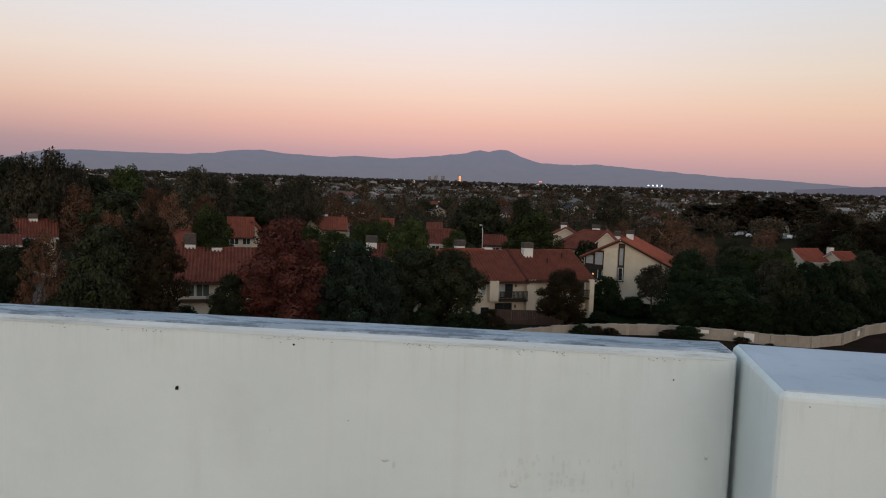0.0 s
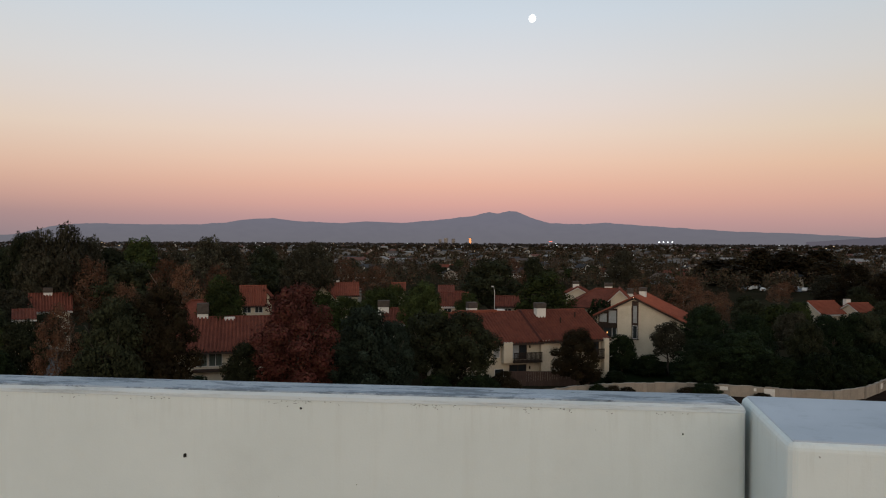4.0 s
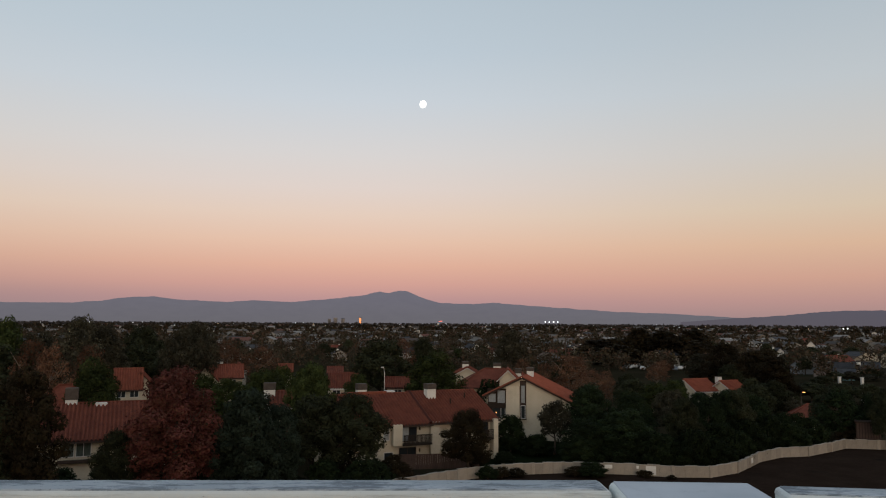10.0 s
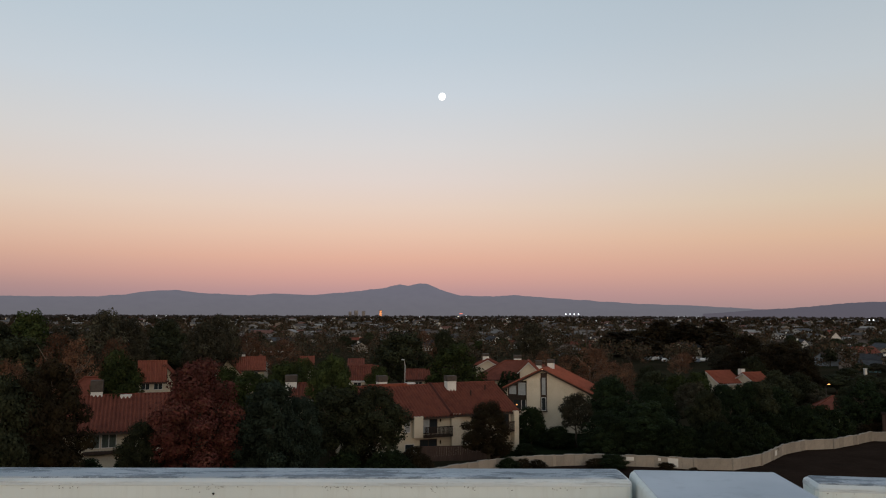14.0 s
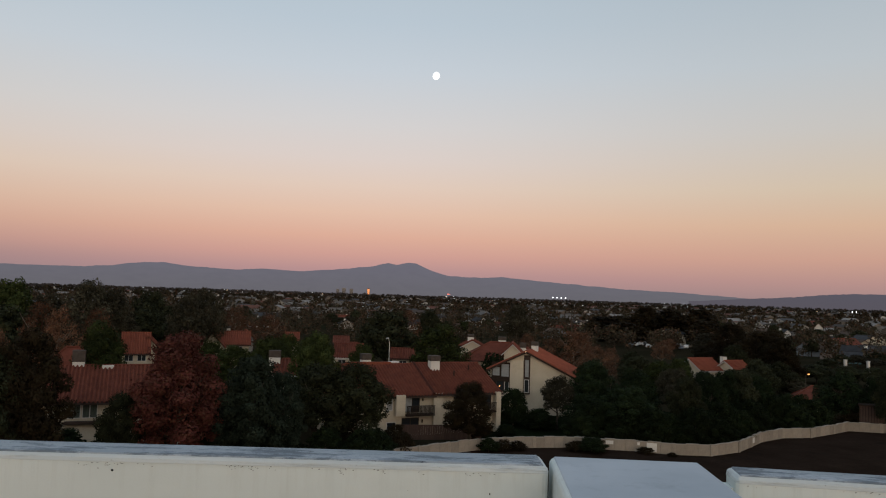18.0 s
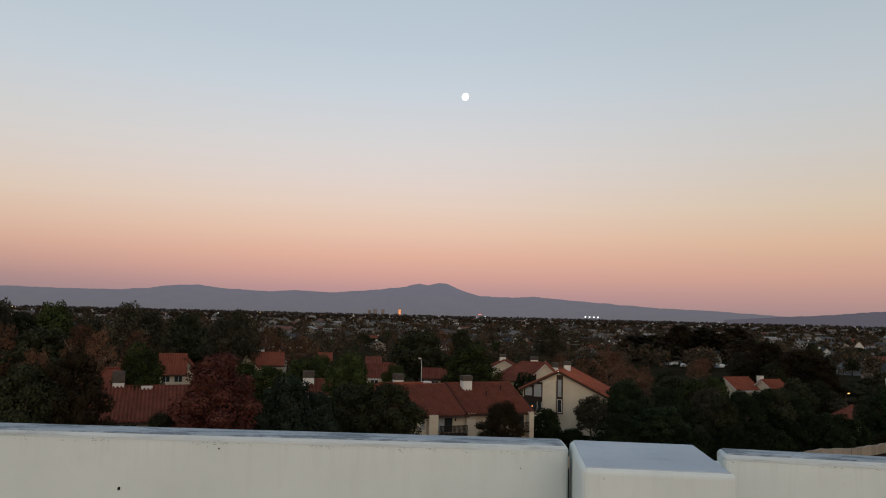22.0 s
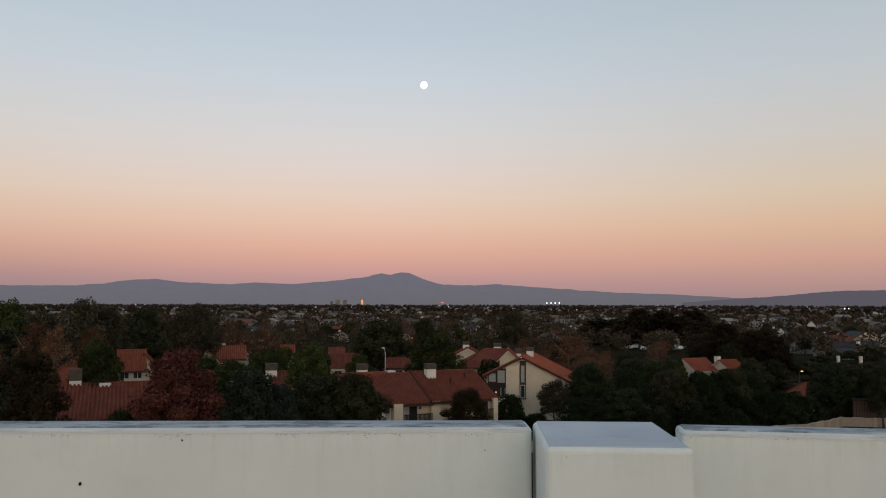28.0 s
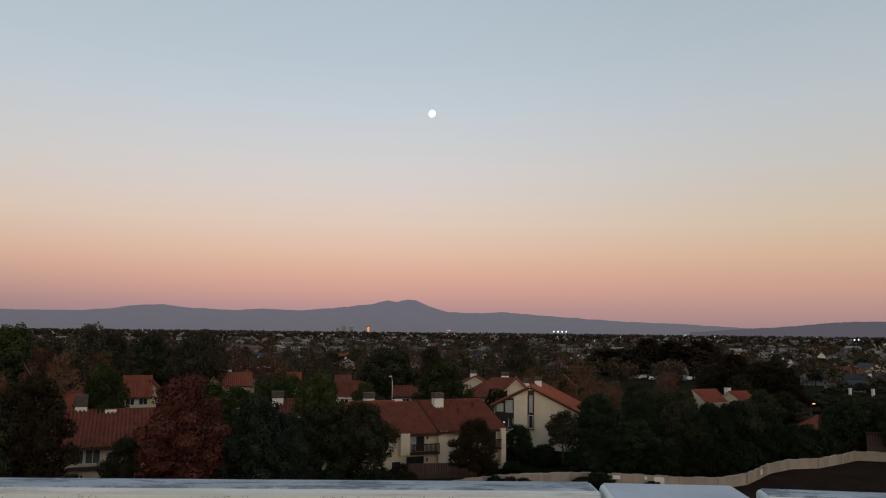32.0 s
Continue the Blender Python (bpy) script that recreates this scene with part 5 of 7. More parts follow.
roof_chimney(lw, -166.9, 134.0, 7.7, 1.5, 3.0, split=0.97)
roof_chimney(lw, -166.5, 137.5, 7.7, 1.0, 2.4, split=0.9)
small_house(148.3, 225.4, -34.1, 7.8, 7.0, 3.0, 4.8, M_TEALW, M_SHINGLE, "teal house with charcoal roof", 3, False, group="street houses")
small_house(162.9, 233.7, -35.6, 7.7, 7.0, 3.0, 4.5, M_GREYW, M_SHINGLE, "blue-grey house with charcoal roof", 2, False, group="street houses")
small_house(137.4, 214.6, -33.1, 4.5, 6.0, 1.2, 2.6, M_TAN, M_BROWNSH, "tan house with brown roof", 0, False, group="street houses")
small_house(144.6, 218.3, -34.2, 6.7, 6.0, 1.9, 3.4, M_TEALW, M_SHINGLE, "small teal house with dark roof", 0, False, group="street houses")
small_house(228.3, 363.0, -122.4, 9.0, 4.0, 6.2, 8.6, M_WHITEST, M_BROWNSH, "white gabled house with brown roof", 0, False, group="street houses")
small_house(198.4, 299.0, -123.9, 9.0, 4.1, 2.7, 4.3, M_WHITEST, M_BROWNSH, "white gabled house with brown roof", 0, False, group="street houses")

# ---------------------------------------------------------------- trees
def leaf_cloud(name, seed, lobes, count, size, mat, up=0.25, shell=0.55, droop=0.0, hole=0.0, long=1.0):
    """A crown of many small folded leaf clumps spread over uneven lobes (centre x, y, z, radii a, b, c)."""
    rng = np.random.default_rng(seed)
    lob = np.array(lobes, float)
    wgt = (lob[:, 3] * lob[:, 4] + lob[:, 3] * lob[:, 5] + lob[:, 4] * lob[:, 5])
    pick = rng.choice(len(lob), size=count, p=wgt / wgt.sum())
    d = rng.normal(size=(count, 3))
    d /= np.linalg.norm(d, axis=1)[:, None]
    r = shell + (1.06 - shell) * rng.random(count) ** 0.6
    wob = np.array([noise.noise(Vector(v * 2.6 + p * 7.1 + seed)) for v, p in zip(d, pick)])
    keep = wob > -1 + hole * 2 - 0.9 if hole == 0 else wob > (hole - 0.5)
    r = r * (1 + 0.32 * wob)
    c = lob[pick, :3] + d * lob[pick, 3:] * r[:, None]
    c[:, 2] -= droop * (d[:, 0] ** 2 + d[:, 1] ** 2) * lob[pick, 5] * rng.random(count)
    c, d = c[keep], d[keep]
    n = len(c)
    nor = d * 1.25 + rng.normal(size=(n, 3)) * 0.45 + np.array([0, 0, up])
    nor /= np.linalg.norm(nor, axis=1)[:, None]
    ref = rng.normal(size=(n, 3))
    u = np.cross(nor, ref)
    u /= np.linalg.norm(u, axis=1)[:, None]
    v = np.cross(nor, u)
    s = size * (0.55 + 0.9 * rng.random(n))[:, None]
    a = c + u * s * long
    b = c + v * s * 0.62 + nor * s * 0.18
    e = c - u * s * long
    f = c - v * s * 0.62 + nor * s * 0.18
    verts = np.stack([a, b, e, f], 1).reshape(-1, 3)
    idx = np.arange(n) * 4
    tri = np.stack([np.stack([idx, idx + 1, idx + 2], 1), np.stack([idx, idx + 2, idx + 3], 1)], 1).reshape(-1, 3)
    me = pydata(name, verts.tolist(), tri.tolist())
    me.materials.append(mat)
    return me


def limbs(seed, height, trunk_r, spread, n, base=0.35, lean=0.0):
    """A tapered trunk and limbs that divide once."""
    rnd = random.Random(seed)
    bm = bmesh.new()
    top = height * 0.62
    pts = [(lean * (i / 5) ** 2 + rnd.uniform(-0.06, 0.06) * i, rnd.uniform(-0.06, 0.06) * i, top * i / 5) for i in range(6)]
    tube(bm, pts, [trunk_r * (1.25 if i == 0 else 1 - 0.13 * i) for i in range(6)], 8)
    for k in range(n):
        f = rnd.uniform(base, 0.95)
        i = int(f * 5)
        p0 = Vector(pts[i]).lerp(Vector(pts[min(i + 1, 5)]), f * 5 - i)
        a = 2 * math.pi * (k / n + rnd.uniform(-0.08, 0.08))
        ln = spread * rnd.uniform(0.6, 1.0)
        d = Vector((math.cos(a), math.sin(a), rnd.uniform(0.5, 1.2)))
        p1 = p0 + d * ln * 0.5
        p2 = p1 + Vector((d.x * 0.9, d.y * 0.9, d.z * 1.3)) * ln * 0.45
        r0 = trunk_r * 0.42
        tube(bm, [p0, p1, p2], [r0, r0 * 0.6, r0 * 0.2], 5)
        for _ in range(2):
            q = p1 + Vector((rnd.uniform(-1, 1), rnd.uniform(-1, 1), rnd.uniform(0.4, 1.2))) * ln * 0.4
            tube(bm, [p1, (p1 + q) / 2 + Vector((0, 0, 0.1)), q], [r0 * 0.5, r0 * 0.3, r0 * 0.12], 4)
    return bm


def lobed(seed, n, rx, z0, z1, lr, flat=0.85, taper=0.35):
    """Uneven lobes that fill a crown of radius rx between z0 and z1."""
    rnd = random.Random(seed)
    out = [(0, 0, (z0 + z1) / 2, rx * 0.62, rx * 0.62, (z1 - z0) * 0.36)]
    n, lr = int(n * 2.2), lr * 0.66
    for i in range(n):
        a = 2 * math.pi * i * 0.381966 + rnd.uniform(-0.3, 0.3)
        h = (i + 0.5) / n
        zz = z0 + (z1 - z0) * (0.12 + 0.80 * h)
        ring = math.sin(math.pi * (0.18 + 0.74 * h)) ** 0.8
        rr = rx * ring * rnd.uniform(0.62, 0.98) * (1 - taper * h)
        r = lr * rnd.uniform(0.6, 1.2) * (1 - 0.3 * taper * h)
        out.append((rr * math.cos(a), rr * math.sin(a), zz, r, r, r * flat))
    return out


PROTO = {}


def proto(key, label, category, trunk_bm, bark, crown, name="tree"):
    """Two fullnesses of one tree: fine leaves for those near the deck, larger clumps for those farther off."""
    tm = mesh_of("trunk", trunk_bm)
    for suffix, grow in (("", 0.52), ("_mid", 0.66), ("_far", 1.0)):
        t = thing(name, label, category)
        smooth(part("trunk", tm, bark, t))
        seed, lobes, count, size, mat, kw = crown
        n = int(count * {"": 1.9, "_mid": 0.95, "_far": 0.26}[suffix])
        part("crown", leaf_cloud("crown", seed, lobes, n, size * grow * (1.5 if suffix == "_far" else 1.0), mat, **kw), None, t)
        PROTO[key + suffix] = [t, False]


# every prototype stands 10 m tall with a crown about 7 m across
proto("oak", "dark green broadleaf tree with dense crown", "tree", limbs(1, 10, 0.24, 3.2, 7), M_BARK, (11, lobed(1, 15, 3.4, 2.2, 9.9, 1.5), 9500, 0.23, L_OAK, dict()))
proto("oak_b", "dark green broadleaf tree with dense crown", "tree", limbs(2, 10, 0.24, 3.2, 7), M_BARK, (12, lobed(2, 13, 3.4, 3.0, 9.9, 1.45), 8500, 0.23, L_TALL, dict(hole=0.28)))
proto("tall", "tall dark tree with ragged crown", "tree", limbs(3, 10, 0.22, 3.0, 9, 0.3), M_BARK, (13, lobed(3, 17, 3.1, 3.2, 9.8, 1.15), 9000, 0.20, L_TALL, dict(hole=0.34)))
proto("round", "dense bright green rounded tree", "tree", limbs(4, 10, 0.22, 2.4, 6), M_BARK, (14, lobed(4, 12, 3.4, 1.2, 9.9, 1.7), 10500, 0.21, L_GREEN, dict(shell=0.7)))
proto("green", "green broadleaf tree in full leaf", "tree", limbs(5, 10, 0.22, 2.8, 7), M_BARK, (15, lobed(5, 16, 3.4, 1.8, 9.9, 1.35), 9500, 0.22, L_GREEN, dict()))
proto("dark", "dark green garden tree with dense crown", "tree", limbs(5, 10, 0.22, 2.8, 7), M_BARK, (35, lobed(35, 17, 3.4, 0.9, 9.9, 1.3), 10500, 0.20, L_DARK, dict(hole=0.2)))
proto("blue", "blue-green tree with billowing crown", "tree", limbs(6, 10, 0.22, 2.8, 7), M_BARK, (16, lobed(6, 22, 3.4, 0.8, 9.9, 1.15), 12000, 0.20, L_BLUE, dict()))
proto("red", "crimson autumn tree with full crown", "tree", limbs(7, 10, 0.22, 2.8, 8), M_BARK, (17, lobed(7, 18, 3.3, 0.9, 9.9, 1.3), 12000, 0.17, L_RED, dict(shell=0.45)))
proto("sycamore", "rust-coloured sycamore with thinning leaves", "tree", limbs(8, 10, 0.15, 2.6, 14, 0.25), M_PALEBARK, (18, lobed(8, 18, 3.3, 2.0, 9.8, 1.15), 6400, 0.16, L_ORANGE, dict(shell=0.25, hole=0.44)))
proto("sycamore_b", "rust-coloured sycamore with thinning leaves", "tree", limbs(9, 10, 0.15, 2.6, 14, 0.25), M_PALEBARK, (19, lobed(9, 16, 3.3, 1.6, 9.8, 1.3), 6400, 0.16, L_ORANGE, dict(shell=0.25, hole=0.42)))
proto("brown", "brown-olive tree with fine hanging twigs", "tree", limbs(10, 10, 0.16, 2.0, 10, 0.2), M_BARK, (20, lobed(10, 18, 3.2, 0.8, 9.9, 1.25), 12500, 0.16, L_BROWN, dict(droop=0.5, long=1.5)))
proto("willow", "small feathery dark olive tree", "tree", limbs(11, 10, 0.22, 2.8, 8), M_BARK, (21, lobed(11, 16, 3.3, 1.6, 9.9, 1.3), 10000, 0.17, L_BROWN, dict(droop=0.6, long=1.7)))
def forked_trunk():
    """Pale trunk that forks low into two bowed leaders with side limbs."""
    bm = bmesh.new()
    for pts, r in [([(0, 0, 0), (0.03, 0, 1.1), (0, 0, 2.2)], 0.17), ([(0, 0, 2.1), (-0.45, 0.1, 3.2), (-0.85, 0.1, 4.6), (-0.75, 0.1, 6.2), (-0.4, 0.1, 8.3)], 0.12),
                   ([(0, 0, 2.1), (0.35, -0.1, 3.2), (0.55, -0.1, 4.6), (0.9, 0, 6.4), (0.95, 0, 8.9)], 0.12), ([(-0.75, 0.1, 4.2), (-1.2, 0.3, 5.4), (-1.5, 0.2, 6.8)], 0.06),
                   ([(0.5, -0.1, 4.4), (1.3, -0.3, 5.6), (2.3, -0.1, 6.8)], 0.07), ([(0.8, 0, 6.0), (1.6, 0.3, 7.0), (1.9, 0.1, 8.2)], 0.05), ([(-0.6, 0.1, 3.8), (0.0, 0.4, 5.2), (0.2, 0.5, 6.9)], 0.06),
                   ([(1.5, -0.2, 5.9), (2.4, 0.3, 6.3), (3.1, 0.2, 6.6)], 0.04)]:
        tube(bm, pts, [r * (1 - 0.62 * i / (len(pts) - 1)) for i in range(len(pts))], 7)
    return bm


proto("euc", "tall eucalyptus with pale forked trunk and broad airy crown", "eucalyptus tree", forked_trunk(), M_PALEBARK, (22, [(0.9, 0, 9.0, 0.95, 0.95, 0.75), (0.6, 0.2, 9.5, 0.5, 0.5, 0.35), (1.4, 0.1, 9.2, 0.5, 0.5, 0.4), (1.9, 0, 8.0, 0.9, 0.9, 0.75), (-0.5, 0.2, 8.45, 0.7, 0.7, 0.5), (-1.2, 0, 7.2, 0.9, 0.9, 0.8), (0, 0.5, 7.4, 1.2, 1.1, 0.9), (0, -0.6, 6.8, 1.1, 1.0, 0.8), (1.3, 0.3, 7.2, 1.1, 1.1, 0.8), (1.5, -0.5, 6.6, 1.0, 1.0, 0.7), (2.6, 0, 7.0, 1.0, 0.9, 0.7), (3.1, 0.2, 6.5, 0.75, 0.75, 0.55), (0.8, 0, 8.1, 1.0, 0.9, 0.6), (-1.2, 0.2, 6.0, 0.85, 0.8, 0.6), (1.2, 0, 5.8, 1.0, 0.9, 0.6), (0.2, 0.3, 6.0, 1.0, 0.9, 0.6), (2.3, -0.2, 6.1, 0.9, 0.8, 0.6)], 13500, 0.15, L_EUC, dict(shell=0.3, hole=0.27, long=1.3)))
proto("cypress", "narrow dark green cypress tree", "cypress tree", limbs(13, 10, 0.16, 0.6, 4), M_BARK, (23, [(0, 0, 0.9 + i, max(0.15, 1.0 * math.sin(math.pi * (0.25 + 0.72 * i / 9)) ** 0.9), max(0.15, 1.0 * math.sin(math.pi * (0.25 + 0.72 * i / 9)) ** 0.9), 0.9) for i in range(9)], 3500, 0.18, L_OAK, dict(up=0.8)))
proto("shrub", "low dark green leafy shrub", "shrub", limbs(14, 10, 0.2, 3.0, 6, 0.05), M_BARK, (24, lobed(14, 12, 5.0, 0.2, 9.9, 2.3), 5000, 0.42, L_HEDGE, dict()), name="shrub")
proto("dryshrub", "low dry olive-brown shrub", "shrub", limbs(15, 10, 0.2, 3.0, 8, 0.05), M_BARK, (25, lobed(15, 12, 5.0, 0.2, 9.9, 2.0), 4500, 0.42, L_BROWN, dict(hole=0.3)), name="shrub")


def palm_proto():
    t = thing("palm_tree", "tall fan palm with ragged crown", "palm tree")
    bm = tube(bmesh.new(), [(0, 0, 0), (0.05, 0, 3), (0.0, 0.05, 6), (0.04, 0, 9.2)], [0.10, 0.065, 0.06, 0.06], 7)
    smooth(part("trunk", bm, M_PALMBARK, t))
    rnd = random.Random(5)
    verts, faces = [], []
    for k in range(46):
        az, elv = rnd.uniform(0, 2 * math.pi), rnd.uniform(-0.9, 1.45)
        ln = rnd.uniform(0.55, 0.8)
        d = Vector((math.cos(az) * math.cos(elv), math.sin(az) * math.cos(elv), math.sin(elv)))
        p = Vector((0.04, 0, 9.25)) + d * ln * 0.55
        side = d.cross(Vector((0, 0, 1))).normalized()
        if side.length < 0.5:
            side = Vector((1, 0, 0))
        for j in range(7):
            f = (j - 3) / 3
            tip = p + (d * (1 - 0.35 * abs(f)) + side * f * 0.75 + Vector((0, 0, -0.22 * abs(f) + 0.02))) * ln * 0.75
            w = (side * 0.05 + Vector((0, 0, 0.03)))
            i = len(verts)
            mid = (p + tip) / 2
            verts += [tuple(p), tuple(mid + w), tuple(tip), tuple(mid - w)]
            faces += [(i, i + 1, i + 2), (i, i + 2, i + 3)]
    me = pydata("fronds", verts, faces)
    me.materials.append(L_PALM)
    part("fronds", me, None, t)
    sk = leaf_cloud("dead_frond_skirt", 31, [(0.04, 0, 8.85, 0.16, 0.16, 0.42)], 260, 0.08, L_BROWN, long=2.0)
    part("dead_frond_skirt", sk, None, t)
    PROTO["palm"] = [t, False]


palm_proto()


def plant(key, x, y, height, width, z=0.0, group="trees", turn=None, label=""):
    """Stand a copy of a tree at (x, y), scaled to its own height and crown width."""
    full = key
    far_off = math.hypot(x, y)
    if key != "palm" and far_off > 112:
        full = key + ("_mid" if far_off < 215 else "_far")
    base, used = PROTO[full]
    rot = turn if turn is not None else (x * 37.7 + y * 11.3) % 360
    sw = width / (7.0 if key not in ("shrub", "dryshrub", "cypress", "palm") else {"shrub": 10.0, "dryshrub": 10.0, "cypress": 2.2, "palm": 2.2}[key])
    m = pose(x, y, z, 0, 0, rot) @ Matrix.Diagonal((sw, sw, height / 10.0, 1))
    if not used:
        PROTO[full][1] = True
        base.matrix_basis = m
        ob = base
    else:
        ob = copy_thing(base, Matrix.Identity(4))
        ob.matrix_basis = m
    if group:
        ob["group"] = group
    if label:
        ob["label"] = label
    return ob


def grove(group, rows):
    """Stand the trees of one part of the plan: kind, place, height, crown width."""
    for k, x, y, h, w in rows:
        plant(k, x, y, h, w, group=group)


# tall trees west of the roofs
grove("garden trees", [
    ("tall", -67.1, 118.2, 18.9, 9.7), ("tall", -63.0, 118.2, 19.9, 8.4), ("tall", -63.3, 126.0, 17.9, 8.1), ("green", -62.7, 145.0, 17.9, 10.6), ("oak", -64.2, 135.5, 15.7, 10.2),
    ("oak_b", -56.5, 145.4, 15.0, 9.8), ("tall", -48.5, 141.9, 18.0, 11.0), ("tall", -45.6, 146.0, 16.4, 10.0), ("oak", -76.5, 129.0, 18.3, 7.7), ("oak", -43.4, 164.1, 16.0, 10.4),
    ("tall", -32.5, 148.2, 15.9, 9.7), ("tall", -30.6, 154.7, 17.0, 10.4), ("oak_b", -44.1, 146.2, 12.6, 8.2), ("oak", -41.3, 151.2, 12.5, 11.9), ("oak", -34.9, 159.9, 12.2, 11.6),
])
# rusty sycamores over the west roofs
grove("garden trees", [
    ("sycamore", -28.1, 175.5, 13.5, 13.1), ("sycamore_b", -20.2, 170.5, 12.0, 12.2), ("sycamore", -30.5, 167.0, 11.2, 8.2), ("sycamore", -64.5, 122.0, 14.3, 9.6), ("sycamore_b", -58.5, 117.5, 14.6, 9.4),
    ("sycamore", -45.1, 113.3, 15.0, 8.1), ("sycamore_b", -41.5, 110.4, 14.1, 7.9), ("sycamore", -39.2, 119.7, 14.0, 8.3), ("sycamore_b", -42.1, 92.9, 12.0, 7.1), ("oak", -54.1, 120.3, 13.6, 12.4),
    ("oak", -59.5, 105.4, 6.6, 7.0),
])
# west garden
grove("garden trees", [
    ("round", -29.1, 90.4, 12.6, 7.8), ("brown", -26.4, 65.3, 13.6, 8.1), ("brown", -27.1, 63.4, 12.5, 7.0), ("oak", -28.7, 61.7, 12.3, 6.9), ("sycamore_b", -36.5, 66.7, 11.5, 5.8),
    ("oak", -43.9, 73.9, 9.0, 5.4), ("oak", -20.3, 69.1, 7.6, 4.2), ("oak", -34.8, 66.6, 5.6, 5.0),
])
# round the condominium pair
grove("garden trees", [
    ("red", -15.7, 69.4, 13.2, 10.1), ("blue", -9.3, 70.1, 11.3, 7.8), ("blue", -6.9, 73.4, 9.5, 5.6), ("green", -4.8, 89.6, 12.4, 7.4), ("green", -11.4, 100.1, 10.8, 7.9),
    ("oak", -3.9, 78.6, 9.6, 8.4), ("oak", 0.2, 79.2, 9.7, 7.6), ("oak", 5.2, 147.6, 13.8, 13.6), ("round", 13.0, 127.0, 12.1, 11.3), ("sycamore_b", 12.0, 189.4, 13.6, 8.7),
    ("oak", 19.4, 213.9, 12.8, 8.4), ("willow", 12.7, 84.8, 7.5, 6.7), ("green", 0.6, 111.8, 9.6, 5.7), ("shrub", 20.6, 99.2, 4.8, 5.0), ("shrub", 22.3, 124.8, 7.5, 6.1),
    ("green", -19.0, 120.2, 8.3, 9.0), ("green", -13.6, 123.0, 9.7, 7.8), ("oak", -23.1, 105.2, 9.0, 8.4),
])
# round the condominium pair
grove("garden trees", [
    ("shrub", 23.4, 96.0, 2.7, 4.6), ("green", -23.5, 124.6, 8.7, 6.4), ("green", -11.8, 131.2, 9.7, 5.9), ("oak", -17.9, 73.6, 8.0, 4.7), ("oak", -15.0, 75.3, 7.6, 4.6),
])
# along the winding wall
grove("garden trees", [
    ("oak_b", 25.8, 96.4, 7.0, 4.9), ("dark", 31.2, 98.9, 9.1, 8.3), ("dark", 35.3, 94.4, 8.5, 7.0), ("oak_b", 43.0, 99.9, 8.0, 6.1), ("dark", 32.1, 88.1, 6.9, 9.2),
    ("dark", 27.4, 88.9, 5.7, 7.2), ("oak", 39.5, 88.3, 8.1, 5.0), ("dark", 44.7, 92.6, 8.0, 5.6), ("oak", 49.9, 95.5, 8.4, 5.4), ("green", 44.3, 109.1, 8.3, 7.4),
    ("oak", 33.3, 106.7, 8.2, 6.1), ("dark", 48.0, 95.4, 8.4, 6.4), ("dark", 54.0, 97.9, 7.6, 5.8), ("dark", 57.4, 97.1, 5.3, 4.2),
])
# beyond the gabled houses
grove("garden trees", [
    ("sycamore", 41.3, 143.9, 11.3, 12.2), ("sycamore_b", 42.7, 133.1, 9.0, 9.5), ("sycamore", 35.0, 155.9, 10.0, 6.9), ("oak", 42.0, 152.1, 9.4, 6.1), ("sycamore_b", 105.0, 250.7, 4.4, 11.9),
    ("oak", 47.1, 125.2, 7.7, 7.2), ("green", 54.2, 124.5, 7.5, 6.5), ("oak", 67.0, 122.7, 7.9, 5.5), ("oak", 71.2, 122.6, 7.5, 5.9), ("dark", 57.9, 122.8, 5.5, 7.8),
    ("dark", 64.4, 125.2, 5.6, 6.0), ("oak", 64.5, 116.1, 7.3, 6.0),
])
# thin sycamores and a tall crown over the east roofs
grove("garden trees", [
    ("tall", 43.7, 209.6, 15.2, 11.0), ("sycamore", 46.2, 157.6, 10.7, 9.3), ("sycamore_b", 39.1, 154.3, 9.0, 6.7), ("sycamore", 48.0, 141.3, 8.3, 5.7), ("sycamore_b", 100.9, 241.0, 5.1, 6.7), ("sycamore", 77.6, 189.0, 7.3, 7.9), ("cypress", -82.3, 137.2, 18.9, 3.0),
])
# dark crowns round the east roofs
grove("garden trees", [
    ("brown", 90.8, 160.4, 12.0, 11.8), ("brown", 84.1, 156.1, 10.5, 10.0), ("oak", 71.1, 126.8, 6.7, 7.3), ("oak_b", 72.6, 121.3, 4.9, 5.9), ("dark", 58.9, 132.8, 7.1, 3.5), ("oak", 51.6, 140.1, 7.5, 5.4), ("dark", 52.6, 129.0, 6.7, 6.1), ("brown", 71.1, 105.7, 7.8, 6.5), ("dark", 72.2, 100.1, 7.0, 2.5),
])
grove("garden trees", [
    ("dark", 61.5, 130.5, 5.0, 4.8), ("oak", 65.6, 128.5, 5.4, 5.1),
])
# brown woods behind the distant lot
grove("garden trees", [
    ("brown", 101.4, 307.8, 10.5, 26.8), ("brown", 125.8, 309.6, 12.7, 24.2), ("brown", 127.6, 270.7, 10.9, 20.8), ("brown", 102.0, 286.6, 8.8, 22.7),
])
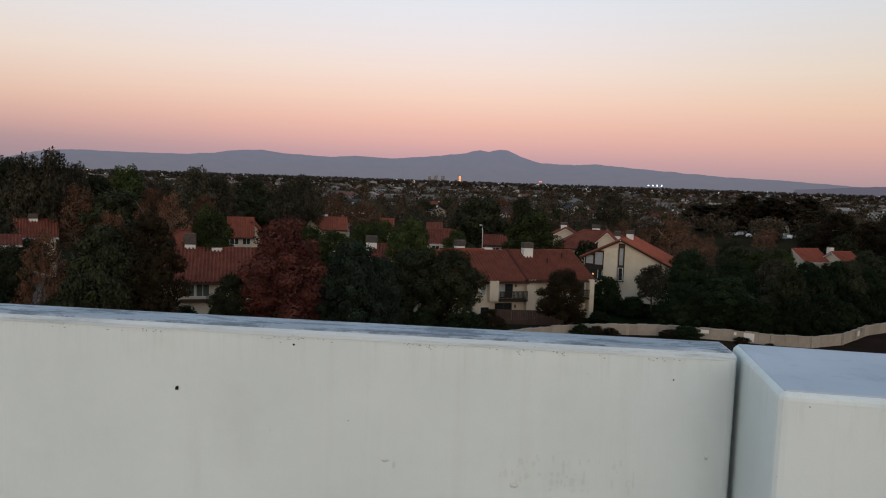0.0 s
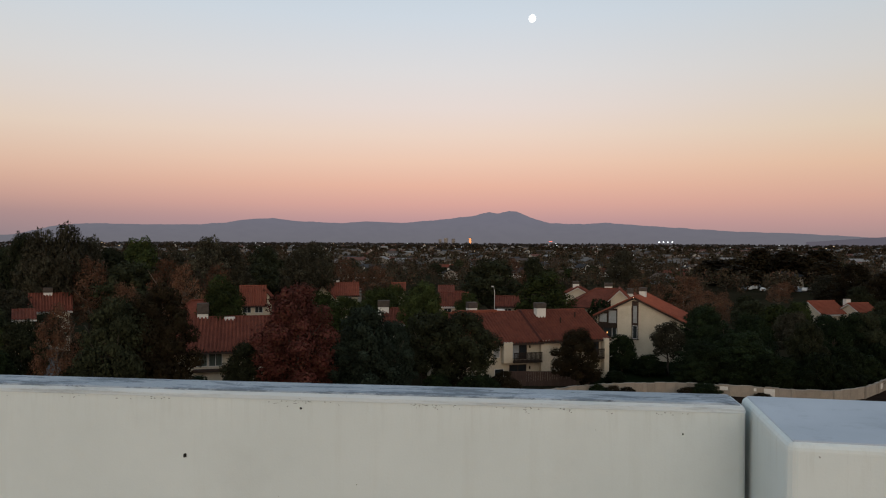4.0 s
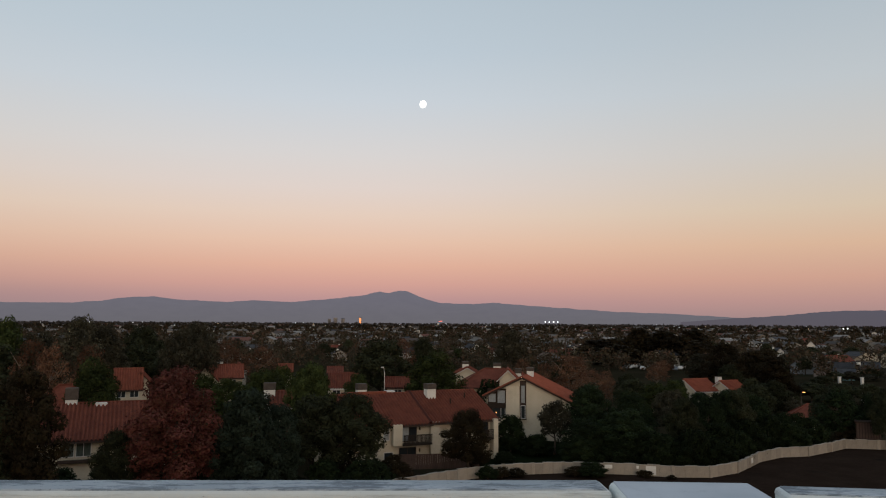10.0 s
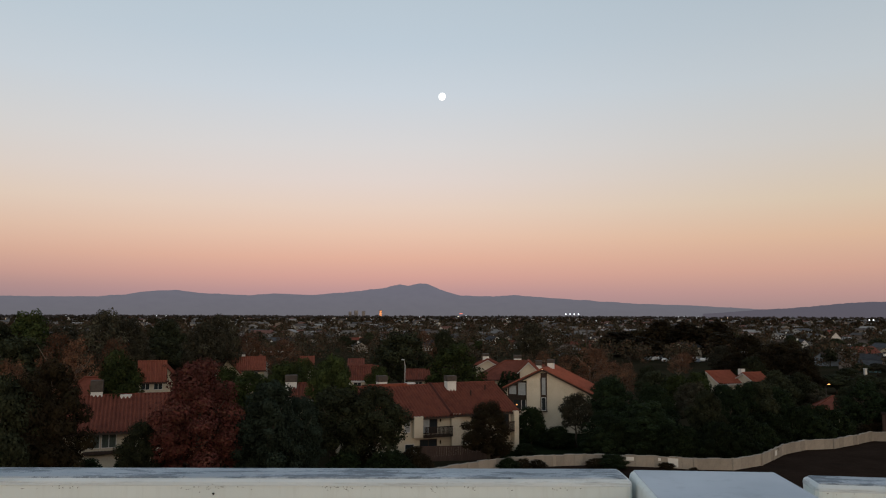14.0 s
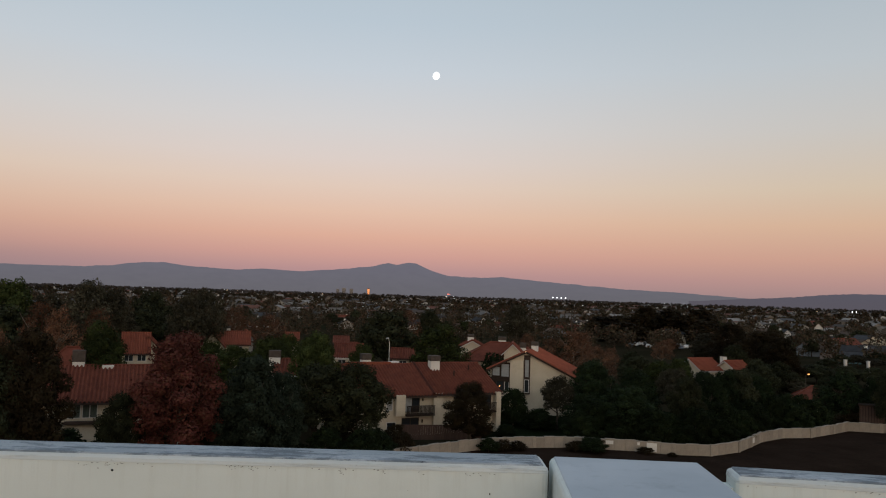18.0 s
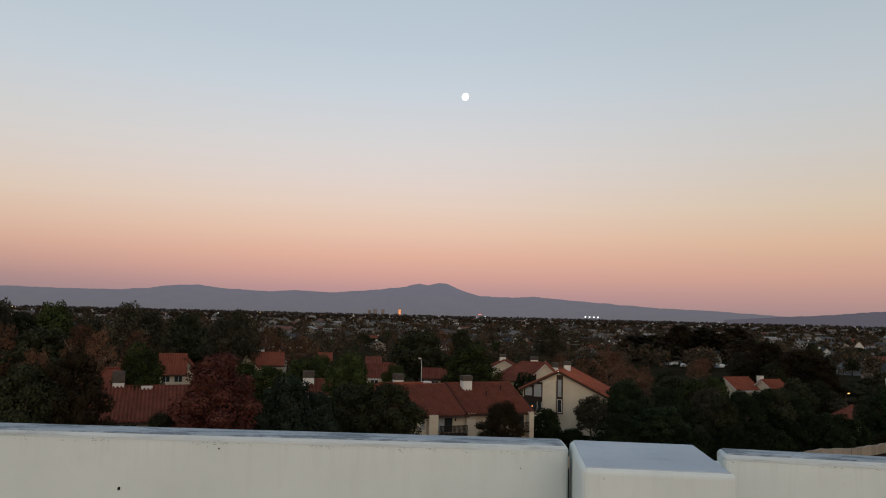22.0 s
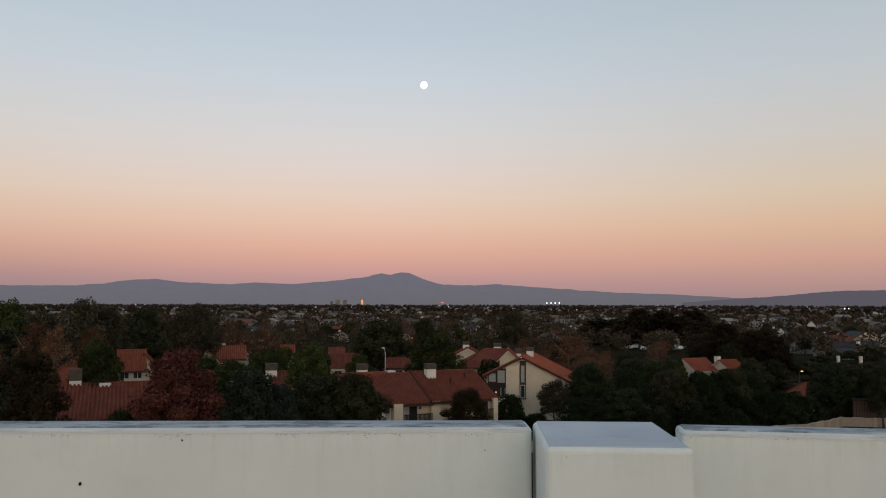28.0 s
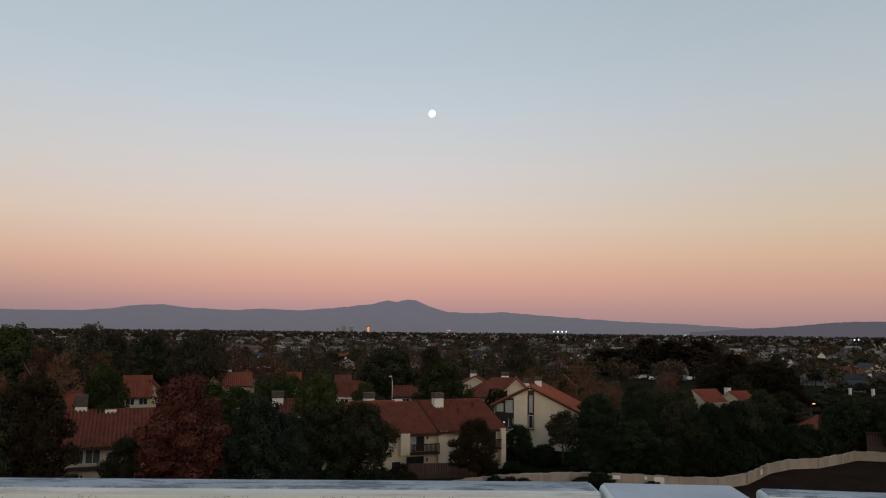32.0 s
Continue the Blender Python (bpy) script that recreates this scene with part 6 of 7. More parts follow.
# big trees to the east
grove("garden trees", [
    ("brown", 108.5, 306.1, 11.0, 17.9), ("brown", 116.1, 300.1, 15.5, 17.5), ("brown", 123.1, 292.9, 14.6, 21.0), ("brown", 135.1, 292.0, 15.2, 20.7), ("brown", 85.0, 167.4, 13.1, 12.1),
    ("brown", 87.5, 159.3, 11.6, 13.2), ("brown", 87.4, 150.2, 10.7, 11.1), ("tall", 102.6, 297.6, 7.6, 15.7), ("tall", 92.1, 194.0, 9.1, 12.3), ("brown", 87.8, 185.0, 6.1, 9.8),
    ("oak", 106.5, 299.4, 2.9, 11.5), ("oak", 118.7, 301.2, 4.7, 16.1), ("oak", 127.7, 293.1, 4.6, 17.8), ("oak", 76.7, 149.2, 8.7, 6.7),
])
# round the lamp
grove("garden trees", [
    ("dark", 69.3, 102.6, 8.1, 7.4), ("dark", 73.5, 102.1, 7.2, 4.4), ("oak", 70.6, 108.9, 6.5, 4.0), ("oak", 74.9, 125.1, 5.4, 5.5), ("oak", 77.9, 125.6, 3.3, 6.4),
    ("oak", 103.1, 152.2, 4.6, 7.0), ("oak", 107.2, 149.3, 4.6, 6.9), ("oak", 99.6, 156.8, 4.3, 10.2), ("oak_b", 92.0, 154.5, 5.5, 5.6), ("shrub", 59.9, 101.5, 3.1, 3.7),
    ("oak", 71.6, 96.1, 8.6, 4.4), ("oak", 136.1, 203.5, 3.6, 6.3), ("oak_b", 141.4, 203.5, 3.5, 6.5), ("oak", 153.6, 212.1, 3.8, 7.6), ("oak", 217.1, 341.6, 6.3, 8.7),
    ("oak", 128.6, 197.7, 2.7, 6.4),
])
# trees behind the long house
grove("street trees", [
    ("oak", -361.3, 171.6, 21.7, 16.1), ("oak", -345.7, 180.4, 20.4, 16.1), ("tall", -378.7, 157.1, 22.5, 15.1), ("oak_b", -278.9, 110.7, 16.5, 10.8), ("oak", -258.6, 152.1, 17.7, 16.4),
    ("oak_b", -260.7, 167.7, 18.1, 19.7), ("oak", -244.8, 173.4, 17.1, 15.2), ("oak", -285.8, 91.3, 20.1, 9.9), ("oak", -245.2, 135.3, 15.5, 10.8), ("oak_b", -276.2, 88.5, 15.8, 12.2),
])
# trees along the street
grove("street trees", [
    ("oak", -190.9, 98.7, 12.4, 17.8), ("oak_b", -181.7, 105.2, 11.7, 14.7), ("oak", -159.8, 102.6, 9.6, 15.1), ("oak", -147.6, 102.9, 8.5, 12.0), ("oak", -136.6, 62.0, 8.6, 6.8),
    ("oak_b", -160.7, 81.2, 9.2, 10.8), ("oak", -139.5, 78.4, 8.4, 11.1), ("oak_b", -133.2, 69.1, 7.6, 6.8), ("oak", -138.9, 97.9, 9.1, 11.4), ("oak_b", -147.0, 95.0, 9.9, 10.5),
    ("oak", -116.5, 97.6, 8.7, 9.7), ("oak", -124.6, 83.5, 6.7, 8.4), ("oak", -118.5, 74.6, 7.1, 6.7),
])
# trees round the street houses
grove("street trees", [
    ("oak", -167.5, 164.8, 18.4, 12.0), ("oak", -145.8, 177.7, 17.1, 15.6), ("oak", -198.1, 175.9, 14.2, 16.8),
    ("oak", -210.2, 169.4, 13.8, 15.7), ("oak", -244.3, 156.2, 17.1, 17.3), ("oak_b", -232.5, 164.6, 16.6, 22.0), ("oak", -237.1, 183.7, 15.5, 14.8), ("oak", -174.9, 164.2, 11.2, 14.2),
    ("shrub", -97.1, 93.6, 2.1, 14.7), ("shrub", -77.6, 91.5, 3.2, 8.7), ("shrub", -87.4, 93.5, 2.1, 7.7), ("cypress", -171.6, 167.7, 20.2, 3.1), ("sycamore", -101.1, 110.8, 6.8, 7.0),
    ("oak", -106.4, 142.6, 11.9, 12.0), ("oak_b", -108.7, 130.6, 14.5, 9.5), ("oak", -103.3, 103.1, 5.0, 6.9),
])
# trees round the street houses
grove("street trees", [
    ("oak", -120.3, 114.4, 2.6, 6.7), ("shrub", -122.3, 96.8, 2.4, 5.5),
])
plant("euc", -97.1, 100.9, 22.0, 18.5, group="street trees", turn=44)
plant("euc", -99.6, 108.0, 14.5, 9.0, group="street trees", turn=200)
# trees round the driveway
grove("street trees", [
    ("oak", -92.0, 148.8, 15.7, 11.1), ("oak", -62.0, 93.1, 10.6, 9.6), ("oak", -63.7, 87.1, 10.0, 6.5), ("oak", -96.5, 127.5, 14.7, 9.6), ("green", -48.8, 77.9, 7.5, 4.1),
    ("oak_b", -63.3, 104.2, 10.1, 6.6), ("red", -50.4, 74.5, 7.0, 3.7), ("oak", -60.9, 79.2, 6.6, 6.5), ("shrub", -48.4, 68.5, 6.8, 5.0), ("shrub", -43.8, 69.2, 6.4, 5.6),
    ("oak_b", -82.0, 125.5, 12.6, 9.6), ("oak", -47.8, 83.2, 6.3, 3.1),
])
for x, y, h in [(-200.8, 274.4, 31.0), (-205.0, 283.7, 29.4), (-229.6, 351.7, 26.0), (-256.0, 333.1, 22.2), (-307.0, 224.0, 28.8), (-294.9, 239.7, 26.6), (-292.9, 242.1, 29.5), (-290.9, 244.5, 29.9), (-288.6, 247.2, 29.1), (-285.4, 250.9, 27.7), (-282.9, 100.1, 26.6), (-273.1, 97.8, 21.3)]:
    plant("palm", x, y, h, 6.6 + (h * 7 % 3) * 0.3, group="fan palms")
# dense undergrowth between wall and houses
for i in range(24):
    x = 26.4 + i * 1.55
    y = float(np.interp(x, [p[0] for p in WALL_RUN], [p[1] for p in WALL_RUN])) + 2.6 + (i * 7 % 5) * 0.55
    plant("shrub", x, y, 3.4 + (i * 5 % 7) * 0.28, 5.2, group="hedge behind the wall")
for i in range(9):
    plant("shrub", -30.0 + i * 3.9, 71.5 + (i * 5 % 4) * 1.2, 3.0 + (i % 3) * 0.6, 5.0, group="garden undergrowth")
# shrubs along the block wall
for i, (x, y, h, w) in enumerate([(26.2, 82.6, 1.6, 4.2), (24.4, 82.8, 1.2, 2.6), (32.0, 81.9, 0.8, 2.2), (14.5, 82.0, 1.5, 2.6), (16.2, 82.6, 1.3, 2.4), (18.0, 83.2, 1.0, 2.4), (2.2, 77.0, 3.2, 4.6), (4.6, 78.8, 2.8, 3.6), (-1.0, 80.5, 3.6, 5.0), (0.5, 75.0, 3.0, 4.4), (4.6, 86.4, 2.2, 3.0), (14.4, 89.6, 1.6, 3.2), (18.2, 91.4, 1.4, 3.0), (34.5, 80.4, 0.5, 1.2), (70.0, 101.0, 3.0, 5.0)]):
    plant("dryshrub" if i % 3 else "shrub", x, y, h, w, group="shrubs by the wall")


# ---------------------------------------------------------------- poles and lamps
def street_lamp(x, y, h, arm, turn, mat, lit=None, label="grey steel street lamp with curved arm", slim=1.0):
    t = thing("street_lamp", label, "street lamp", "street lamps", m=pose(x, y, 0, 0, 0, turn))
    pts = [(0, 0, 0), (0, 0, h * 0.5), (0, 0, h * 0.92), (arm * 0.25, 0, h * 0.985), (arm, 0, h)]
    smooth(part("pole", tube(bmesh.new(), pts, [r * slim for r in (0.16, 0.13, 0.10, 0.07, 0.05)], 8), mat, t))
    bm = bmesh.new()
    bmesh.ops.create_uvsphere(bm, u_segments=10, v_segments=6, radius=0.24 * (0.6 + 0.4 * slim), matrix=Matrix.Translation((arm + 0.2, 0, h - 0.05)) @ Matrix.Diagonal((1.3, 0.7, 0.45, 1)))
    part("lamp_head", bm, lit or mat, t)
    return t


street_lamp(-90.2, 54.0, 12.2, -1.4, 35, M_STEEL, slim=0.8)
street_lamp(-42.0, 42.9, 11.3, 0.1, 0, M_STEEL, label="pale grey steel post", slim=0.5)
street_lamp(73.6, 118.9, 5.7, 0.3, 0, M_WOODPOLE, M_LAMP_AMBER, "street lamp with amber light", 0.5)
street_lamp(4.4, 109.7, 10.4, -0.5, 0, M_TRIM, label="slim white light pole", slim=0.5)


def utility_pole(x, y, h, turn):
    t = thing("utility_pole", "weathered wooden utility pole with crossarm", "utility pole", "utility poles", m=pose(x, y, 0, 0, 0, turn))
    part("pole", tube(bmesh.new(), [(0, 0, 0), (0, 0, h)], [0.17, 0.11], 7), M_WOODPOLE, t)
    part("crossarm", box(-1.3, -0.07, h - 0.9, 1.3, 0.07, h - 0.74), M_WOODPOLE, t)
    for s in (-1.1, -0.4, 0.4, 1.1):
        part("insulator", box(s - 0.05, -0.05, h - 0.74, s + 0.05, 0.05, h - 0.52, 0.02, 1), M_TRIM, t)


for x, y, h, a in [(-108.8, 50.9, 12.2, 30), (-240.0, 120.0, 18.6, 20), (-225.0, 95.0, 18.3, 20), (-300.0, 220.0, 18.4, 30), (-115.0, 108.0, 9.5, 40), (-121.0, 100.0, 7.6, 40), (96.0, 190.0, 8.0, 10), (58.0, 205.0, 14.0, 0)]:
    utility_pole(x, y, h, a)
for x, y in [(106.4, 157.2), (110.0, 154.7)]:
    gp = thing("white_post", "short white gate post", "post", "white gate posts", m=pose(x, y, 0))
    part("post", box(-0.27, -0.27, 0, 0.27, 0.27, 5.3, 0.05, 1), M_TRIM, gp)
    part("post_cap", box(-0.33, -0.33, 5.3, 0.33, 0.33, 5.42, 0.04, 1), M_TRIM, gp)


def parked_car(x, y, rot, mat, label):
    t = thing("car", label, "car", "parked cars", m=pose(x, y, 0.02, 0, 0, rot))
    bm = bmesh.new()
    prof = [(-2.2, 0.35), (-2.25, 0.8), (-1.6, 0.95), (-0.9, 1.42), (0.6, 1.45), (1.3, 1.0), (2.15, 0.82), (2.25, 0.4)]
    rows = [[bm.verts.new((px, s * (0.88 if pz < 1.1 else 0.68), pz)) for px, pz in prof] for s in (-1, 1)]
    n = len(prof)
    for i in range(n):
        bm.faces.new((rows[0][i], rows[0][(i + 1) % n], rows[1][(i + 1) % n], rows[1][i]))
    bm.faces.new(rows[0][::-1])
    bm.faces.new(rows[1])
    bmesh.ops.bevel(bm, geom=bm.edges[:], offset=0.06, segments=2, affect="EDGES")
    part("body", bm, mat, t)
    part("windscreen", box(-0.85, -0.7, 1.0, 0.9, 0.7, 1.32, 0.05, 1), M_GLASS, t)
    for px in (-1.4, 1.4):
        for s in (-1, 1):
            w = bmesh.new()
            bmesh.ops.create_cone(w, cap_ends=True, segments=14, radius1=0.33, radius2=0.33, depth=0.22, matrix=pose(px, s * 0.80, 0.33, 90))
            part("wheel", w, M_TYRE, t)


parked_car(-52.0, 88.0, 60, M_CARPAINT, "silver parked car under the trees")
parked_car(-47.0, 77.5, 70, M_TRIM, "white parked car under the trees")
parked_car(-62.0, 108.0, 55, M_CARPAINT, "silver parked car on the driveway")
parked_car(-66.5, 113.0, 50, M_TRIM, "white parked car on the driveway")
parked_car(-56.0, 95.0, 60, M_CARPAINT, "silver parked car under the trees")

# cars beside the driveway
parked_car(-70.4, 120.6, 20, M_TRIM, "white parked car by the driveway")
parked_car(-65.7, 110.6, 25, M_CARPAINT, "silver parked car by the driveway")
# cars on a distant lot between the big trees
for i in range(15):
    az_, d_ = 20.1 + i * 0.29 + (i * 7 % 3) * 0.05, 286.0 + (i * 5 % 4) * 6.0
    parked_car(d_ * math.sin(radians(az_)), d_ * math.cos(radians(az_)), 60 + (i % 3) * 6, M_TRIM if i % 3 else M_CARPAINT, "white parked car on a distant lot" if i % 3 else "silver parked car on a distant lot")

# ---------------------------------------------------------------- the suburb out to the horizon
rs_ = random.Random(77)
WALLS = [M_WHITEST, M_STUCCO, M_STUCCO, M_TAN, M_TAN, M_GREYW, M_WHITEST]
ROOFS = [M_BROWNSH, M_SHINGLE, M_TILE, M_BROWNSH, M_SHINGLE]


def spot(az, d):
    return d * math.sin(radians(az)), d * math.cos(radians(az))


# nearer rows: single houses with a few trees each
PICKED = [(-1.2, 432.0), (150.0, 266.0), (181.3, 271.4), (-34.0, 470.0), (163.0, 231.8), (158.0, 250.0), (191.4, 301.9), (67.1, 375.6), (242.4, 366.2), (202.3, 277.4),
          (294.0, 461.5), (221.1, 371.5), (229.5, 329.2), (319.2, 442.5), (386.0, 566.8), (298.8, 516.1), (372.8, 600.7), (-71.2, 561.2), (-51.1, 608.9), (-12.8, 492.9),
          (62.5, 432.4), (165.2, 678.0), (59.8, 559.8), (102.0, 340.0), (120.0, 420.0), (167.6, 335.8), (-60.0, 520.0), (-52.6, 483.7), (76.0, 312.0), (215.4, 784.5)]
house_variants = []
for i in range(10):
    L, W = rs_.uniform(7.5, 11.5), rs_.uniform(6, 8)
    wh = rs_.choice([2.5, 2.7, 3.0, 4.6])
    h = small_house(*PICKED[i], rs_.choice([12, 100, -70, 190]), L, W, wh, wh + rs_.uniform(1.3, 2.0), WALLS[i % 7], ROOFS[i % 5],
                    ("two-storey " if wh > 4 else "single-storey ") + ["white", "cream", "cream", "grey-tan", "grey-tan", "blue-grey", "white"][i % 7] + " house with " + ["brown", "charcoal", "red", "brown", "charcoal"][i % 5] + " roof", 3, i % 2 == 0, seed=i)
    house_variants.append(h)
for i, (x, y) in enumerate(PICKED[10:]):
    copy_thing(house_variants[(0, 6, 1, 6, 5, 0, 2)[i % 7]], pose(x, y, 0, 0, 0, (15, 105, -75, 195)[i % 4] + (i * 7 % 11)))
    for k in range(1 + i % 2):
        plant(("oak", "green", "oak_b")[(i + k) % 3], x * (0.955 - 0.02 * k) + (k - 1) * 7.5, y * (0.955 - 0.02 * k) - (i % 3) * 2, 2.6 + (i * 3 + k * 5) % 4 * 0.8, 5.5 + (i + k) % 3, group="neighbourhood trees")
for i in range(34):
    plant(("oak", "green", "oak_b", "tall")[i % 4], 118.0 + (i * 37 % 89) * 1.25, 172.0 + (i * 53 % 97) * 1.5, 2.8 + (i * 7 % 5) * 0.75, 5.5 + (i % 4), group="neighbourhood trees")
TREE_KEYS = ["oak", "oak_b", "oak", "green", "tall", "sycamore_b", "oak"]
placed = 0
for az10 in range(-800, 480, 21):
    az = az10 / 10 + rs_.uniform(-0.5, 0.5)
    for ring in range(3):
        d = 240 + ring * 85 + rs_.uniform(0, 70)
        if ring == 0 and -34 < az < 50:
            d += 75
        x, y = spot(az, d)
        if rs_.random() < (0.30 if ring == 0 and -34 < az < 50 else 0.62):
            v = house_variants[placed % 10]
            o = copy_thing(v, pose(x, y, 0, 0, 0, rs_.choice([10, 100, 190, 280]) + rs_.uniform(-12, 12)))
            placed += 1
        x2, y2 = spot(az + rs_.uniform(-0.8, 0.8), d + rs_.uniform(-22, 12))
        if ring == 0 or rs_.random() < 0.2:
            plant(rs_.choice(TREE_KEYS), x2, y2, rs_.uniform(4.5, 9.0), rs_.uniform(5.5, 9), group="neighbourhood trees")
        if rs_.random() < 0.05:
            x2, y2 = spot(az + rs_.uniform(-0.8, 0.8), d + rs_.uniform(-22, 12))
            plant(rs_.choice(TREE_KEYS), x2, y2, rs_.uniform(3.5, 7.5), rs_.uniform(5, 8), group="neighbourhood trees")

# farther: joined into single sheets of houses, trees and lamps
rng = np.random.default_rng(9)
hv, hf, rv, rf = [], [], [], []
for i in range(3400):
    az = rng.uniform(-86, 52)
    d = 470 + 3300 * rng.random() ** 1.5
    x, y = d * math.sin(radians(az)), d * math.cos(radians(az))
    a = rng.choice([0.2, 1.77]) + rng.normal() * 0.15
    s = 1 + d / 4000
    L, W, wh = rng.uniform(6, 12) * s, rng.uniform(5, 8) * s, rng.choice([2.8, 2.8, 3.2, 5.2])
    c, sn = math.cos(a), math.sin(a)
    def P(px, py, pz):
        return (x + c * px - sn * py, y + sn * px + c * py, pz)
    k = len(hv)
    v, f = gable_prism(L, W, wh, wh + W * 0.2)
    hv += [P(*q) for q in v]
    hf += [tuple(k + j for j in q) for q in f[:5]]
    k = len(rv)
    o = 0.5
    rv += [P(-o, -o, wh - 0.1), P(L + o, -o, wh - 0.1), P(L + o, W / 2, wh + W * 0.2 + 0.15), P(-o, W / 2, wh + W * 0.2 + 0.15), P(L + o, W + o, wh - 0.1), P(-o, W + o, wh - 0.1)]
    rf += [(k, k + 1, k + 2, k + 3), (k + 3, k + 2, k + 4, k + 5)]
M_FARWALL = island_colours("far_house_walls", [(0.281, 0.260, 0.232), (0.197, 0.169, 0.141), (0.436, 0.422, 0.393), (0.141, 0.116, 0.099), (0.197, 0.204, 0.218), (0.112, 0.099, 0.085), (0.169, 0.141, 0.120)])
M_FARROOF = island_colours("far_house_roofs", [(0.070, 0.056, 0.049), (0.056, 0.056, 0.060), (0.120, 0.053, 0.039), (0.112, 0.099, 0.087), (0.064, 0.049, 0.042), (0.110, 0.104, 0.098), (0.215, 0.205, 0.195), (0.048, 0.043, 0.040)])
far = thing("far_suburb", "endless low suburb of pale houses under trees", "suburb", kind="stuff")
part("far_house_walls", pydata("far_house_walls", hv, hf), M_FARWALL, far)["kind"] = "stuff"
part("far_house_roofs", pydata("far_house_roofs", rv, rf), M_FARROOF, far)["kind"] = "stuff"


def far_woods(name, n, seed, d0, d1, power, hmin, hmax, clumps, size):
    rg = np.random.default_rng(seed)
    az = np.radians(rg.uniform(-88, 54, n))
    d = d0 + (d1 - d0) * rg.random(n) ** power
    bx, by = d * np.sin(az), d * np.cos(az)
    h = rg.uniform(hmin, hmax, n)
    w = h * rg.uniform(0.35, 0.6, n)
    dirs = rg.normal(size=(n, clumps, 3))
    dirs /= np.linalg.norm(dirs, axis=2)[:, :, None]
    rad = rg.random((n, clumps, 1)) ** 0.4
    cen = dirs * rad * np.stack([w, w, h * 0.42], 1)[:, None, :]
    cen += np.stack([bx, by, h * 0.58], 1)[:, None, :]
    cen = cen.reshape(-1, 3)
    m = len(cen)
    u = rg.normal(size=(m, 3))
    u /= np.linalg.norm(u, axis=1)[:, None]
    v = np.cross(u, rg.normal(size=(m, 3)))
    v /= np.linalg.norm(v, axis=1)[:, None]
    s = (size * (0.6 + 0.8 * rg.random(m)) * np.repeat(h / 8, clumps))[:, None]
    q = np.stack([cen + u * s, cen + v * s * 0.7, cen - u * s, cen - v * s * 0.7], 1).reshape(-1, 3)
    idx = np.arange(m) * 4
    faces = np.stack([idx, idx + 1, idx + 2, idx + 3], 1)
    me = pydata(name, q.tolist(), faces.tolist())
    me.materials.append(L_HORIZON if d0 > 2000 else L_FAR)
    return tagged(part(name, me, None), "dark trees spread through the far suburb", "woods", kind="stuff")


far_woods("far_woods_nearest", 1900, 13, 240, 500, 1.0, 2.6, 8.5, 150, 0.46)
far_woods("far_woods_near", 4200, 3, 450, 1100, 1.0, 3.6, 9.0, 44, 1.0)
far_woods("far_woods_middle", 3600, 4, 1000, 2600, 1.1, 4.5, 10.0, 22, 2.1)
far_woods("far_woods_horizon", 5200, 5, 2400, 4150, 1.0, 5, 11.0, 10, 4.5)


def lamps(name, n, seed, mat, d0, d1, r, label, az0=-86, az1=50):
    rg = np.random.default_rng(seed)
    bm = bmesh.new()
    for i in range(n):
        az = radians(rg.uniform(az0, az1))
        d = d0 + (d1 - d0) * rg.random()
        bmesh.ops.create_icosphere(bm, subdivisions=1, radius=r * d / 1000 * rg.uniform(0.5, 1.2),
                                   matrix=Matrix.Translation((d * math.sin(az), d * math.cos(az), rg.uniform(4, 9) + d / 1000)))
    return tagged(part(name, bm, mat), label, "city lights", kind="stuff")


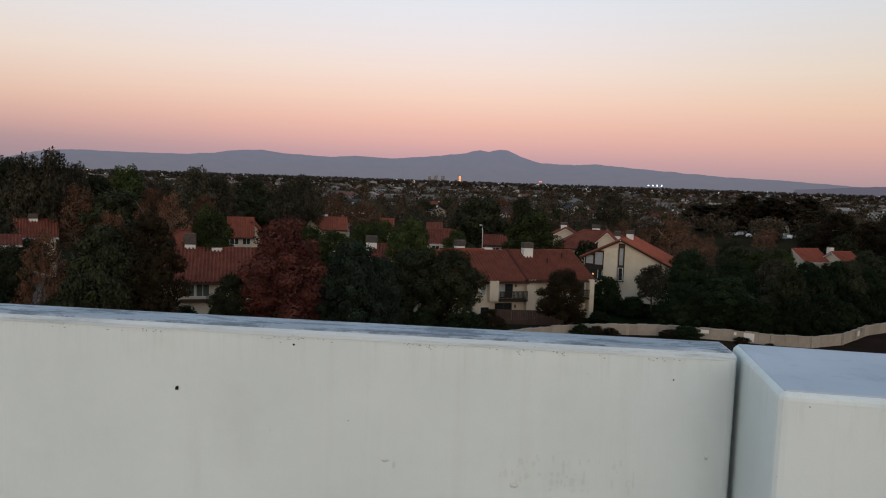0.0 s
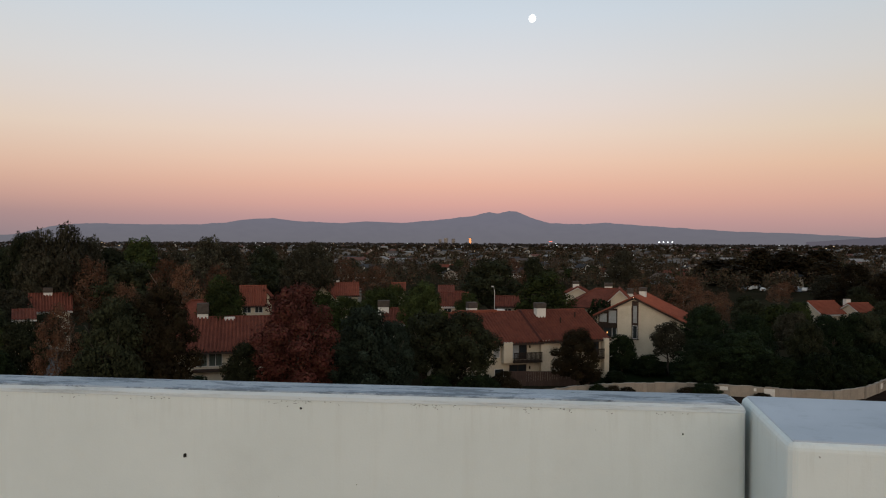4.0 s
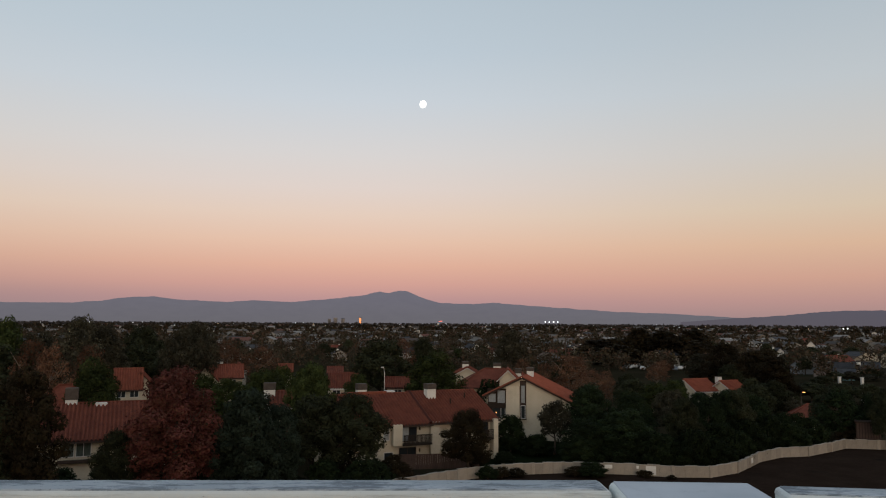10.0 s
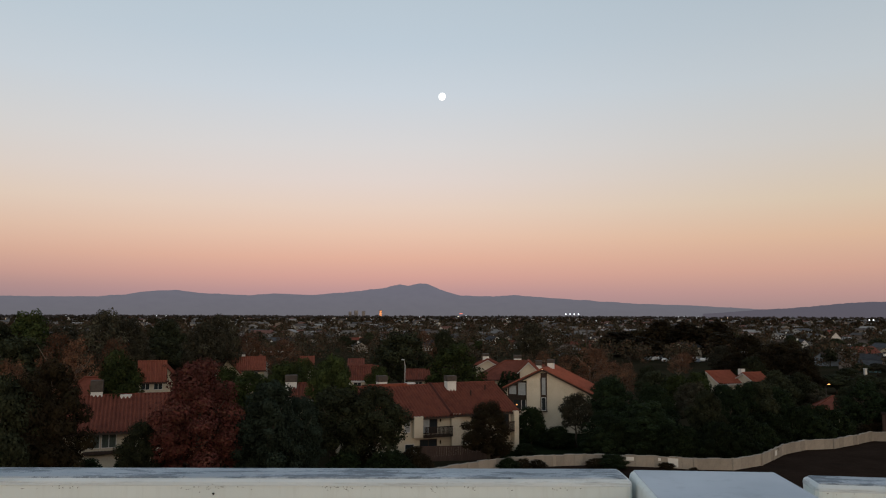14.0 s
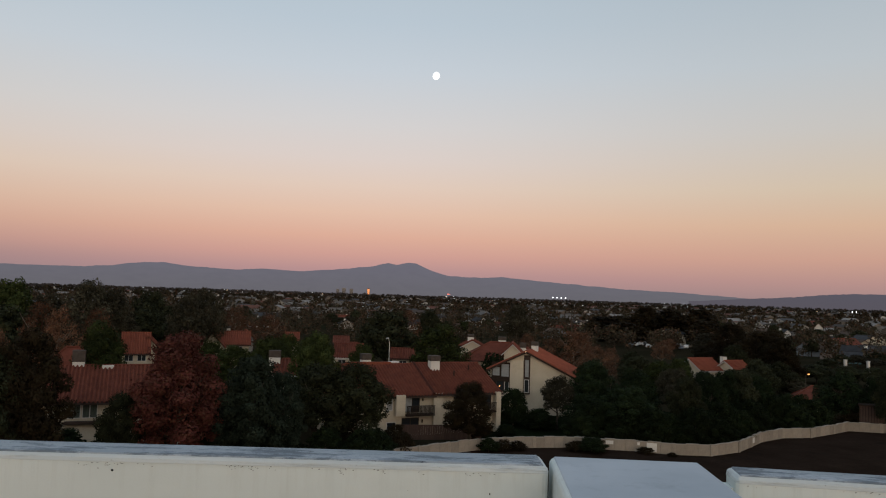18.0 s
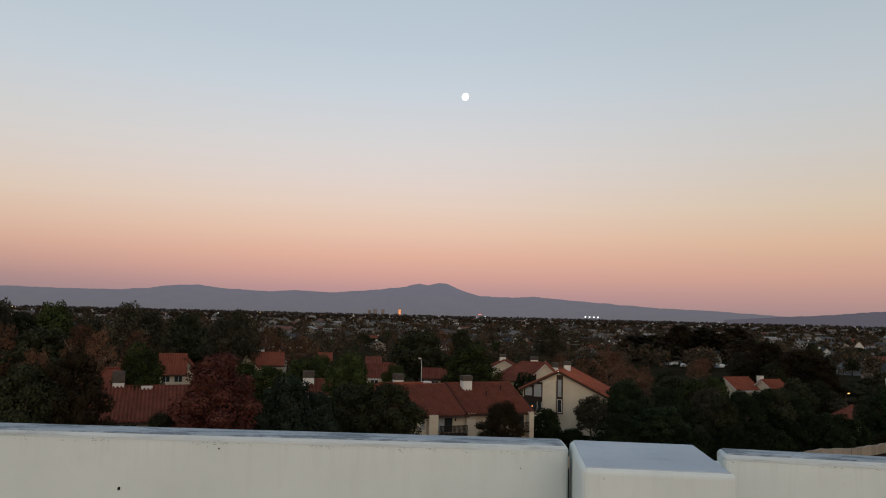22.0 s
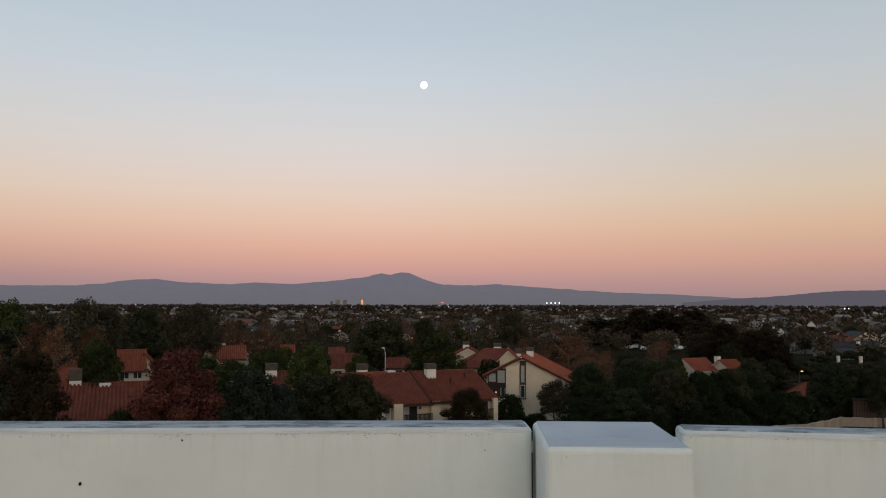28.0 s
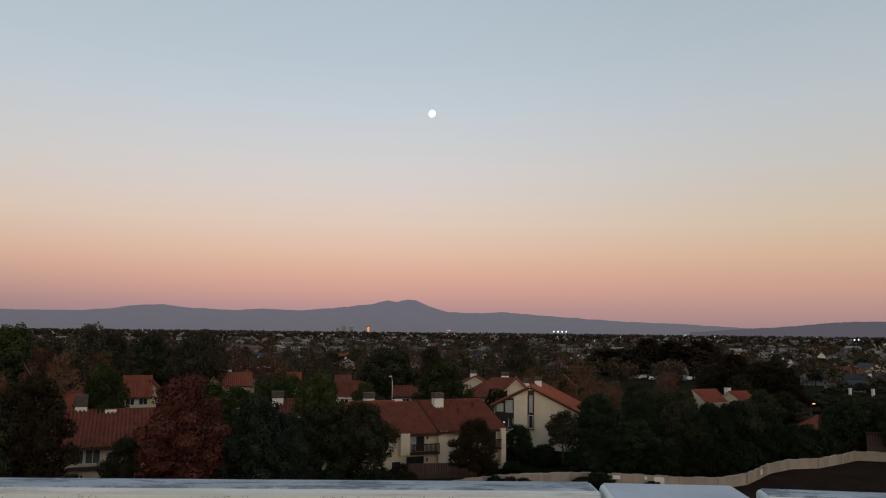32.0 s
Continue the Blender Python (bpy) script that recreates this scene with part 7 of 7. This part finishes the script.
lamps("white_city_lights", 90, 6, M_GLOW_WHITE, 700, 3600, 0.30, "scattered small white city lights")
# no lamps: glowing specks added for pale walls, windows and cars far off
lamps("faint_city_lights", 130, 21, M_GLOW_WHITE, 400, 1700, 0.17, "faint glowing specks standing for pale walls, windows and cars")
lamps("warm_city_lights", 40, 8, M_LAMP_WARM, 600, 3400, 0.32, "scattered small warm city lights")
# four floodlights of a far stadium
fl = thing("stadium_floodlights", "row of four bright far stadium floodlights", "floodlights")
for k in range(4):
    bm = bmesh.new()
    bmesh.ops.create_icosphere(bm, subdivisions=2, radius=2.9, matrix=Matrix.Translation((864 + k * 19.5, 3390, 20.3)))
    part("floodlight", bm, M_GLOW_WHITE, fl)
    part("floodlight_mast", box(863.6 + k * 19.5, 3390, 0, 864.4 + k * 19.5, 3391, 17), M_WOODPOLE, fl)
for k, (x, y) in enumerate([(-313.6, 248.3), (1130, 1650), (1137, 1645.5)]):
    bm = bmesh.new()
    bmesh.ops.create_icosphere(bm, subdivisions=2, radius=0.45 if k == 0 else 1.5, matrix=Matrix.Translation((x, y, 17.4 if k == 0 else 7.2)))
    tagged(part("lone_lamp", bm, M_LAMP_AMBER if k == 0 else M_GLOW_WHITE), "bright lamp far off above the roofs", "street lamp")
# towers near the horizon
def tower(x, y, w, h, mat, label):
    t = thing("office_tower", label, "office tower", "far towers")
    part("tower_body", box(x - w / 2, y, 0, x + w / 2, y + w, h), M_FARTOWER, t)
    for k in range(int(h / 5)):
        part("window_band", box(x - w * 0.42, y - 0.4, 2 + k * 5, x + w * 0.42, y, 5.2 + k * 5), mat, t)


M_FARTOWER = surface("grey_tower_concrete", (0.10, 0.10, 0.12), (0.13, 0.13, 0.15), 0.05, 0.8, 0.5)
tower(28.5, 3950, 13, 39, M_TOWER, "far glass tower lit orange by the last sun")
tower(-98, 3950, 20, 36, M_GLASS, "grey far office tower")
tower(-60, 3990, 18, 34, M_GLASS, "grey far office tower")
tower(-130, 3990, 16, 30, M_GLASS, "grey far office tower")
rd = part("red_sign", box(434, 3900, 19, 450, 3902, 23, 0.5, 1), M_SIGN_RED)
tagged(rd, "glowing red sign far off on the horizon", "sign")

for t_, used in PROTO.values():
    if not used:
        for o in (*t_.children_recursive, t_):
            bpy.data.objects.remove(o)
